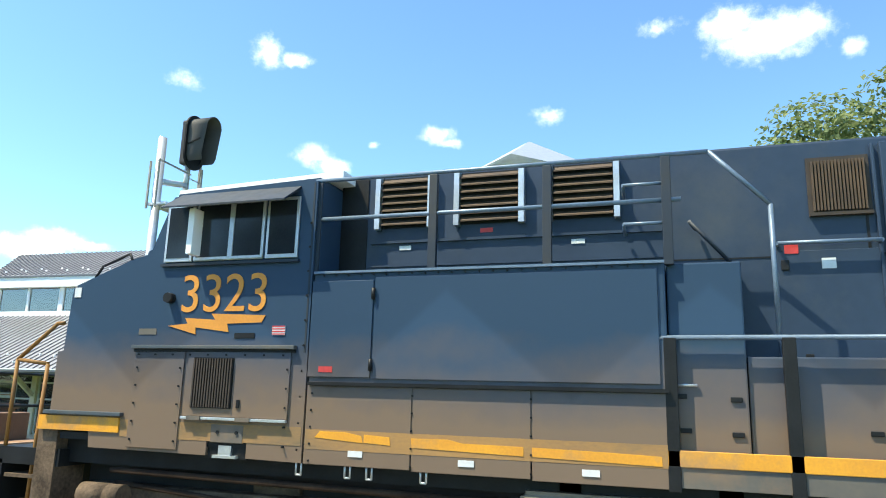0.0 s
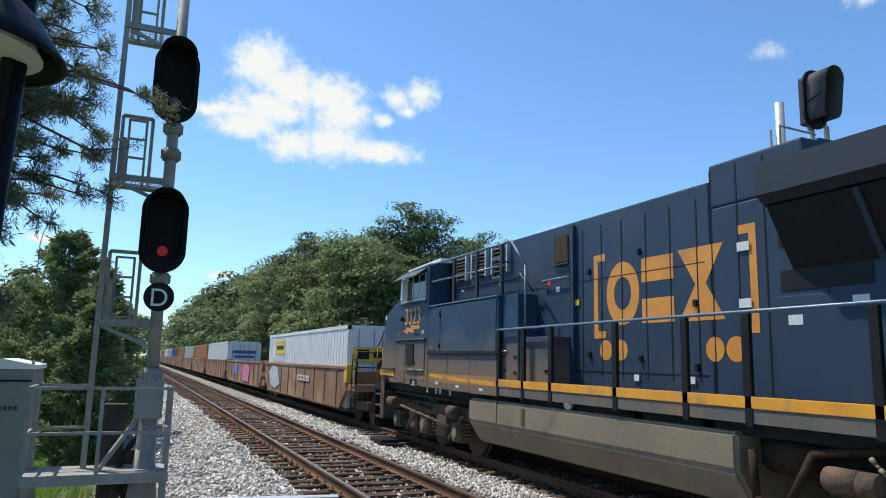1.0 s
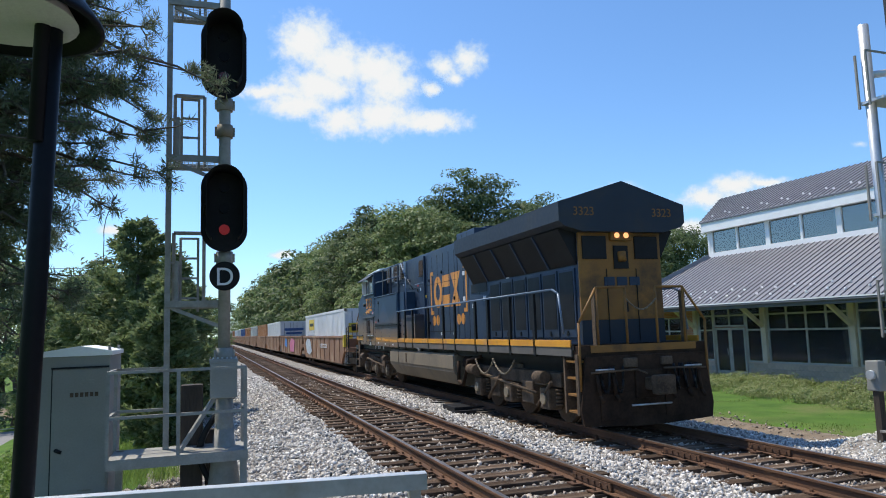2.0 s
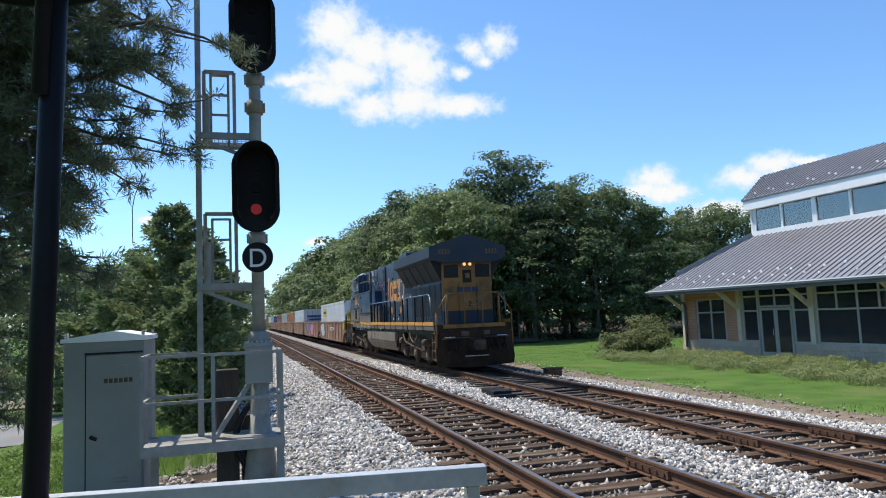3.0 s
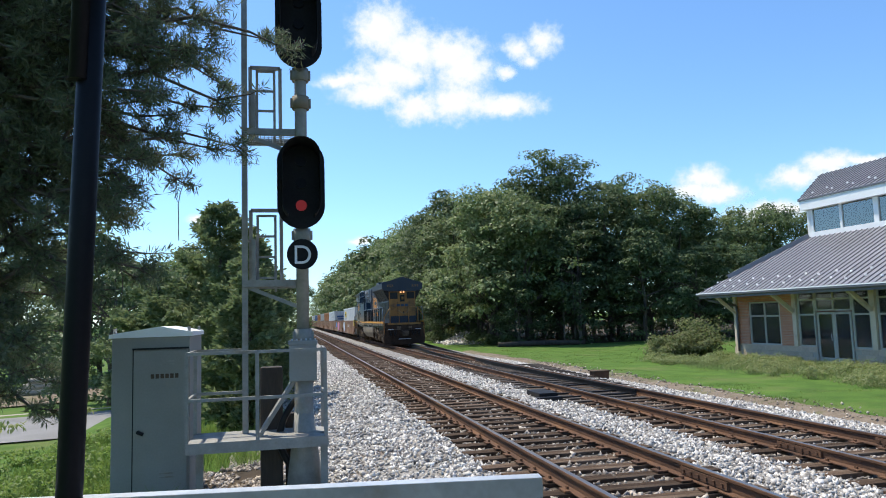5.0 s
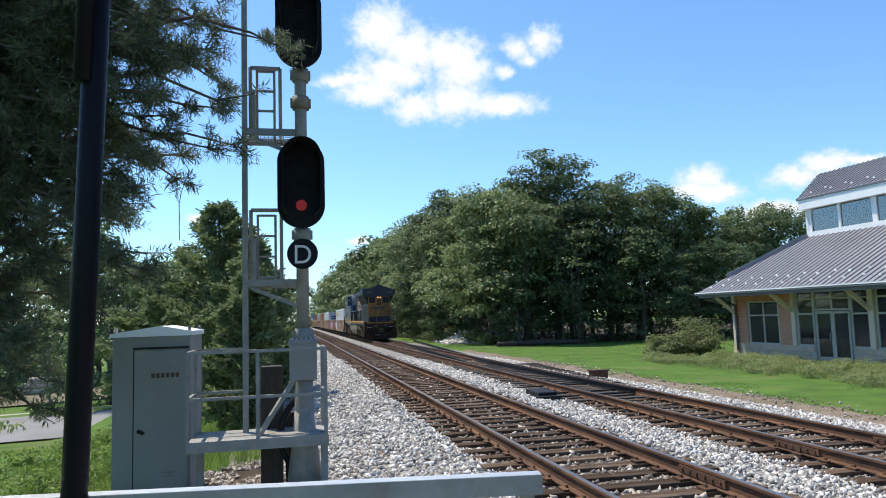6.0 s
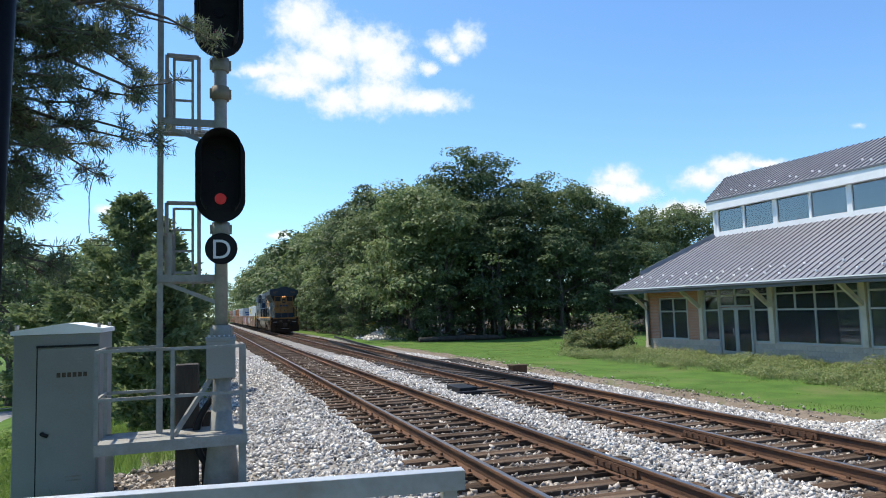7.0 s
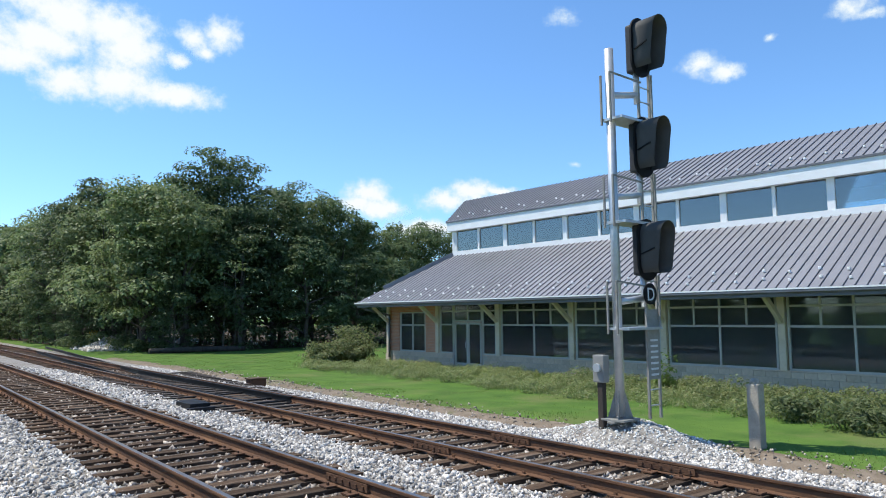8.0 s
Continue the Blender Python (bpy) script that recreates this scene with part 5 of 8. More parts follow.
        part("axle", tubes([((-0.8, 0, 0), (0.8, 0, 0))], 0.08), M["truck"], ws)
        sets.append(ws)
    return c, sets


def container(mat, label, long=15.6, panel=False, bars=False):
    """A ribbed box; its origin at the near end, on the well's floor."""
    c = thing("shipping_container", label=label, category="container", group="containers on the train")
    body = part("body", boxes((-1.27, 1.27, 0, long, 0.0, 2.86), bevel=0.02), M[mat], c)
    ribs = bmesh.new()
    for sx in (-1, 1):
        for k in range(int(long / 0.41)):
            box(ribs, sx * 1.275 - 0.008, sx * 1.275 + 0.008, 0.25 + k * 0.41, 0.36 + k * 0.41, 0.15, 2.72)
    tagged(part("side_ribs", ribs, M[mat], c), kind="stuff")
    part("top_rail", boxes((-1.30, -1.24, -0.01, long + 0.01, 2.76, 2.89), (1.24, 1.30, -0.01, long + 0.01, 2.76, 2.89), (-1.3, 1.3, -0.02, 0.06, 2.74, 2.89)), M[mat], c)
    for x in (-1.30, 1.18):
        part("corner_post", boxes((x, x + 0.12, -0.02, 0.1, 0, 2.88)), M[mat], c)
    for x in (-0.9, -0.32, 0.32, 0.9):
        part("lock_rod", tubes([((x, -0.03, 0.1), (x, -0.03, 2.75))], 0.018), M["galv"], c)
    part("door_seam", boxes((-0.012, 0.012, -0.008, 0.0, 0.1, 2.75)), M["truck"], c)
    if panel:
        p = part("name_panel", boxes((-1.1, 1.16, -0.05, -0.045, 1.62, 2.12)), M["box_yellow"], c, "yellow panel with dark lettering bars")
        part("panel_bars", boxes((-0.35, 0.1, -0.054, -0.05, 1.76, 1.98), (0.3, 0.95, -0.054, -0.05, 1.76, 1.98), (-0.95, -0.5, -0.054, -0.05, 1.70, 2.04)), M["black"], p)
        s = part("side_panel", boxes((-1.292, -1.286, 11.2, 13.6, 1.85, 2.55)), M["box_yellow"], c, "yellow panel on the side")
        part("panel_bars", boxes((-1.296, -1.292, 11.5, 13.3, 2.1, 2.3)), M["black"], s)
        part("painted_tag", prisms("x", ([(11.0, 1.5), (11.2, 1.78), (14.0, 1.75), (14.2, 1.5)], -1.292, -1.286)), M["tag_white"], c, "green-grey graffiti")
    if bars:
        part("door_writing", boxes((-0.9, 0.95, -0.052, -0.046, 1.95, 2.2), (-0.75, 0.8, -0.052, -0.046, 1.62, 1.8)), M["box_blue"], c, "dark lettering bars")
    return c


LOADS = ["box_white", None, "box_white", "box_orange", "box_grey", "box_orange", "box_blue", "box_grey", "box_white", "box_orange", "box_grey", "box_blue"]
WORDS = {"box_white": "white", "box_orange": "orange-brown", "box_grey": "pale grey", "box_blue": "dark blue"}
CARS, BOXES, CAR_WHEELS = [], [], []
for k, load in enumerate(LOADS):
    car, sets = well_car(k)
    CARS.append((car, 4.3 + k * PITCH))
    CAR_WHEELS += sets
    if load:
        lab = WORDS[load] + " ribbed metal shipping container riding in a well car"
        BOXES.append((container(load, "white ribbed container with a yellow name panel" if k == 0 else lab, panel=k == 0, bars=k == 2), 4.45 + k * PITCH))


# ---- the station building ----
def brick_material():
    m = bpy.data.materials.new("brick_wall")
    m.use_nodes = True
    N, L = m.node_tree.nodes, m.node_tree.links
    tc, sp, mp, b = N.new("ShaderNodeTexCoord"), N.new("ShaderNodeSeparateXYZ"), N.new("ShaderNodeCombineXYZ"), N.new("ShaderNodeTexBrick")
    L.new(tc.outputs["Object"], sp.inputs[0])
    L.new(sp.outputs["Y"], mp.inputs["X"]), L.new(sp.outputs["Z"], mp.inputs["Y"]), L.new(mp.outputs[0], b.inputs["Vector"])
    b.inputs["Scale"].default_value = 1.0
    b.inputs["Brick Width"].default_value, b.inputs["Row Height"].default_value, b.inputs["Mortar Size"].default_value = 0.21, 0.075, 0.008
    b.inputs["Color1"].default_value, b.inputs["Color2"].default_value, b.inputs["Mortar"].default_value = (0.58, 0.24, 0.13, 1), (0.42, 0.165, 0.095, 1), (0.46, 0.38, 0.31, 1)
    p = N["Principled BSDF"]
    L.new(b.outputs["Color"], p.inputs["Base Color"])
    p.inputs["Roughness"].default_value = 0.9
    bp = N.new("ShaderNodeBump")
    bp.inputs["Strength"].default_value, bp.inputs["Distance"].default_value = 0.6, 0.01
    L.new(b.outputs["Fac"], bp.inputs["Height"])
    bp.invert = True
    L.new(bp.outputs[0], p.inputs["Normal"])
    return m


M["brick_wall"] = brick_material()
BAY = 4.22
ST = pose(22.2, 26.0, -0.65, 0, 0, 1.97)   # local x into the house, y along its front (towards the wood), z up from the ground
END_Y = 5.55
SOUTH = 1.58 - 10 * BAY


def station():
    S = thing("station_building", ST, label="long low station house with grey metal roofs, clerestory and window front", category="building")
    D = 13.0   # depth
    w = part("wall", boxes((0.0, 0.25, 4.70, END_Y, 0.64, 3.05), (0.0, 0.25, 1.66, 2.52, 0.64, 3.05), (0.0, 0.25, 2.52, 4.70, 2.72, 3.05)), M["brick_wall"], S, "red-brown brick front wall")
    part("wall", boxes((0.25, D, END_Y - 0.25, END_Y, 0, 3.2), (D - 0.25, D, SOUTH, END_Y, 0, 3.2), (0.25, D, SOUTH, SOUTH + 0.25, 0, 3.2)), M["brick_wall"], S)
    part("corner_board", boxes((-0.10, 0.12, END_Y - 0.06, END_Y + 0.16, 0.45, 3.0), (-0.12, 0.14, END_Y - 0.1, END_Y + 0.2, -0.1, 0.5)), M["cream"], S)
    part("floor_slab", boxes((0.25, D - 0.25, SOUTH + 0.25, END_Y - 0.25, 0.0, 0.08)), M["inside"], S)
    part("inner_wall", boxes((6.5, 6.6, SOUTH + 0.3, 2.0, 0.08, 3.2)), M["inside"], S)
    base = part("base_wall", boxes((0.03, 0.25, SOUTH, -1.58, -0.2, 0.62), (0.03, 0.25, 0.42, END_Y - 0.02, -0.2, 0.62)), M["mortar"], S, "grey-brown split block base")
    part("sill_band", boxes((-0.03, 0.26, SOUTH, -1.58, 0.62, 0.66), (-0.03, 0.26, 0.42, END_Y, 0.62, 0.66)), M["cmu"], base)
    BL = mesh_from("block", boxes((0.0, 0.04, -0.195, 0.195, 0.005, 0.195), bevel=0.008), M["cmu"])
    for row in range(4):
        n = 0
        y = 5.3 - 0.2 * (row % 2)
        while y > -22 and n < 72:
            if not -1.75 < y < 0.62:
                o = new("block", BL)
                o.parent = base
                o.location = (-0.008, y, -0.18 + row * 0.2)
            y -= 0.4
            n += 1
    # posts, beams and braces
    posts = [1.58 - k * BAY for k in range(11)]
    for y in posts:
        p = part("post", boxes((-0.06, 0.22, y - 0.115, y + 0.115, 0.66, 3.12), bevel=0.012), M["cream"], S)
        b = bmesh.new()
        bar(b, (-0.08, y, 2.2), (-1.15, y, 3.02), 0.13, 0.16)
        part("brace", b, M["cream"], S, "cream timber brace")
    b = bmesh.new()
    bar(b, (-0.05, 5.5, 2.1), (-1.15, 5.5, 2.98), 0.12, 0.14)
    part("brace", b, M["cream"], S)
    part("head_beam", boxes((-0.04, 0.24, SOUTH, END_Y, 3.05, 3.25)), M["cream"], S)
    # windows
    def opening(y0, y1, z0, z1, cols, rows, name="window"):
        """A framed light: rows of z bars, each with its own number of panes."""
        win = part(name, boxes((0.02, 0.12, y0, y0 + 0.07, z0, z1), (0.02, 0.12, y1 - 0.07, y1, z0, z1), (0.02, 0.12, y0, y1, z0, z0 + 0.07), (0.02, 0.12, y0, y1, z1 - 0.07, z1)), M["frame"], S)
        zs = [z0] + rows + [z1]
        for (a, c), n in zip(zip(zs, zs[1:]), cols):
            if a > z0:
                part("transom", boxes((0.03, 0.11, y0 + 0.07, y1 - 0.07, a - 0.035, a + 0.035)), M["frame"], win)
            for q in range(n):
                ya, yb = y0 + 0.06 + (y1 - y0 - 0.12) * q / n, y0 + 0.06 + (y1 - y0 - 0.12) * (q + 1) / n
                if q:
                    part("mullion", boxes((0.03, 0.11, ya - 0.035, ya + 0.035, a, c)), M["frame"], win)
                pn = part("pane", boxes((0.065, 0.071, ya, yb, a + 0.02, c - 0.02)), M["pane"], win)
                pn.visible_shadow = False
        return win
    opening(2.55, 4.66, 0.66, 2.70, [2, 2], [2.02])
    for k in range(1, 10):
        yb, ya = posts[k] - 0.16, posts[k + 1] + 0.16
        opening(ya, yb, 0.66, 3.05, [2, 4, 4], [2.05, 2.70])
    opening(0.42, 1.42, 0.66, 3.05, [1, 1, 1], [2.05, 2.70])
    opening(-2.48, -1.58, 0.66, 3.05, [1, 1, 1], [2.05, 2.70])
    opening(-1.56, 0.40, 2.20, 3.05, [2, 2], [2.70])
    for y0, y1 in ((-1.50, -0.60), (-0.58, 0.34)):
        d = part("door", boxes((0.03, 0.09, y0, y0 + 0.09, 0.02, 2.16), (0.03, 0.09, y1 - 0.09, y1, 0.02, 2.16), (0.03, 0.09, y0, y1, 2.06, 2.16), (0.03, 0.09, y0, y1, 0.02, 0.24)), M["frame"], S, "glazed double door leaf")
        part("pane", boxes((0.055, 0.06, y0 + 0.08, y1 - 0.08, 0.24, 2.07)), M["pane"], d).visible_shadow = False
        part("door_handle", tubes([((-0.02, y1 - 0.12 if y0 < -1 else y0 + 0.12, 0.95), (-0.02, y1 - 0.12 if y0 < -1 else y0 + 0.12, 1.25))], 0.015), M["trim_silver"], d)
    # lower roof: eave at x -1.6, up to the clerestory at x 3
    EX, EZ, CX, CZ = -1.6, 3.22, 3.1, 5.80
    EL, CL = 6.40, 3.85
    sl = (CZ - EZ) / (CX - EX)
    bm = bmesh.new()
    def slab(pts, t=0.12):
        a = [bm.verts.new(p) for p in pts]
        b2 = [bm.verts.new((p[0], p[1], p[2] - t)) for p in pts]
        n = len(a)
        fs = [bm.faces.new(a), bm.faces.new(b2[::-1])] + [bm.faces.new((a[i], a[(i + 1) % n], b2[(i + 1) % n], b2[i])) for i in range(n)]
        bmesh.ops.recalc_face_normals(bm, faces=fs)
    slab([(EX, SOUTH - 1, EZ), (CX, SOUTH - 1, CZ), (CX, CL, CZ), (EX, EL, EZ)])
    slab([(EX, EL, EZ), (CX, CL, CZ), (D - CX, CL, CZ), (D - EX, EL, EZ)])
    slab([(D - EX, EL, EZ), (D - CX, CL, CZ), (D - CX, SOUTH - 1, CZ), (D - EX, SOUTH - 1, EZ)])
    roof = part("roof", bm, M["roof"], S, "grey standing-seam metal lower roof")
    sm = bmesh.new()
    y = EL - 0.25
    while y > SOUTH - 1:
        top = CX if y < CL else EX + (CX - EX) * (EL - y) / (EL - CL)
        bar(sm, (EX, y, EZ + 0.015), (top, y, EZ + 0.015 + sl * (top - EX)), 0.022, 0.045)
        y -= 0.31
    ridge = bmesh.new()
    bar(ridge, (EX + (CX - EX) * 0.28, EL + (CL - EL) * 0.28, EZ + (CZ - EZ) * 0.28 + 0.06), (CX, CL, CZ + 0.06), 0.26, 0.24)
    part("hip_flashing", ridge, M["roof"], roof)
    tagged(part("roof_seams", sm, M["seam"], roof), kind="stuff")
    part("gutter", boxes((EX - 0.12, EX + 0.02, SOUTH - 1, EL, EZ - 0.14, EZ - 0.01), bevel=0.02), M["seam"], roof, "dark grey eave gutter")
    # thin white strip paints the highlight along the gutter's lip
    part("gutter_highlight", boxes((EX - 0.13, EX - 0.12, SOUTH - 1, EL, EZ - 0.05, EZ - 0.005)), M["white"], roof)
    part("fascia", boxes((EX + 0.02, EX + 0.08, SOUTH - 1, EL - 0.05, EZ - 0.26, EZ - 0.12)), M["seam"], roof)
    part("soffit", boxes((EX + 0.05, 0.0, SOUTH, EL - 0.2, EZ - 0.16, EZ - 0.13)), M["cream"], roof)
    G = mesh_from("snow_guard", boxes((-0.035, 0.035, -0.04, 0.04, 0, 0.085), bevel=0.015), M["white"])
    y, q = EL - 0.7, 0
    while y > -24:
        for dx in (0.35, 0.85):
            o = new("snow_guard", G)
            o.parent = roof
            x = EX + dx + (0.12 if q % 2 else 0)
            o.location = (x, y + (0.2 if dx > 0.5 else 0), EZ + sl * (x - EX) + 0.02)
        y -= 0.84
        q += 1
    # downspout
    part("downspout", tubes([((EX, EL - 0.3, EZ - 0.1), (EX + 0.2, EL - 0.5, EZ - 0.35)), ((EX + 0.2, EL - 0.5, EZ - 0.35), (-0.1, END_Y - 0.1, 2.55)), ((-0.1, END_Y - 0.1, 2.55), (-0.1, END_Y - 0.1, 0.3))], 0.055), M["seam"], S)
    # clerestory
    for x0, x1, y1, z0, z1 in ((CX - 0.04, CX + 0.15, 3.80, 5.60, 6.02), (CX - 0.26, CX + 0.15, 4.0, 7.14, 7.635),
                               (D - CX - 0.15, D - CX, 3.80, 5.60, 5.88), (D - CX - 0.15, D - CX + 0.05, 3.82, 7.16, 7.72)):
        part("clerestory_band", boxes((x0, x1, SOUTH, y1, z0, z1)), M["white"], S, "white clerestory band")
    part("clerestory_end", boxes((CX, D - CX, 3.66, 3.80, 5.6, 5.88), (CX, D - CX, 3.66, 3.82, 7.16, 7.72), (CX, CX + 0.2, 3.62, 3.82, 5.88, 7.16), (D - CX - 0.2, D - CX, 3.62, 3.82, 5.88, 7.16)), M["white"], S)
    k, y = 0, 3.72
    while y > SOUTH:
        wide = 0.26 if k % 2 == 0 else 0.13
        for x in (CX, D - CX - 0.15):
            part("clerestory_post", boxes((x, x + 0.15, y - wide / 2 - 0.1 * (k == 0), y + wide / 2, 5.88, 7.16)), M["white"], S)
            if y - 1.96 > SOUTH:
                part("clerestory_pane", boxes((x + 0.06, x + 0.066, y - 1.9, y - 0.05, 5.86, 7.18)), M["pane_high"], S).visible_shadow = False
        if k % 2 and y > -30:
            lamp = bmesh.new()
            tube(lamp, (5.0, y - 0.4, 5.95), (5.0, y - 0.4, 6.4), 0.5, 0.1, 16), tube(lamp, (5.0, y - 0.4, 6.4), (5.0, y - 0.4, 7.7), 0.02)
            part("pendant_lamp", lamp, M["seam"], S)
        y -= 1.96
        k += 1
    # upper roof
    UX, UZ, RX, RZ = 2.82, 7.70, 6.5, 9.55
    us = (RZ - UZ) / (RX - UX)
    bm = bmesh.new()
    slab([(UX, SOUTH - 1, UZ), (RX, SOUTH - 1, RZ), (RX, 6.45, RZ), (UX, 4.05, UZ)], 0.06)
    slab([(RX, SOUTH - 1, RZ), (D - UX, SOUTH - 1, UZ), (D - UX, 4.05, UZ), (RX, 6.45, RZ)], 0.06)
    up = part("upper_roof", bm, M["roof"], S, "grey standing-seam metal upper roof")
    sm = bmesh.new()
    y = 6.2
    while y > SOUTH - 1:
        x0 = UX if y < 4.0 else UX + (RX - UX) * (y - 4.05) / 2.4
        bar(sm, (x0, y, UZ + 0.02 + us * (x0 - UX)), (RX, y, RZ + 0.02), 0.022, 0.045)
        y -= 0.31
    tagged(part("roof_seams", sm, M["seam"], up), kind="stuff")
    part("upper_fascia", boxes((UX - 0.03, UX + 0.03, SOUTH - 1, 4.05, UZ - 0.09, UZ - 0.01)), M["seam"], up)
    part("gable_wall", prisms("y", ([(CX, 7.7), (RX, 9.3), (D - CX, 7.7)], 3.66, 3.8)), M["white"], S)
    y, q = 3.6, 0
    while y > -24:
        o = new("snow_guard", G)
        o.parent = up
        x = UX + 0.5 + (0.3 if q % 2 else 0)
        o.location = (x, y, UZ + us * (x - UX) + 0.02)
        y -= 0.62
        q += 1
    # tower roof rising behind the ridge
    tw = part("tower", boxes((4.4, 9.4, -24.2, -19.2, 7.5, 12.0)), M["white"], S, "white tower with a pale pyramid roof")
    bm = bmesh.new()
    tube(bm, (6.9, -21.7, 12.0), (6.9, -21.7, 14.0), 4.2, 0.05, 4)
    for f in bm.faces:
        f.smooth = False
    part("tower_roof", bm, M["galv_bright"], S, "pale seamed metal pyramid roof")
    return S


STATION = station()


# ---- signals ----
def oval(n, rx, h):
    """A stadium outline in (x, z), total height h."""
    s = h / 2 - rx
    return [(rx * math.cos(a), (s if a <= math.pi else -s) + rx * math.sin(a)) for a in [2 * math.pi * (k + 0.5) / n for k in range(n)]]


def signal_head(parent, x, y, z, lit=None, shell="signal_black"):
    """Three lights in an oval background facing -y under one deep hood."""
    bg = bmesh.new()
    prism(bg, [(x + a, z + b) for a, b in oval(32, 0.315, 1.21)], "y", y - 0.02, y + 0.02)
    head = part("background", bg, M["signal_black"], parent, "matt black oval background")
    part("lamp_case", boxes((x - 0.15, x + 0.15, y + 0.02, y + 0.25, z - 0.5, z + 0.5), bevel=0.05), M["signal_back"], head)
    hood = bmesh.new()
    outer, inner = oval(28, 0.25, 1.06), oval(28, 0.238, 1.036)
    ob, ib, of, ifr = [], [], [], []
    for (a, b), (c, d) in zip(outer, inner):
        depth = 0.36 + 0.14 * (b + 0.53) / 1.06
        ob.append(hood.verts.new((x + a, y - 0.02, z + b))), ib.append(hood.verts.new((x + c, y - 0.02, z + d)))
        of.append(hood.verts.new((x + a, y - depth, z + b))), ifr.append(hood.verts.new((x + c, y - depth, z + d)))
    n = len(outer)
    for i in range(n):
        j = (i + 1) % n
        if max(outer[i][1], outer[j][1]) < -0.44:
            continue
        for q in ((ob[i], ob[j], of[j], of[i]), (ib[j], ib[i], ifr[i], ifr[j]), (of[i], of[j], ifr[j], ifr[i])):
            f = hood.faces.new(q)
            f.smooth = True
    hd = part("hood", hood, M[shell], head)
    q = bmesh.new()
    bar(q, (x - 0.262, y - 0.04, z - 0.10), (x - 0.262, y - 0.34, z + 0.0), 0.02, 0.025)
    part("hood_stay", q, M["signal_black"], hd)
    for k, dz in enumerate((0.30, 0.0, -0.30)):
        m = M["lens_dark"] if k < 2 else (M["lens_red"] if lit == "bright" else M["lens_dim"])
        part("lens", tubes([((x, y - 0.045, z + dz), (x, y - 0.02, z + dz))], 0.072, 20), m, head, "lit red lens" if (k == 2 and lit == "bright") else "")
    return head


def d_sign(parent, x, y, z):
    b = bmesh.new()
    tube(b, (x, y - 0.012, z), (x, y + 0.012, z), 0.205, n=36)
    s = part("letter_disc", b, M["signal_black"], parent, "black disc with a white letter D")
    letters("letter", "D", 0.36, M["letter_white"], s, pose(x, y - 0.02, z - 0.13, 90, 0, 0), wide=0.95)


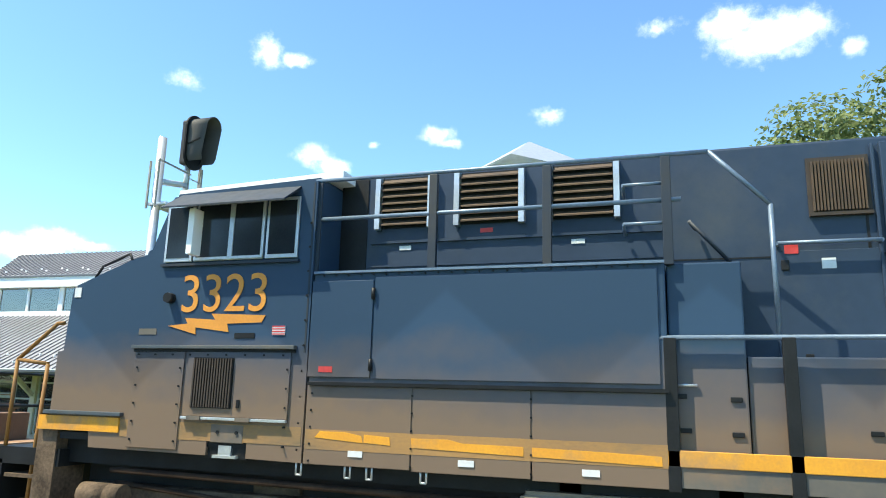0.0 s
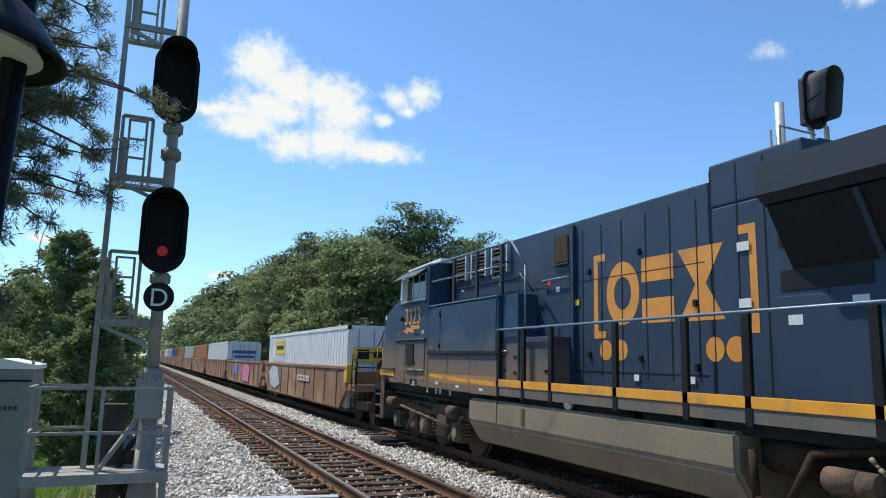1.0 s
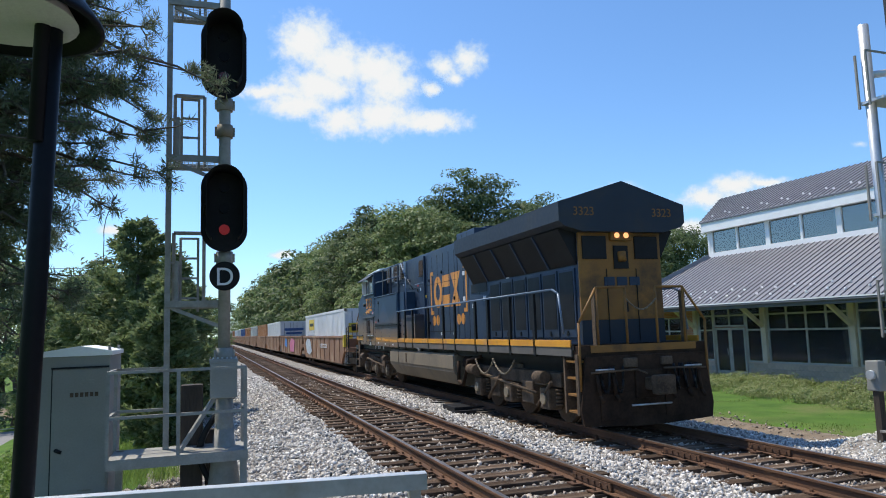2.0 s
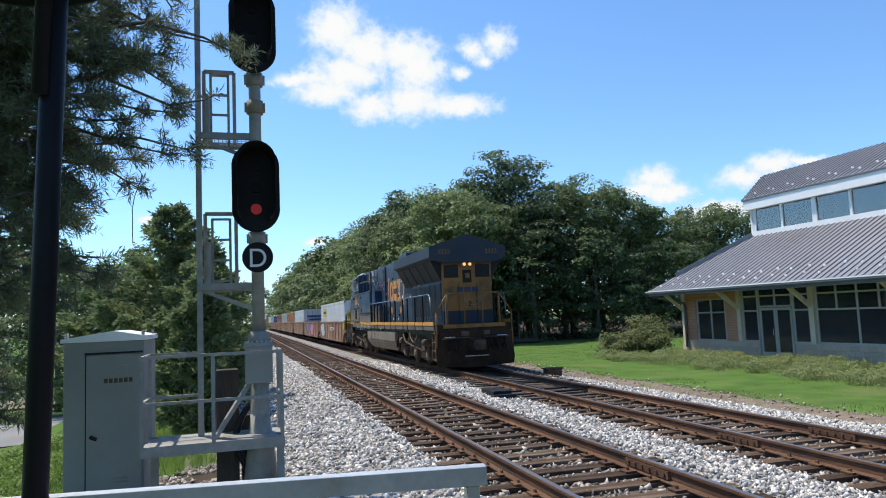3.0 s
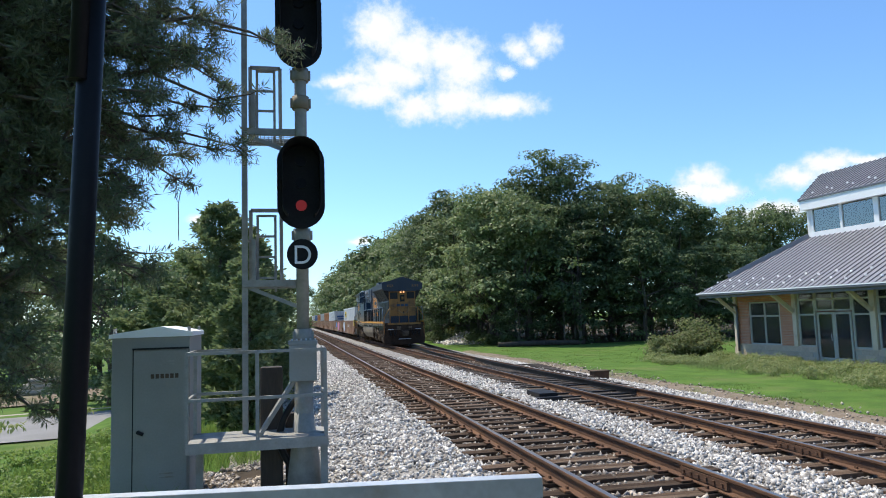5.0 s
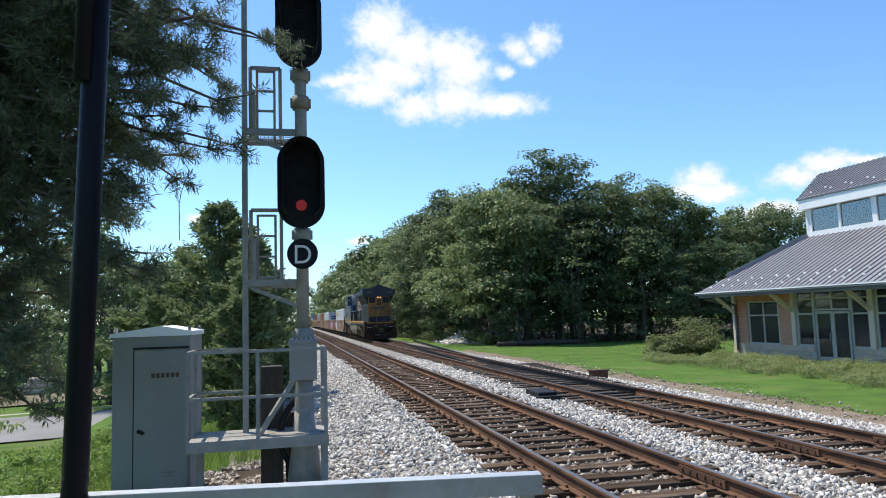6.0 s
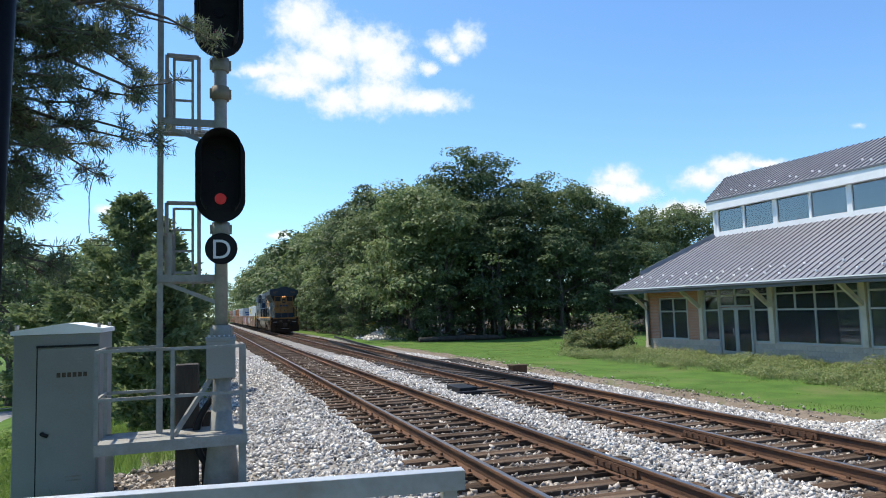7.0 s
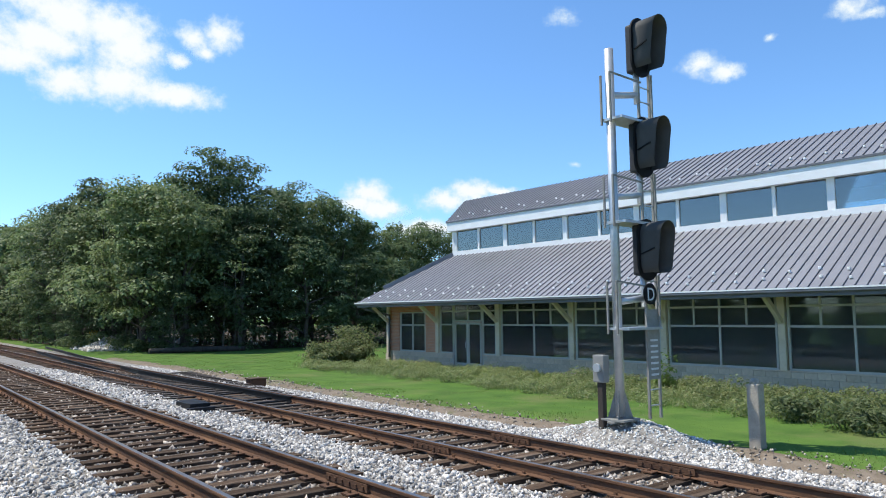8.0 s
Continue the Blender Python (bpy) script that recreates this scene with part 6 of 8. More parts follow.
def near_signal():
    T = thing("railway_signal", pose(0.19, 9.75, -0.45), label="tall grey railway signal mast with two black heads, ladder and platform", category="railway signal")
    g = 0.45
    b = bmesh.new()
    tube(b, (0, 0, 0), (0, 0, 1.45 + g), 0.125, n=18), tube(b, (0, 0, 0.05), (0, 0, 0.62 + g), 0.24, 0.125, 12), tube(b, (0, 0, 1.4 + g), (0, 0, 8.6), 0.085, 0.08, 18)
    part("mast", b, M["galv"], T)
    part("junction_box", boxes((-0.19, 0.17, -0.22, 0.05, 1.03 + g, 1.54 + g), (-0.2, 0.18, -0.23, 0.06, 1.5 + g, 1.56 + g), bevel=0.015), M["case"], T)
    for k in range(6):
        part("box_bolt", tubes([((-0.15 + k * 0.06, -0.2, 1.56 + g), (-0.15 + k * 0.06, -0.2, 1.585 + g))], 0.012), M["galv_bright"], T)
    for z in (1.62, 4.83, 5.23, 2.98):
        c = bmesh.new()
        tube(c, (0, 0, z - 0.09 + g), (0, 0, z + 0.09 + g), 0.115, n=16)
        box(c, -0.14, 0.14, -0.04, 0.04, z - 0.06 + g, z + 0.06 + g)
        part("clamp", c, M["galv"] if z != 4.83 else M["tank"], T)
    signal_head(T, -0.01, -0.24, 3.65 + g, "bright")
    signal_head(T, -0.02, -0.24, 5.86 + g, "dim")
    d_sign(T, 0.0, -0.14, 2.71 + g)
    # platform with railing
    P = part("platform", boxes((-1.42, 0.28, -0.55, 0.35, 0.27 + g, 0.36 + g)), M["galv"], T)
    part("toe_plate", boxes((-1.43, 0.29, -0.565, -0.55, 0.24 + g, 0.37 + g)), M["galv"], P)
    rl = []
    x0, x1, y0, y1 = -1.42, 0.26, -0.52, 0.32
    posts = [(x0, y0), (-0.58, y0), (x1, y0), (x0, y1), (x1, y1)]
    rl += [((x, y, 0.3 + g), (x, y, 1.45 + g)) for x, y in posts]
    for z in (1.45, 0.88):
        rl += [((x0, y0, z + g), (x1, y0, z + g)), ((x0, y0, z + g), (x0, y1, z + g)), ((x1, y0, z + g), (x1, y1, z + g)), ((x0, y1, z + g), (-0.75, y1, z + g))]
    for a, c in rl:
        q = bmesh.new()
        bar(q, a, c, 0.045 if a[2] != c[2] else 0.038 if a[1] == c[1] else 0.034)
        part("railing_bar", q, M["galv"], T)
    q = bmesh.new()
    bar(q, (-0.62, -0.3, 0.3 + g), (-0.06, -0.1, 1.15 + g), 0.07, 0.05)
    part("brace", q, M["galv"], T)
    for x, y in ((0.20, -0.3), (-1.4, 0.2)):
        part("platform_leg", boxes((x, x + 0.09, y, y + 0.09, -0.3, 0.36 + g)), M["galv"], T)
    # ladder stiles, rungs, cages and landings
    for x in (-0.76,):
        q = bmesh.new()
        bar(q, (x, 0.1, 0.36 + g), (x, 0.1, 8.6), 0.075)
        part("ladder_stile", q, M["galv"], T)
    for z in (2.33, 4.42, 6.75):
        lf = part("landing", boxes((-0.78, -0.06, 0.02, 0.07, z + g - 0.04, z + g + 0.05)), M["galv"], T)
        part("landing_edge", boxes((-0.78, -0.06, 0.62, 0.67, z + g - 0.04, z + g + 0.05)), M["galv"], T)
        gr = bmesh.new()
        for k in range(14):
            bar(gr, (-0.76 + k * 0.052, 0.05, z + g), (-0.76 + k * 0.052, 0.65, z + g), 0.008, 0.02)
        for k in range(7):
            bar(gr, (-0.78, 0.08 + k * 0.09, z + g + 0.01), (-0.07, 0.08 + k * 0.09, z + g + 0.01), 0.008)
        part("grating", gr, M["galv_bright"], lf)
        q = bmesh.new()
        bar(q, (-0.7, 0.1, z + g - 0.05), (-0.06, 0.0, z + g - 0.32), 0.05)
        part("landing_brace", q, M["galv"], T)
        cage = bmesh.new()
        for x in (-0.70, -0.28):
            bar(cage, (x, 0.5, z + g), (x, 0.5, z + g + 1.07), 0.05)
        for x in (-0.60, -0.36):
            bar(cage, (x, 0.35, z + g - 0.1), (x, 0.35, z + g + 0.98), 0.035)
        bar(cage, (-0.70, 0.5, z + g + 1.07), (-0.28, 0.5, z + g + 1.07), 0.05)
        for k in range(4):
            bar(cage, (-0.60, 0.35, z + g + 0.1 + k * 0.29), (-0.36, 0.35, z + g + 0.1 + k * 0.29), 0.03)
        bar(cage, (-0.76, 0.1, z + g + 0.6), (-0.6, 0.4, z + g + 0.6), 0.03)
        part("ladder_cage", cage, M["galv"], T)
        part("landing_plate", boxes((-0.67, -0.62, 0.1, 0.5, z + g + 0.05, z + g + 0.62)), M["galv"], T)
    cable = bmesh.new()
    hose = [Vector((0.1 - 0.42 * math.sin(k * 0.175), 0.1, 1.0 + g - k * 0.08)) for k in range(17)]
    rings_ = [[cable.verts.new(p + Vector((0.05 * math.cos(q * math.pi / 4), 0.05 * math.sin(q * math.pi / 4), 0))) for q in range(8)] for p in hose]
    for a, c in zip(rings_, rings_[1:]):
        for q in range(8):
            cable.faces.new((a[q], a[(q + 1) % 8], c[(q + 1) % 8], c[q])).smooth = True
    part("cable_hose", cable, M["black"], T)
    return T


near_signal()
pile = thing("timber_post", pose(-0.22, 10.15, -0.55), label="dark weathered timber posts behind the signal's foot", category="post")
part("timber", boxes((-0.17, 0.13, -0.12, 0.12, 0, 1.75), bevel=0.03), M["wood"], pile)
part("timber", boxes((0.16, 0.30, 0.0, 0.16, 0, 1.1), bevel=0.02), M["wood"], pile)


def far_signal():
    T = thing("railway_signal", pose(11.2, 8.40, -0.16), label="tall bright grey railway signal mast with three black heads and ladder", category="railway signal")
    part("mast", tubes([((0, 0, 0.1), (0, 0, 7.25))], 0.088, 20), M["galv_bright"], T)
    part("base_plate", boxes((-0.26, 0.26, -0.26, 0.26, 0.02, 0.06), (-0.3, 0.3, -0.08, 0.08, -0.02, 0.02), bevel=0.005), M["galv"], T)
    for a in range(4):
        c, s = math.cos(a * math.pi / 2 + 0.4), math.sin(a * math.pi / 2 + 0.4)
        b = bmesh.new()
        v = [b.verts.new(p) for p in ((c * 0.08, s * 0.08, 0.06), (c * 0.24, s * 0.24, 0.06), (c * 0.08, s * 0.08, 0.6))]
        w = [b.verts.new((p.co.x - s * 0.012, p.co.y + c * 0.012, p.co.z)) for p in v]
        b.faces.new(v), b.faces.new(w[::-1])
        for i in range(3):
            b.faces.new((v[i], v[(i + 1) % 3], w[(i + 1) % 3], w[i]))
        bmesh.ops.recalc_face_normals(b, faces=b.faces[:])
        part("gusset", b, M["galv"], T)
    hx, hy = 0.62, -0.30
    for z, h in ((3.30, 3.26), (5.34, 5.30), (7.30, 7.33)):
        signal_head(T, hx, hy, h, None, "signal_hood")
        part("head_tube", tubes([((hx, hy + 0.12, h - 1.12), (hx, hy + 0.12, h - 0.4))], 0.06, 14), M["galv_bright"], T)
        part("head_arm", tubes([((0, 0, h - 1.02), (hx, hy + 0.12, h - 0.94))], 0.065, 14), M["galv_bright"], T)
        part("landing", boxes((-0.12, 0.95, -0.35, 0.12, h - 1.55, h - 1.50)), M["galv_bright"], T)
        q = bmesh.new()
        bar(q, (-0.2, -0.15, h - 1.62), (-0.2, -0.15, h - 0.62), 0.035), bar(q, (-0.13, 0.12, h - 1.62), (-0.13, 0.12, h - 0.62), 0.035)
        bar(q, (-0.2, -0.15, h - 0.62), (0.6, -0.3, h - 0.72), 0.03), bar(q, (0.95, -0.3, h - 1.5), (0.95, -0.3, h - 0.5), 0.035)
        part("guard_rail", q, M["galv"], T)
    d_sign(T, hx, hy - 0.02, 2.40)
    lx = 0.80
    for x in (lx - 0.18, lx + 0.18):
        q = bmesh.new()
        bar(q, (x, -0.22, 0.0), (x, -0.22, 7.0), 0.045)
        part("ladder_stile", q, M["galv"], T)
    for k in range(23):
        part("ladder_rung", tubes([((lx - 0.18, -0.22, 0.25 + k * 0.3), (lx + 0.18, -0.22, 0.25 + k * 0.3))], 0.014), M["galv_bright"], T)
    part("climb_guard", boxes((lx - 0.16, lx + 0.16, -0.245, -0.235, 0.75, 2.1)), M["galv"], T)
    part("guard_bars", boxes(*[(lx - 0.12, lx + 0.12, -0.252, -0.246, 0.82 + k * 0.11, 0.86 + k * 0.11) for k in range(7)]), M["letter_white"], T)
    return T


far_signal()
mb = thing("meter_box", pose(11.02, 8.68, -0.16), label="pale grey electric box on a dark timber post", category="electric box")
part("post", boxes((-0.06, 0.06, -0.06, 0.06, -0.2, 1.0), bevel=0.01), M["wood"], mb)
part("casing", boxes((-0.10, 0.08, -0.13, 0.13, 0.72, 1.24), bevel=0.025), M["case"], mb)
part("meter", tubes([((-0.10, 0, 1.0), (-0.16, 0, 1.0))], 0.08, 16), M["galv_bright"], mb)
mp_ = thing("concrete_post", pose(12.55, 6.45, -0.60), label="weathered tan concrete marker post with a rounded top", category="post")
cp = boxes((-0.11, 0.11, -0.11, 0.11, 0, 1.18), bevel=0.02)
tube(cp, (0, 0, 1.16), (0, 0, 1.27), 0.11, 0.06, 12)
part("shaft", cp, M["concrete"], mp_)

# ---- relay case ----
rc = thing("relay_case", pose(-1.83, 10.95, -0.62), label="silver-grey metal railway relay case with a door", category="equipment cabinet")
part("body", boxes((-0.5, 0.5, -0.65, 0.65, 0.0, 2.28), bevel=0.012), M["case"], rc)
part("plinth", boxes((-0.54, 0.54, -0.69, 0.69, -0.1, 0.06)), M["concrete"], rc)
rf = bmesh.new()
prism(rf, [(-0.53, 2.28), (0.53, 2.28), (0.53, 2.34), (0.12, 2.42), (-0.53, 2.33)], "y", -0.69, 0.69)
part("roof", rf, M["white"], rc, "pale pitched roof sheet")
dr = part("door", boxes((-0.22, 0.47, -0.672, -0.65, 0.12, 2.10), bevel=0.006), M["case"], rc)
part("door_gap", boxes((-0.235, -0.222, -0.658, -0.65, 0.10, 2.12), (-0.235, 0.49, -0.69, -0.65, 2.11, 2.135)), M["black"], dr)
part("door_handle", tubes([((-0.15, -0.72, 1.02), (-0.15, -0.66, 1.02)), ((-0.15, -0.72, 1.02), (-0.08, -0.72, 0.99))], 0.025), M["black"], dr)
part("stencil_bars", boxes(*[(0.0 + k * 0.062, 0.045 + k * 0.062, -0.676, -0.672, 1.72, 1.78) for k in range(6)]), M["truck"], dr)
for z in (1.9, 1.94, 0.4, 0.45):
    part("vent_slot", boxes((0.12, 0.30, -0.68, -0.672, z, z + 0.02)), M["galv"], dr)
for x, y in ((-0.5, -0.6), (0.46, -0.6), (0.46, 0.5)):
    part("lifting_lug", boxes((x, x + 0.03, y, y + 0.1, 2.3, 2.41)), M["galv"], rc)

# ---- platform lamp and rail near the camera ----
lp = thing("lamp_post", pose(-0.935, 3.25, -0.62, 0, 1.6, 0), label="glossy blue-black lamp post with a bell-shaped shade", category="lamp post")
part("pole", tubes([((0, 0, 0), (0, 0, 6.2))], 0.052, 18), M["lamp_black"], lp)
part("sleeve", tubes([((-0.034, -0.045, 3.5), (-0.034, -0.045, 6.2))], 0.038, 14), M["lamp_black"], lp)
part("base", tubes([((0, 0, 0), (0, 0, 0.5))], 0.12, 16), M["lamp_black"], lp)
SX, SY, SZ = -0.24, -0.10, 4.09
sh = bmesh.new()
prof = [(0.06, 0.62), (0.12, 0.56), (0.15, 0.40), (0.24, 0.34), (0.36, 0.22), (0.44, 0.10), (0.50, 0.02), (0.50, 0.0), (0.47, 0.0), (0.40, 0.10), (0.30, 0.20)]
rings = [[sh.verts.new((SX + r * math.cos(2 * math.pi * i / 36), SY + r * math.sin(2 * math.pi * i / 36), SZ + z)) for i in range(36)] for r, z in prof]
for a, b in zip(rings, rings[1:]):
    for i in range(36):
        f = sh.faces.new((a[i], b[i], b[(i + 1) % 36], a[(i + 1) % 36]))
        f.smooth = True
shade = part("shade", sh, M["lamp_black"], lp)
ln = bmesh.new()
tube(ln, (SX, SY, SZ + 0.02), (SX, SY, SZ + 0.16), 0.38, 0.30, 28)
part("lens", ln, M["box_grey"], shade, "pale prismatic glass")
part("bracket_arm", tubes([((0, 0, SZ + 0.9), (SX, SY, SZ + 0.9)), ((SX, SY, SZ + 0.9), (SX, SY, SZ + 0.6))], 0.035), M["lamp_black"], lp)
gr = thing("guard_rail", pose(0, 0, 0), label="grey galvanised steel barrier rail at the platform's end", category="barrier")
u = Vector((-3.23, 0.48, 0)).normalized()
v_ = Vector((-u.y, u.x, 0))
rb = bmesh.new()
bar(rb, (1.07, 2.98, 1.070), (-2.2, 3.466, 1.070), 0.012, 0.082)
part("channel_web", rb, M["galv"], gr)
# the upper flange's brighter steel paints in the light on its top
for z, m in ((1.108, "galv_bright"), (1.032, "galv")):
    fl = bmesh.new()
    bar(fl, Vector((1.07, 2.98, z)) - v_ * 0.035, Vector((-2.2, 3.466, z)) - v_ * 0.035, 0.075, 0.010)
    part("channel_flange", fl, M[m], gr)
for x, y in ((1.02, 3.06), (-0.6, 3.30), (-2.1, 3.52)):
    part("post", boxes((x - 0.03, x + 0.03, y - 0.03, y + 0.03, -0.7, 1.03)), M["case"], gr)


# ---- trees and plants ----
def limb_mesh(rng, height, radius, spread, limbs):
    bm = bmesh.new()
    pts = [Vector((0, 0, -0.2))]
    for k in range(6):
        pts.append(pts[-1] + Vector((rng.normal(0, 0.12), rng.normal(0, 0.12), height * 0.155)))
    for i, (a, b) in enumerate(zip(pts, pts[1:])):
        tube(bm, a, b, radius * (1 - i * 0.14), radius * (1 - (i + 1) * 0.14), 9, caps=False)
    for k in range(limbs):
        z = rng.uniform(0.22, 0.85)
        base = pts[min(5, int(z * 6))]
        ang = rng.uniform(0, 2 * math.pi)
        tip = base + Vector((math.cos(ang) * spread * rng.uniform(0.4, 0.85), math.sin(ang) * spread * rng.uniform(0.4, 0.85), height * rng.uniform(0.05, 0.22)))
        mid = (base + tip) / 2 + Vector((0, 0, height * 0.02))
        tube(bm, base, mid, radius * 0.35, radius * 0.22, 6, caps=False), tube(bm, mid, tip, radius * 0.22, radius * 0.06, 6, caps=False)
    return bm


def clump(rng, c, size, per, flat):
    """Places and normals of the leaves on one dome-shaped clump: thick on top, thin below."""
    p = rng.normal(size=(per, 3))
    p[:, 2] = np.where(rng.random(per) < 0.8, np.abs(p[:, 2]), p[:, 2])
    p /= np.linalg.norm(p, axis=1, keepdims=True)
    rough = 1 + 0.22 * np.sin(p[:, :1] * 5 + c[0]) * np.cos(p[:, 1:2] * 5 + c[1])
    at = c + p * rough * rng.uniform(0.72, 1.06, (per, 1)) * size * np.array([1, 1, flat])
    return at, p * np.array([1, 1, 1.0 / flat]) * 0.6 + np.array([0, 0, 0.35]) + rng.normal(0, 0.36, (per, 3))


def broad_crown(rng, height, spread, clumps, per, leaf, low=0.12, flat=0.6, sz=(0.13, 0.30)):
    """Leaves on many clumps over an uneven envelope, with gaps."""
    at, out = [], []
    for k in range(clumps):
        h = low + (1 - low) * rng.random() ** 0.75
        prof = math.sin(math.pi * min(1, 0.14 + 0.80 * h)) ** 0.6
        ang = rng.uniform(0, 2 * math.pi)
        lump = 0.72 + 0.6 * noise.noise((math.cos(ang) * 1.5, math.sin(ang) * 1.5, h * 3.4 + clumps))
        r = spread * prof * lump * rng.uniform(0.62, 1.08)
        c = np.array([math.cos(ang) * r, math.sin(ang) * r, h * height * (1 + 0.05 * math.sin(3 * ang))])
        a, o = clump(rng, c, spread * rng.uniform(*sz), per, flat)
        at.append(a), out.append(o)
    return leaf_kites(rng, np.concatenate(at), np.concatenate(out), leaf, leaf * 0.62)


def tiered_crown(rng, height, spread, limbs, leaf):
    """An open crown: flat sprays of leaves along rising limbs, with sky between the tiers."""
    at, out = [], []
    for k in range(limbs):
        h = 0.22 + 0.78 * (k + 0.5) / limbs
        ang = k * 2.4 + rng.uniform(-0.4, 0.4)
        reach = spread * (1.18 - 0.85 * h ** 1.6) * rng.uniform(0.65, 1.1)
        for f in np.arange(0.3, 1.01, 0.7 / 4):
            c = np.array([math.cos(ang) * reach * f, math.sin(ang) * reach * f, height * (h - 0.05) + 0.11 * height * f ** 0.8])
            a, o = clump(rng, c + rng.normal(0, 0.18, 3), spread * rng.uniform(0.13, 0.22), 62, 0.36)
            at.append(a), out.append(o)
    return leaf_kites(rng, np.concatenate(at), np.concatenate(out), leaf, leaf * 0.5)


def make_tree(seed, height, spread, clumps, per, leaf, mat, label, low=0.12, limbs=14, flat=0.6, sz=(0.13, 0.30), tiers=0):
    rng = np.random.default_rng(seed)
    t = thing("tree", pose(0, 0, -50), label=label, category="tree", group="trees of the wood")
    part("trunk", limb_mesh(rng, height * 0.95, height * 0.018 + 0.05, spread, limbs), M["bark"], t)
    v, f = tiered_crown(rng, height, spread, tiers, leaf) if tiers else broad_crown(rng, height, spread, clumps, per, leaf, low, flat, sz)
    cloud_of("crown", v, f, M[mat], t)
    return t


PROTO = [make_tree(21, 11.5, 4.5, 92, 100, 0.28, "leaf", "tall broad-leaved tree with dense green foliage", low=0.20),
         make_tree(22, 12.5, 4.9, 96, 100, 0.28, "leaf_dark", "tall dark green broad-leaved tree", low=0.20),
         make_tree(23, 10.5, 5.0, 92, 100, 0.28, "leaf", "rounded broad-leaved tree with mid-green leaves", low=0.16),
         make_tree(24, 8.5, 4.0, 80, 84, 0.27, "leaf_dark", "smaller dark broad-leaved tree at the wood's edge", low=0.0),
         make_tree(25, 14.0, 5.2, 0, 0, 0.30, "leaf_dark", "tallest tree with open layered branches", tiers=30, limbs=26),
         make_tree(26, 11.5, 4.7, 52, 60, 0.55, "leaf", "distant broad-leaved tree beside the line", low=0.05, sz=(0.18, 0.34)),
         make_tree(27, 12.0, 4.8, 52, 60, 0.55, "leaf_dark", "distant dark green tree beside the line", low=0.05, sz=(0.18, 0.34)),
         make_tree(28, 10.2, 4.4, 120, 170, 0.17, "leaf", "leafy green tree beyond the far track", low=0.3, sz=(0.12, 0.24))]
used = set()


def plant(i, x, y, s, rz):
    m = pose(x, y, land_z(x, y) if abs(x) < 40 else -0.7, 0, 0, rz)
    if i in used:
        t = copy_thing(PROTO[i], m)
    else:
        used.add(i)
        t = PROTO[i]
        t.matrix_world = m
    t.scale = (s, s, s)


rt = random.Random(5)
# along the far side of the track, and behind the lawn
y = 66.0
while y < 320:
    s = 1.16 + 0.0034 * min(y - 66, 110)
    plant(rt.choice((0, 1, 2)) if y < 95 else rt.choice((5, 6)), 16.2 + rt.uniform(-0.8, 1.2) + 0.004 * y, y, s * rt.uniform(0.93, 1.05), rt.uniform(0, 360))
    if y < 160:
        plant(rt.choice((0, 1)) if y < 90 else 6, 23.0 + rt.uniform(-2, 2), y + rt.uniform(0, 4), s * rt.uniform(1.0, 1.12), rt.uniform(0, 360))
    if y < 130:
        plant(3, 14.2 + rt.uniform(-0.5, 0.5), y - 2, rt.uniform(0.45, 0.65), rt.uniform(0, 360))
    y += 5.8 + 0.06 * (y - 66)
for x, yy, i, s in ((16.8, 58.5, 0, 1.08), (23.2, 58.5, 4, 1.16), (20.6, 59.5, 4, 1.04), (25.4, 60.5, 4, 1.08), (29.6, 60.0, 4, 1.02), (16.7, 57.0, 2, 1.13), (19.0, 54.5, 2, 1.10), (23.0, 53.5, 3, 1.10), (26.8, 55.5, 1, 1.0), (30.6, 56.0, 0, 1.08), (34.2, 57.0, 1, 1.0), (28.0, 52.0, 3, 1.0),
                    (37.2, 57.0, 0, 0.94), (41.0, 57.0, 2, 1.04), (45.0, 58.0, 1, 0.92), (49.5, 58.0, 0, 0.98), (54.0, 59.0, 2, 0.92), (60.0, 60.0, 1, 0.82), (66.0, 61.0, 0, 0.9), (73.0, 61.0, 2, 0.95), (80.0, 60.0, 0, 0.9),
                    (32.5, 51.5, 3, 0.85), (36.5, 52.0, 3, 0.85), (41.0, 52.0, 3, 0.8), (46.0, 53.0, 3, 0.8), (17.5, 52.5, 3, 0.55), (22.0, 63.0, 6, 1.14), (28.0, 64.0, 5, 1.15), (34.0, 64.5, 6, 1.04), (40.5, 65.0, 5, 0.97), (47.0, 66.0, 6, 0.92),
                    (15.2, 62.5, 3, 0.75), (20.0, 69.0, 3, 1.1), (26.0, 70.0, 3, 1.1), (32.0, 71.0, 3, 1.1), (38.0, 71.0, 3, 1.1), (44.0, 72.0, 3, 1.1)):
    plant(i, x, yy, s, rt.uniform(0, 360))
sheet("forest_floor", [13.6] + list(np.arange(16.5, 92, 3.0)), list(np.arange(51.5, 75, 2.0)) + [80, 95, 120, 170, 260, 340],
      lambda x, y: (land_z(x, y) if x < 60 else -0.7) + (0.04 if y > 52 and (x > 14 or y > 66) else -0.1 if x > 14 else -0.3), M["litter"], "dark brown leaf litter under the trees of the wood", "ground")
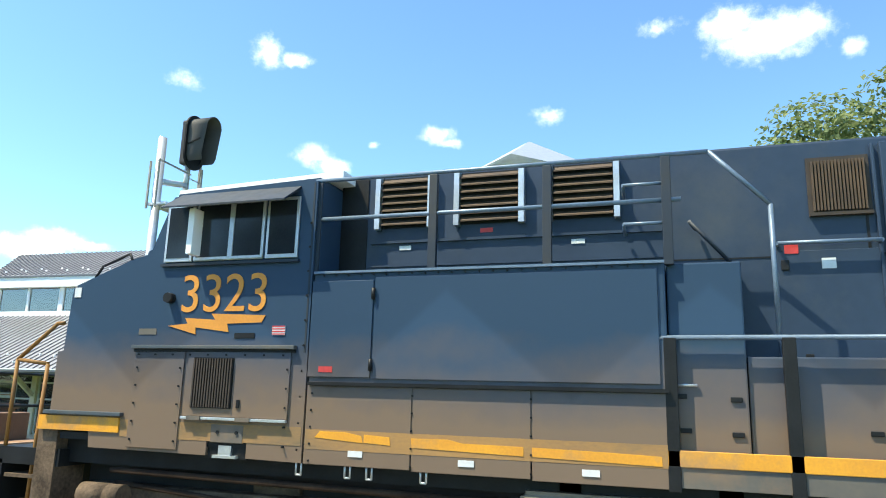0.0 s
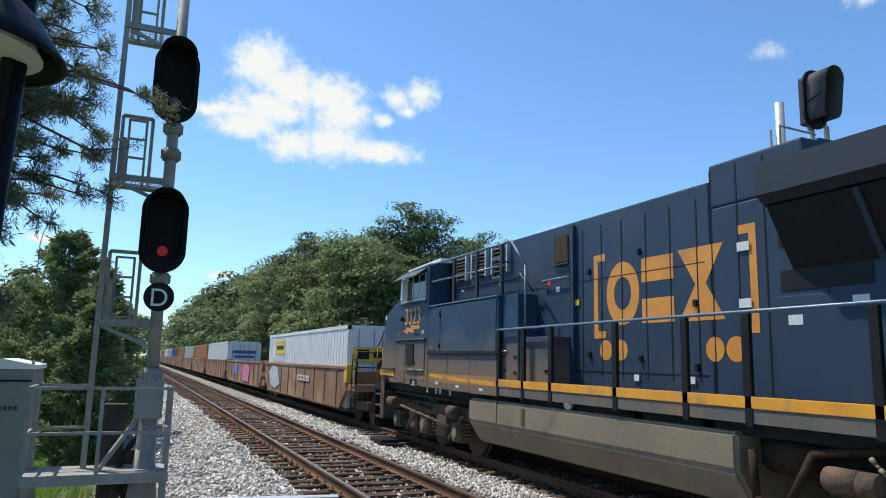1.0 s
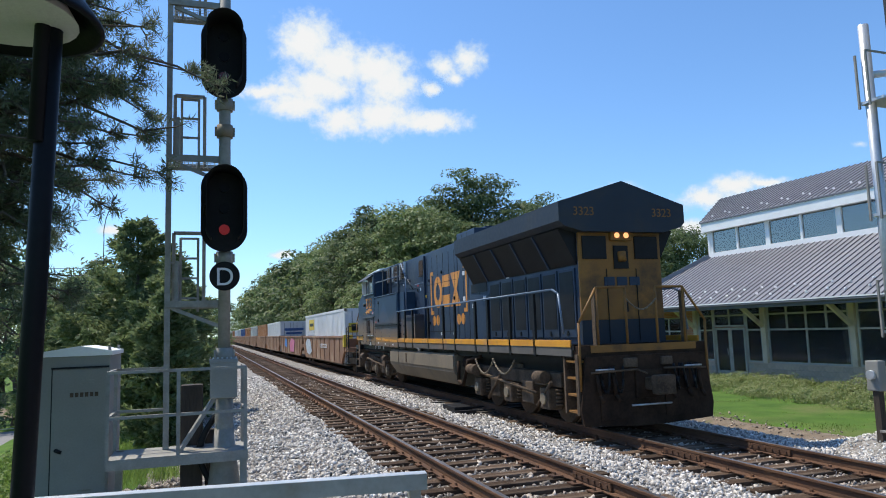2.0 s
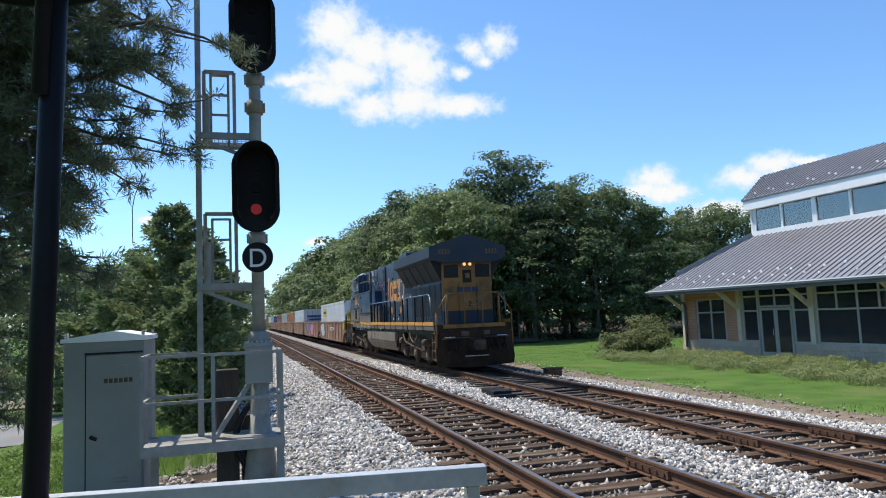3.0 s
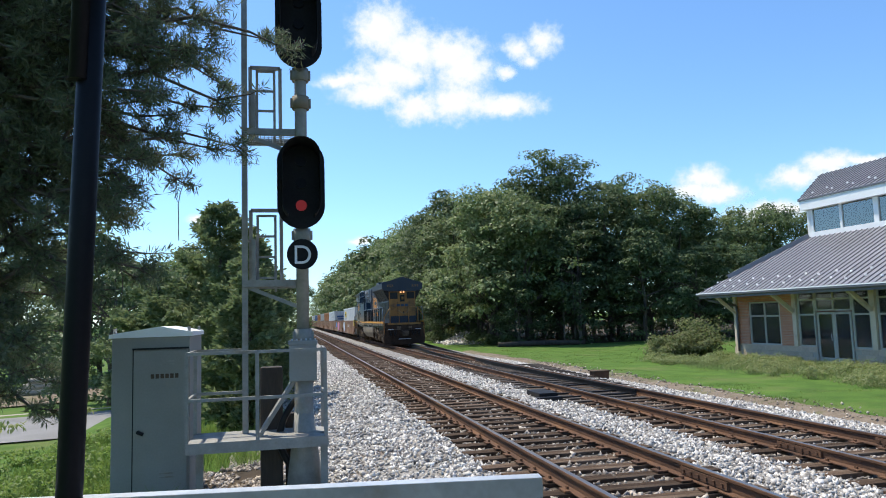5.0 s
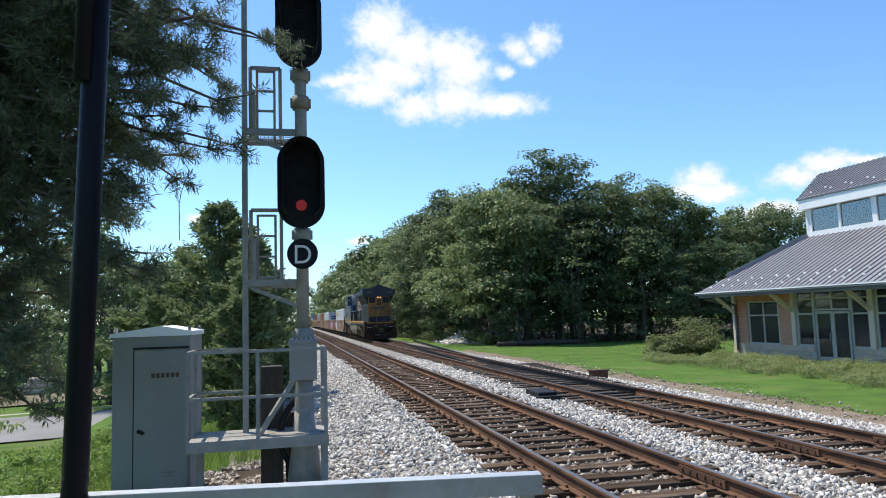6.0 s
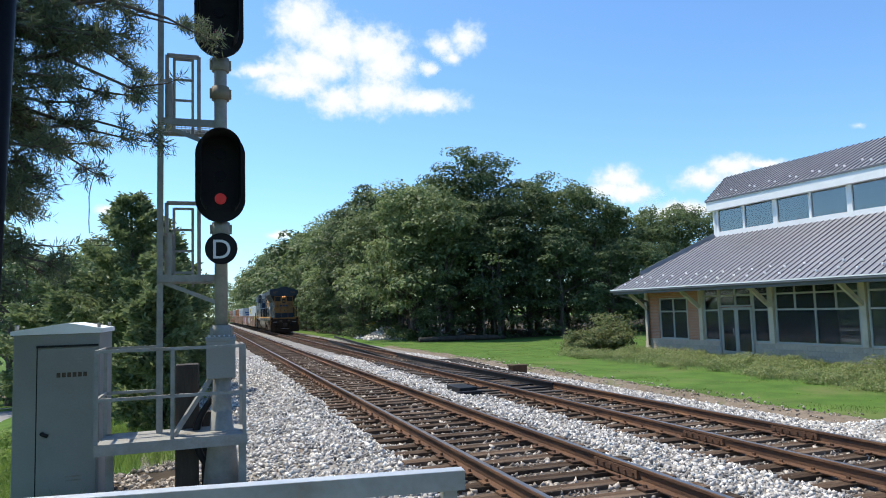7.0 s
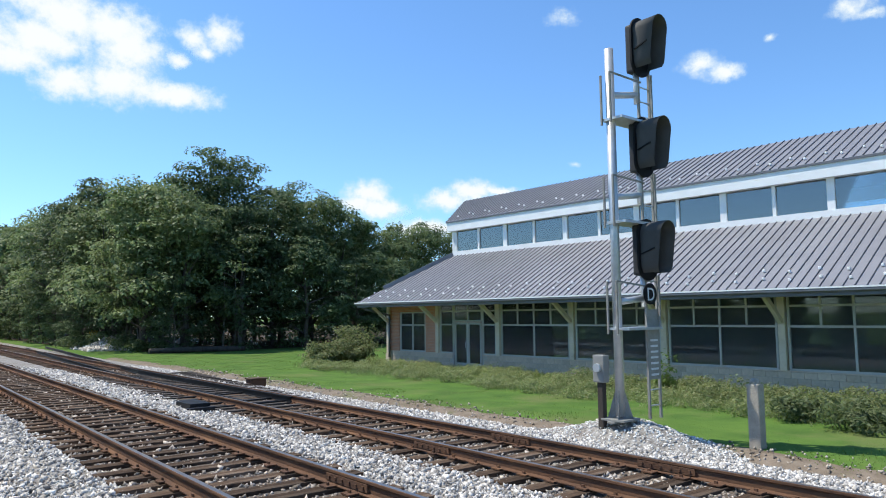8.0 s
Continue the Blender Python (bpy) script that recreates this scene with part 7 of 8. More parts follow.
for k in range(26):
    x, y = (14.6 + 0.18 * k + rt.uniform(-0.5, 0.5), 66.5 - 0.55 * k + rt.uniform(-0.8, 0.8)) if k < 20 else (rt.uniform(20, 34), rt.uniform(52.2, 53.5))
    st = thing("bare_stem", pose(x, y, land_z(x, y) - 0.1), label="thin grey bare stem at the wood's edge", category="tree", group="bare stems at the wood's edge")
    h, lean = rt.uniform(3.5, 8.0), Vector((rt.uniform(-0.07, 0.07), rt.uniform(-0.07, 0.07), 1))
    b = bmesh.new()
    tube(b, (0, 0, 0), lean * h * 0.5, 0.085, 0.06, 7, caps=False), tube(b, lean * h * 0.5, lean * h + Vector((rt.uniform(-0.3, 0.3), 0, 0)), 0.06, 0.02, 7, caps=False)
    for q in range(4):
        a = lean * h * rt.uniform(0.2, 0.8)
        tube(b, a, a + Vector((rt.uniform(-1.1, 1.1), rt.uniform(-0.6, 0.6), rt.uniform(0.1, 0.8))), 0.025, 0.008, 5, caps=False)
    part("trunk", b, M["stem"], st)
# the tree that rises behind the locomotive's far end, and the left side of the line
for x, yy, i, s in ((17.2, -6.1, 7, 0.92),):
    plant(i, x, yy, s, rt.uniform(0, 360))
for x, yy, i, s in ((-6.5, 46, 2, 0.72), (-12.0, 50, 1, 0.66), (-18, 52, 0, 0.62), (-25, 55, 2, 0.7), (-33, 56, 1, 0.75), (-4.0, 62, 0, 0.68), (-10, 68, 1, 0.7), (-3.0, 85, 2, 0.8), (-3.2, 110, 0, 0.85), (-2.5, 140, 1, 0.9),
                    (-2.0, 180, 2, 1.0), (-42, 52, 0, 0.9), (-8.0, 35, 3, 0.8), (-1.0, 230, 1, 1.1), (2.0, 300, 0, 1.4), (9.0, 360, 1, 1.5), (15.0, 345, 2, 1.4), (-30, 52, 2, 0.85), (-22, 50, 3, 0.9), (-15, 58, 6, 0.95), (-21, 62, 5, 1.0), (-28, 64, 6, 1.0), (-36, 66, 5, 1.05), (-45, 64, 6, 1.0), (-9, 75, 5, 1.0), (-55, 62, 5, 1.05), (-14, 49, 3, 0.7), (-9.6, 52, 3, 0.8), (-26, 46, 3, 0.8), (-36, 48, 3, 0.9)):
    plant(i, x, yy, s, rt.uniform(0, 360))


def cedar(seed, height, spread, label):
    rng = np.random.default_rng(seed)
    t = thing("cedar_tree", pose(0, 0, -50), label=label, category="tree")
    b = bmesh.new()
    tube(b, (0, 0, -0.2), (0, 0, height * 0.95), height * 0.02 + 0.03, 0.02, 9)
    part("trunk", b, M["bark"], t)
    at, out = [], []
    limbs = int(15 * height)
    for k in range(limbs):
        h = (k + rng.random()) / limbs
        ang = rng.uniform(0, 2 * math.pi)
        reach = spread * min(1.0, 0.5 + 2.4 * h) * (1 - h) ** 0.75 * rng.uniform(0.6, 1.15) + 0.12
        m = int(24 + 70 * reach)
        f = rng.random(m) ** 0.7
        wide = 0.05 + 0.22 * reach * (1.1 - f)
        c = np.stack([math.cos(ang) * reach * f, math.sin(ang) * reach * f, 0.15 + h * height + 0.28 * reach * f ** 1.5 - 0.10 * reach], 1) + rng.normal(0, 1, (m, 3)) * wide[:, None] * np.array([0.6, 0.6, 0.45])
        at.append(np.repeat(c, 4, 0) + rng.normal(0, 0.05, (m * 4, 3)))
        out.append(np.array([math.cos(ang) * 0.9, math.sin(ang) * 0.9, 0.45]) + rng.normal(0, 0.55, (m * 4, 3)))
    v, f = blades(rng, np.concatenate(at), np.concatenate(out), 0.17, 0.062, 0.1)
    cloud_of("crown", v, f, M["cedar"], t)
    return t


for seed, h, s, x, y in ((31, 5.9, 3.0, -2.0, 22.0), (32, 3.3, 1.1, -0.85, 16.2), (33, 4.5, 1.8, -1.0, 19.5), (34, 4.4, 2.6, -4.4, 26.0), (35, 4.2, 1.3, -0.6, 24.0), (38, 5.0, 2.0, -1.8, 27.0)):
    c = cedar(seed, h, s, "dark green upright cedar beside the track" if h < 4 else "tall green conifer behind the relay case")
    c.matrix_world = pose(x, y, land_z(x, y))


def pine(x, y):
    """A big pine: trunk, drooping limbs with twigs, tufts of needles."""
    rng = np.random.default_rng(41)
    t = thing("pine_tree", pose(x, y, -0.8), label="large pine with long drooping branches and needle tufts", category="tree")
    wood = bmesh.new()
    tube(wood, (0, 0, 0), (0.1, 0.1, 11), 0.20, 0.08, 12)
    tuft_at, tuft_dir = [], []

    def twig(a, d, length, r):
        n = 3
        p = Vector(a)
        d = Vector(d).normalized()
        for k in range(n):
            q = p + d * (length / n)
            tube(wood, p, q, r * (1 - k / n * 0.7), r * (1 - (k + 1) / n * 0.7), 3, caps=False)
            p = q
            d = (d + Vector(rng.normal(0, 0.22, 3)) + Vector((0, 0, 0.08))).normalized()
            if k >= 1:
                tuft_at.append(np.array(p)), tuft_dir.append(np.array(d + Vector(rng.normal(0, 0.15, 3))))
        return p

    # limbs by the place of their tips: to the open side, over the signal's platform
    tips = []
    tips += [(4.5, -0.2, 5.85), (4.25, 0.3, 6.15), (4.1, -0.6, 5.1), (3.95, 0.2, 4.75), (3.7, -0.3, 4.6), (3.3, 0.5, 4.4), (3.1, -0.5, 3.25), (2.9, 0.1, 3.45), (2.8, 0.6, 3.2), (3.4, -0.6, 5.5), (3.8, 0.6, 5.7), (2.6, 0.9, 4.0), (2.7, -1.0, 4.8), (2.3, -0.9, 3.7), (2.2, 0.5, 5.2), (3.0, 0.0, 6.6), (3.6, -0.2, 7.0), (2.4, -1.2, 6.0), (1.8, -1.8, 4.2), (1.7, -1.9, 5.2), (1.6, -1.7, 3.0), (2.6, 0.8, 7.4)]
    tips += [(1.2, -2.4, 3.6), (1.3, -2.2, 5.6), (1.9, 1.2, 2.9), (2.0, 1.4, 3.9), (1.2, -2.3, 4.6), (1.0, -2.6, 6.4), (2.6, -0.5, 3.0), (2.2, -0.6, 4.3), (2.9, -0.6, 4.1), (1.5, -1.2, 6.8), (2.0, 0.2, 6.2), (1.4, -1.9, 6.0), (1.9, -0.9, 5.4), (1.5, -1.5, 3.9), (1.7, 0.6, 4.6), (2.5, 0.0, 5.0), (1.0, -2.5, 5.0), (2.0, -1.4, 2.2), (2.1, 0.3, 2.0), (1.1, -2.0, 2.4), (1.6, -0.8, 2.6), (1.9, -0.4, 2.5)]
    tips += [(1.7, 0.8, 2.2), (2.0, 0.1, 3.1), (1.4, -1.4, 3.4), (1.2, -1.0, 4.4), (1.6, -0.5, 5.0), (1.3, -0.6, 5.8), (1.9, -0.2, 6.7), (1.5, 0.2, 4.0), (1.0, -1.6, 5.4), (1.8, -1.1, 4.7), (2.3, 0.2, 4.6), (2.3, -0.4, 5.7), (2.7, -0.2, 6.0), (1.2, -1.8, 6.6), (1.6, 0.0, 6.0), (1.7, -0.3, 2.9), (1.5, 0.3, 2.4), (2.1, -0.8, 2.5), (1.9, 0.6, 1.7), (1.4, 0.0, 1.9)]
    for k in range(78):
        tz = rng.uniform(3.3, 7.3)
        reach = 3.75 if tz > 5.0 else 2.3 + 0.75 * (tz - 3.3)
        tips.append((rng.uniform(1.5, reach), rng.uniform(-0.9, 0.7), tz))
    for tx, ty, tz in tips:
        a = Vector((0, 0, tz * 0.92 + 0.35))
        tip = Vector((tx, ty, tz))
        n = 9
        p, r = a, 0.05
        for k in range(n):
            f = (k + 1) / n
            q = a.lerp(tip, f) + Vector((rng.normal(0, 0.08), rng.normal(0, 0.10), 0.22 * math.sin(math.pi * f) + rng.normal(0, 0.09))) * (1 if k < n - 1 else 0.3)
            tube(wood, p, q, r * (1 - k / n * 0.8), r * (1 - (k + 1) / n * 0.8), 6, caps=False)
            d = (q - p).normalized()
            p = q
            if k >= 2:
                if rng.random() < 0.22:
                    continue
                for s in (-1, 1, 1, -1, 1, -1, 1, -1, 1):
                    side = Vector((-d.y, d.x, 0)).normalized() * s * rng.uniform(0.3, 1.0) + d * 0.6 + Vector((0, 0, rng.uniform(-0.5, 0.6)))
                    twig(p, side, rng.uniform(0.12, 0.34), 0.009)
        twig(p, d, 0.3, 0.011)
    for x, y, z, n in ((3.45, -0.2, 4.45, 7), (2.5, 0.1, 3.4, 6), (2.8, -0.3, 3.55, 5)):
        p = Vector((x, y, z))
        for k in range(n):
            q = p + Vector((rng.normal(0, 0.03), rng.normal(0, 0.03), -0.13))
            tube(wood, p, q, 0.006, 0.005, 3, caps=False)
            p = q
    part("trunk", wood, M["bark"], t)
    A, O = np.array(tuft_at), np.array(tuft_dir)
    O /= np.linalg.norm(O, axis=1, keepdims=True)
    m = 15
    spin = rng.normal(size=(len(A) * m, 3))
    fwd = np.repeat(O, m, 0)
    spin -= fwd * np.sum(spin * fwd, 1, keepdims=True)
    spin /= np.linalg.norm(spin, axis=1, keepdims=True) + 1e-9
    at = np.repeat(A, m, 0) + fwd * rng.uniform(-0.09, 0.05, (len(A) * m, 1))
    out = fwd * rng.uniform(0.05, 0.8, (len(A) * m, 1)) + spin
    v, f = blades(rng, at, out, 0.115, 0.025, 0.0)
    f = f[:, :3]
    cloud_of("needles", v, f, M["needle"], t)
    return t


pine(-4.6, 8.4)  # its trunk stands beside the road


def plants(name, n, xr, yr, h, w, mat, seed, label, keep=None, z=land_z):
    rng = np.random.default_rng(seed)
    x, y = rng.uniform(*xr, n), rng.uniform(*yr, n)
    if keep is not None:
        k = keep(x, y)
        x, y = x[k], y[k]
    zz = np.array([z(a, b) for a, b in zip(x, y)])
    patch = np.array([0.65 + 0.55 * noise.noise((a * 0.9, b * 0.9, seed)) for a, b in zip(x, y)])
    at = np.stack([x, y, zz - 0.02], 1)
    out = np.stack([rng.normal(0, 0.35, len(x)), rng.normal(0, 0.35, len(x)), np.ones(len(x))], 1)
    v, f = blades(rng, at, out, h, w, 0.15)
    v = v.reshape(-1, 4, 3)
    v = at[:, None] + (v - at[:, None]) * np.clip(patch, 0.3, 1.3)[:, None, None]
    return tagged(cloud_of(name, v.reshape(-1, 3), f, M[mat]), label, "grass", kind="stuff")


def bushes(name, spots, mat, seed, leaf, label, per=260, category="shrub"):
    """Low growth: a few domed leaf clumps at each spot."""
    rng = np.random.default_rng(seed)
    at, out = [], []
    for x, y, r, h in spots:
        for q in range(6):
            a, d = rng.uniform(0, 2 * math.pi), r * rng.uniform(0, 0.8)
            px, py = x + math.cos(a) * d, y + math.sin(a) * d
            c = np.array([px, py, land_z(px, py) + h * rng.uniform(0.05, 0.72)])
            p, o = clump(rng, c, max(r * 0.45, h * 0.30), per // 6, 0.7)
            at.append(p), out.append(o + rng.normal(0, 0.25, o.shape))
    at = np.concatenate(at)
    at[:, 2] = np.maximum(at[:, 2], -0.66)
    v, f = leaf_kites(rng, at, np.concatenate(out), leaf, leaf * 0.5)
    return tagged(cloud_of(name, v, f, M[mat]), label, category, kind="stuff")


plants("lawn_grass", 46000, (11.6, 20.5), (3.0, 46.0), 0.05, 0.025, "grass", 51, "short bright green lawn grass beside the tracks")
plants("lawn_grass_far", 15000, (12.0, 34.0), (30.0, 52.0), 0.07, 0.05, "grass", 56, "bright green lawn before the wood", lambda x, y: ~((x > 18) & (y < 34)))
plants("building_weeds", 20000, (16.0, 21.9), (4.0, 31.5), 0.40, 0.014, "weeds", 52, "thin uncut grass along the station's base wall", lambda x, y: x > 16.2 + 0.5 * np.sin(y * 0.7))
bushes("weed_bed", [(16.3 + 5.0 * rt.random() ** 0.8, q, rt.uniform(0.35, 0.65), rt.uniform(0.10, 0.42)) for q in np.linspace(3.5, 31.5, 330)], "weeds", 66, 0.085, "soft grey-green weeds growing before the station's base wall", 190, "weeds")
bushes("green_shrubs", [(rt.uniform(15.8, 18.6), rt.uniform(1.5, 7.8), rt.uniform(0.4, 0.75), rt.uniform(0.35, 0.75)) for q in range(34)], "leaf", 67, 0.11, "low dark green shrubs at the lawn's edge", 330)
plants("tall_grass", 16000, (-5.2, -0.4), (9.4, 17.0), 0.62, 0.014, "grass", 53, "tall bright grass behind the relay case", lambda x, y: ~((x > -2.6) & (y < 12.4)))
plants("tall_grass_left", 9000, (-5.5, -1.4), (5.2, 11.0), 0.85, 0.016, "grass", 54, "tall bright weeds beside the lamp post", lambda x, y: ~((x > -2.5) & (y > 9.9)) & (x < -1.5))
plants("verge_tufts", 9000, (11.2, 14.0), (3.0, 30.0), 0.13, 0.016, "grass", 55, "patchy weeds at the gravel's edge", lambda x, y: np.sin(x * 2.1 + 1.3 * np.sin(y * 0.9)) + np.sin(y * 1.7) > 0.9)
bushes("roadside_weeds", [(rt.uniform(-5.6, -2.7), rt.uniform(8.0, 17.0), rt.uniform(0.3, 0.55), rt.uniform(0.3, 0.75)) for q in range(60)], "grass", 68, 0.075, "lush bright weeds beside the relay case", 260, "weeds")
bushes("base_shrubs", [(19.6 + rt.uniform(-1.2, 1.4), 2.0 + k * 0.30, rt.uniform(0.4, 0.8), rt.uniform(0.3, 0.7)) for k in range(50)], "weeds", 61, 0.10, "low leafy shrubs along the station wall")
bushes("corner_shrubs", [(20.4 + rt.uniform(-2.4, 1.0), 33.2 + rt.uniform(-1.2, 1.6), rt.uniform(0.7, 1.1), rt.uniform(0.6, 1.3)) for k in range(14)] + [(21.2, 33.4, 0.9, 2.6), (20.6, 33.8, 0.9, 2.2), (21.6, 34.2, 0.8, 3.4), (19.6, 33.0, 1.0, 1.5)], "weeds", 62, 0.17, "tangled shrubs by the station's corner", 520)
bushes("wood_edge", [(13.4 + 0.25 * k + rt.uniform(-0.5, 0.5), 66 - 0.9 * k + rt.uniform(-0.5, 0.5), rt.uniform(0.8, 1.5), rt.uniform(0.8, 1.8)) for k in range(14)], "leaf", 63, 0.25, "undergrowth at the wood's edge", 300)
bushes("left_brush", [(-9.0 + rt.uniform(-3, 3), 15 + rt.uniform(-3, 12), rt.uniform(0.7, 1.3), rt.uniform(0.5, 1.1)) for k in range(16)], "weeds", 64, 0.16, "weedy brush beside the road")
bushes("mast_weed", [(19.5, 13.0, 0.16, 0.5), (19.5, 13.0, 0.14, 1.0), (19.5, 13.0, 0.10, 1.5)], "grass", 65, 0.13, "tall leafy weed near the station wall", 240)
fl = thing("fallen_log", pose(18.6, 51.2, land_z(18.6, 51.2)), label="dark fallen log lying at the wood's edge", category="log")
part("log", tubes([((-3.2, 0.2, 0.2), (0.4, 0.0, 0.24)), ((0.4, 0.0, 0.24), (3.6, -0.25, 0.16))], 0.2, 10), M["wood"], fl)
up_ = thing("utility_pole", pose(-8.6, 17.5, -1.4), label="short grey wooden pole among the weeds", category="pole")
part("shaft", tubes([((0, 0, 0), (0, 0, 2.4))], 0.11, 12), M["bark"], up_)
wl = thing("overhead_wires", pose(0, 0, 0), label="thin overhead wires crossing the trees", category="cable")
for z in (3.4, 3.9, 4.3, 5.0):
    part("wire", tubes([((-30, 36, z + 1.2), (-12, 34, z)), ((-12, 34, z), (-2, 36, z + 0.3))], 0.012, 5), M["black"], wl)
logs = thing("log_pile", pose(-13.2, 43.5, -1.85), label="tan heap of cut logs across the road", category="logs")
for k in range(9):
    part("log", tubes([((-1.5 + 0.1 * k, (k % 3) * 0.34, 0.2 + (k // 3) * 0.3), (1.4 - 0.1 * k, 0.1 + (k % 3) * 0.34, 0.2 + (k // 3) * 0.3))], 0.17, 10), M["concrete"], logs)
sg = thing("yellow_sign", pose(14.6, 63.6, -0.6), label="small yellow marker sign at the wood's edge", category="sign")
part("post", tubes([((0, 0, 0), (0, 0, 1.3))], 0.04), M["galv"], sg)
part("plate", boxes((-0.35, 0.35, -0.03, -0.0, 0.9, 1.5), bevel=0.01), M["box_yellow"], sg)


# ---- clouds, far off ----
FAR = 3000.0


def cloud(lobes, thin=0.0):
    """One cumulus: lobes by azimuth, elevation, half width and half height in degrees, run together and frayed by noise."""
    az0, el0 = sum(r[0] for r in lobes) / len(lobes), sum(r[1] for r in lobes) / len(lobes)
    spots = [((az - az0) * math.cos(radians(el)), el - el0, w * 1.22, h * 1.22) for az, el, w, h in lobes]
    m = bpy.data.materials.new("cloud_vapour")
    m.use_nodes = True
    N, L = m.node_tree.nodes, m.node_tree.links
    N.remove(N["Principled BSDF"])

    def vec(op, a, b=None):
        n = N.new("ShaderNodeVectorMath")
        n.operation = op
        L.new(a, n.inputs[0])
        if isinstance(b, tuple):
            n.inputs[1].default_value = b
        elif b is not None:
            L.new(b, n.inputs[1])
        return n.outputs["Value" if op == "LENGTH" else "Vector"]

    def num(op, a, b, c=0.0):
        n = N.new("ShaderNodeMath")
        n.operation = op
        for k, q in enumerate((a, b, c)):
            if isinstance(q, float):
                n.inputs[k].default_value = q
            else:
                L.new(q, n.inputs[k])
        return n.outputs[0]

    def fray(scale, detail, rough):
        n = N.new("ShaderNodeTexNoise")
        n.inputs["Scale"].default_value, n.inputs["Detail"].default_value, n.inputs["Roughness"].default_value = scale, detail, rough
        L.new(place, n.inputs[0])
        return n
    flat = vec("MULTIPLY", N.new("ShaderNodeTexCoord").outputs["Object"], (1.0, 1.0, 0.0))
    place = vec("ADD", flat, (az0 * 1.7, el0 * 2.3, az0))
    size = max(max(r[2], r[3]) for r in spots)
    bend = vec("MULTIPLY", vec("SUBTRACT", fray(0.75, 4, 0.6).outputs["Color"], (0.5, 0.5, 0.5)), (0.55 * min(size, 2.2), 0.45 * min(size, 2.2), 0.0))
    bent = vec("ADD", flat, bend)
    field = None
    for x, y, w, h in spots:
        d = vec("LENGTH", vec("MULTIPLY", vec("SUBTRACT", bent, (x, y, 0.0)), (1 / w, 1 / h, 0.0)))
        q = num("SUBTRACT", 1.0, d)
        field = q if field is None else num("SMOOTH_MAX", field, q, 0.25)
    puff = num("MULTIPLY_ADD", fray(1.1, 10, 0.62).outputs["Fac"], 1.25, -0.56 - thin)
    body = num("ADD", num("MULTIPLY", field, 1.15), puff)
    a, sh = N.new("ShaderNodeMapRange"), N.new("ShaderNodeMapRange")
    a.interpolation_type = "SMOOTHSTEP"
    a.inputs[1].default_value, a.inputs[2].default_value = -0.10, 0.85
    sh.inputs[1].default_value, sh.inputs[2].default_value = 0.25, 0.95
    L.new(body, a.inputs[0]), L.new(body, sh.inputs[0])
    tone = N.new("ShaderNodeMixRGB")
    tone.inputs[1].default_value, tone.inputs[2].default_value = (0.80, 0.93, 1.0, 1), (1.0, 1.0, 1.0, 1)
    e, t, x = N.new("ShaderNodeEmission"), N.new("ShaderNodeBsdfTransparent"), N.new("ShaderNodeMixShader")
    e.inputs[1].default_value = 0.80
    L.new(sh.outputs[0], tone.inputs[0]), L.new(tone.outputs[0], e.inputs[0])
    L.new(a.outputs[0], x.inputs[0]), L.new(t.outputs[0], x.inputs[1]), L.new(e.outputs[0], x.inputs[2])
    L.new(x.outputs[0], N["Material Output"].inputs[0])
    hx, hy = max(abs(r[0]) + r[2] for r in spots) * 1.5, max(abs(r[1]) + r[3] for r in spots) * 1.5
    b = bmesh.new()
    n = 12
    grid = [[b.verts.new((hx * (2 * i / n - 1), hy * (2 * j / n - 1), 0.4 * (1 - ((2 * i / n - 1) ** 2 + (2 * j / n - 1) ** 2) / 2))) for j in range(n + 1)] for i in range(n + 1)]
    for i in range(n):
        for j in range(n):
            b.faces.new((grid[i][j], grid[i + 1][j], grid[i + 1][j + 1], grid[i][j + 1]))
    ob = part("cloud", b, m)
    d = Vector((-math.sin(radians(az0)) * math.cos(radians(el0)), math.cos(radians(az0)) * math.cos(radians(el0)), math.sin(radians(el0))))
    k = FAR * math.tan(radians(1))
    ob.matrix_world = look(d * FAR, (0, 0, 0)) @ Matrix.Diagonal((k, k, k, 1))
    ob.visible_shadow = False
    tagged(ob, "white fair-weather cumulus cloud in the blue sky", "cloud", group="clouds")


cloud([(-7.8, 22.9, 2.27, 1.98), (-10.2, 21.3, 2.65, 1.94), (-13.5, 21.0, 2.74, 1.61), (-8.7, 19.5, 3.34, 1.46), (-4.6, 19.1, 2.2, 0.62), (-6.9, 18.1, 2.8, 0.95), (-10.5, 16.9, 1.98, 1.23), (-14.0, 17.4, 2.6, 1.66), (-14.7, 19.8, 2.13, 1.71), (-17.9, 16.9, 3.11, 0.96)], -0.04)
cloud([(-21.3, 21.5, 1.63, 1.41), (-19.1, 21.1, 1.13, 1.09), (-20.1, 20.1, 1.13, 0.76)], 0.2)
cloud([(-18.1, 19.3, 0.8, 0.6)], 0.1)
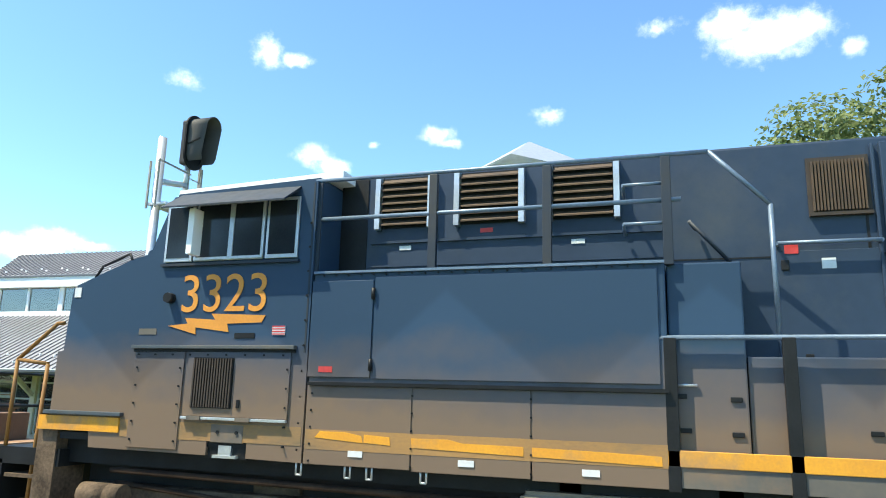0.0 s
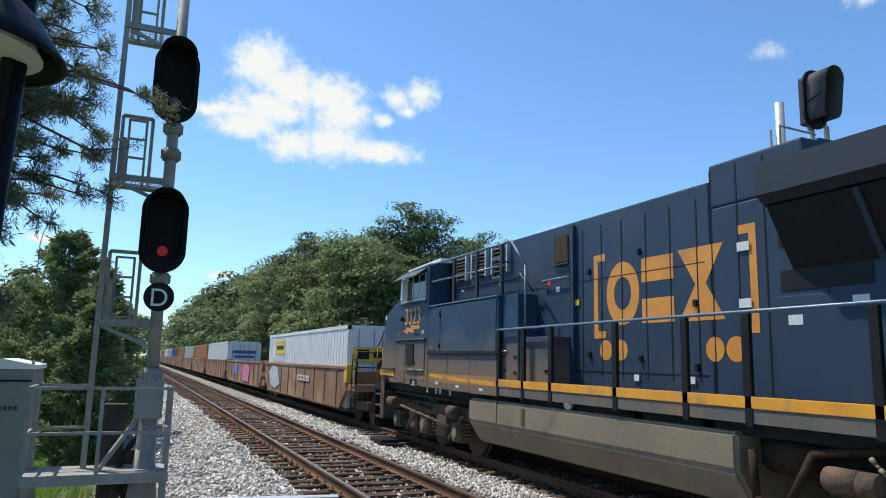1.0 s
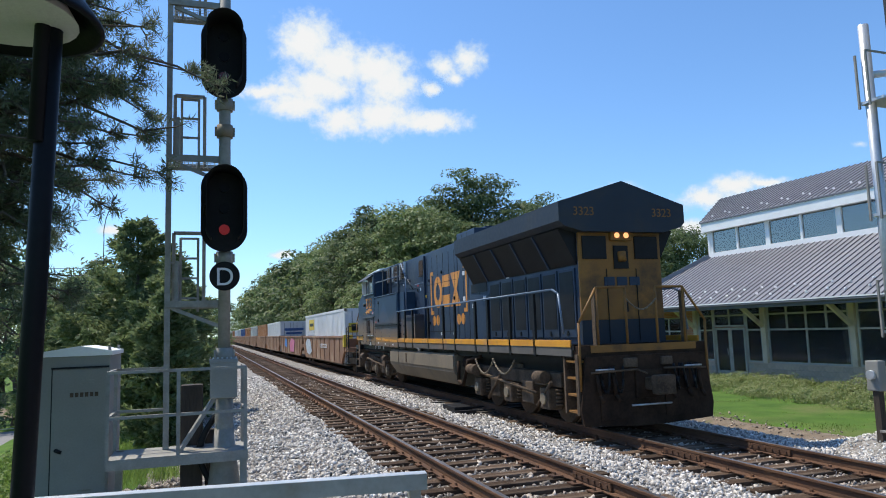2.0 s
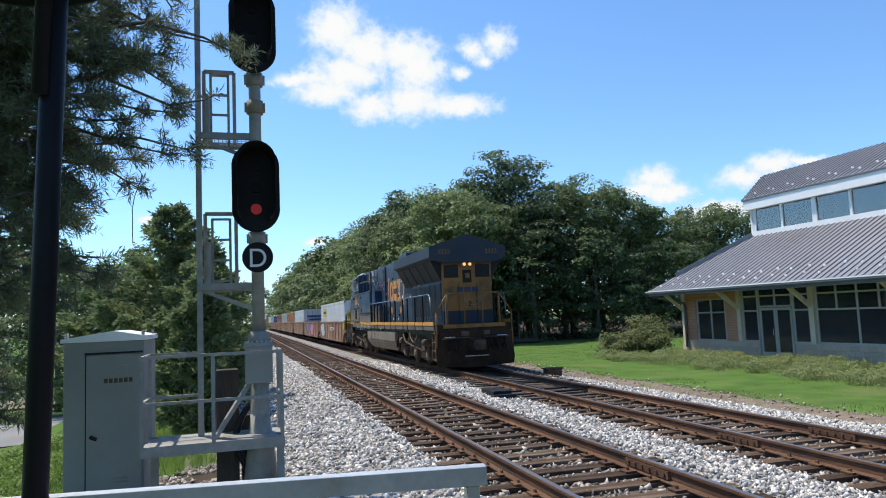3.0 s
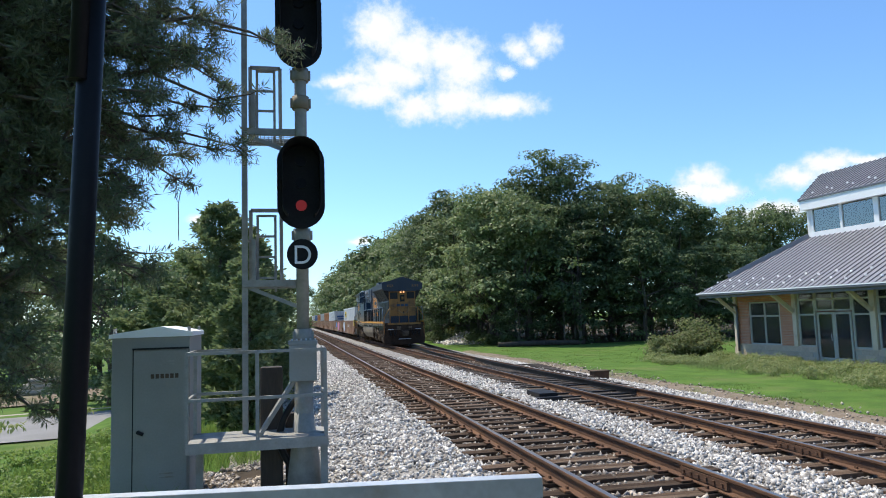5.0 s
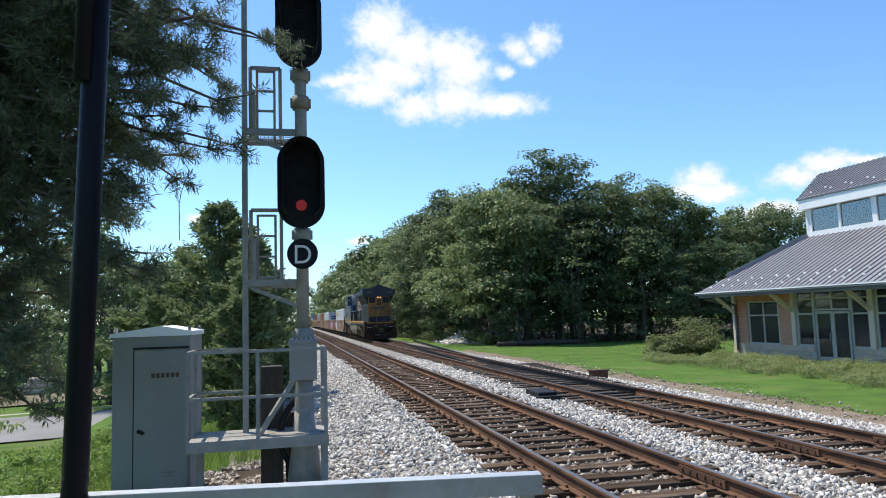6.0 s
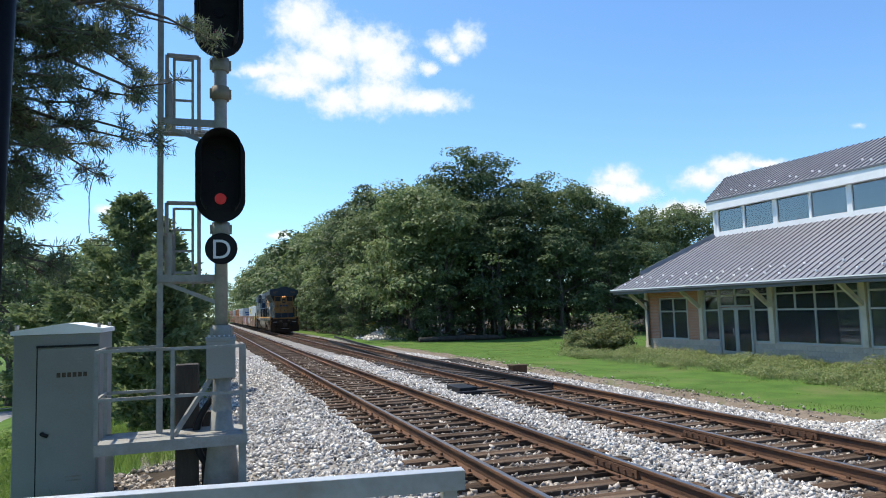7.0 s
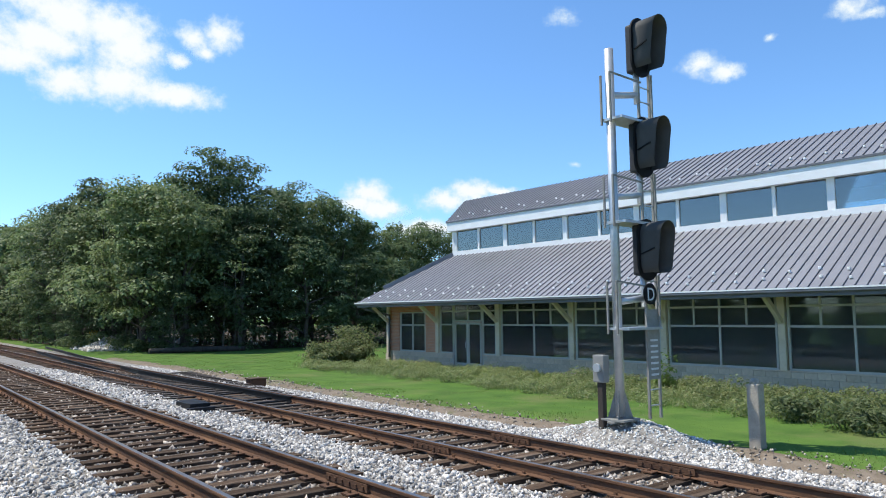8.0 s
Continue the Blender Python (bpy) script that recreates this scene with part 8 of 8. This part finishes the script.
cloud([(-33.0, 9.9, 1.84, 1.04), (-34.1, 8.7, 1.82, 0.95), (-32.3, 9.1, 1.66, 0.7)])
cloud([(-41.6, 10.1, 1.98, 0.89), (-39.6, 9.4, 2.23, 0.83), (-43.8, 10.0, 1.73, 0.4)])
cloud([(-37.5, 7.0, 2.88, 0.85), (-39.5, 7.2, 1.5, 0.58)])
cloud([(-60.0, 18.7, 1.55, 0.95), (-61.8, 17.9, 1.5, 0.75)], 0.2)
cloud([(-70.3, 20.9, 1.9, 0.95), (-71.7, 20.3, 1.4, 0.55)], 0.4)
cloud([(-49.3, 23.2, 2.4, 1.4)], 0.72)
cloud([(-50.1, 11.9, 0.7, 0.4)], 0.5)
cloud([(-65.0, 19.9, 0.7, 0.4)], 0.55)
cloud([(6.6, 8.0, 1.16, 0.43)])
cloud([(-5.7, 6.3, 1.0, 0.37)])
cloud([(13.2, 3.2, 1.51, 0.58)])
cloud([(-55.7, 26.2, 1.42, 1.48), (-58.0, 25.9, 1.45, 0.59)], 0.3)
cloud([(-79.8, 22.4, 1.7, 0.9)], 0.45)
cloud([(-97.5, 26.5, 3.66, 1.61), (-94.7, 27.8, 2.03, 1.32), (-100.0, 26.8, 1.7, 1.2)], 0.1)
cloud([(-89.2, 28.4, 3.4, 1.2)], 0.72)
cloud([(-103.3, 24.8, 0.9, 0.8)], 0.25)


# ---- what moves: the train runs away along the far track ----
SPEED, NOSE = 13.1, 5.56


def motions():
    steps = [k * 0.1 for k in range(81)]
    walk(LOCO, [(t, pose(FAR_X, NOSE + SPEED * t, FAR_Z)) for t in steps])
    for car, d in CARS:
        walk(car, [(t, pose(FAR_X, NOSE + d + SPEED * t, FAR_Z)) for t in steps])
    for c, d in BOXES:
        walk(c, [(t, pose(FAR_X, NOSE + d + SPEED * t, FAR_Z + 0.42)) for t in steps])
    for ws in LOCO_WHEELS + CAR_WHEELS[:6]:
        y, z = ws.location.y, ws.location.z
        walk(ws, [(k / 30, pose(0, y, z, -math.degrees(SPEED * k / 30 / z))) for k in range(241)])


motions()
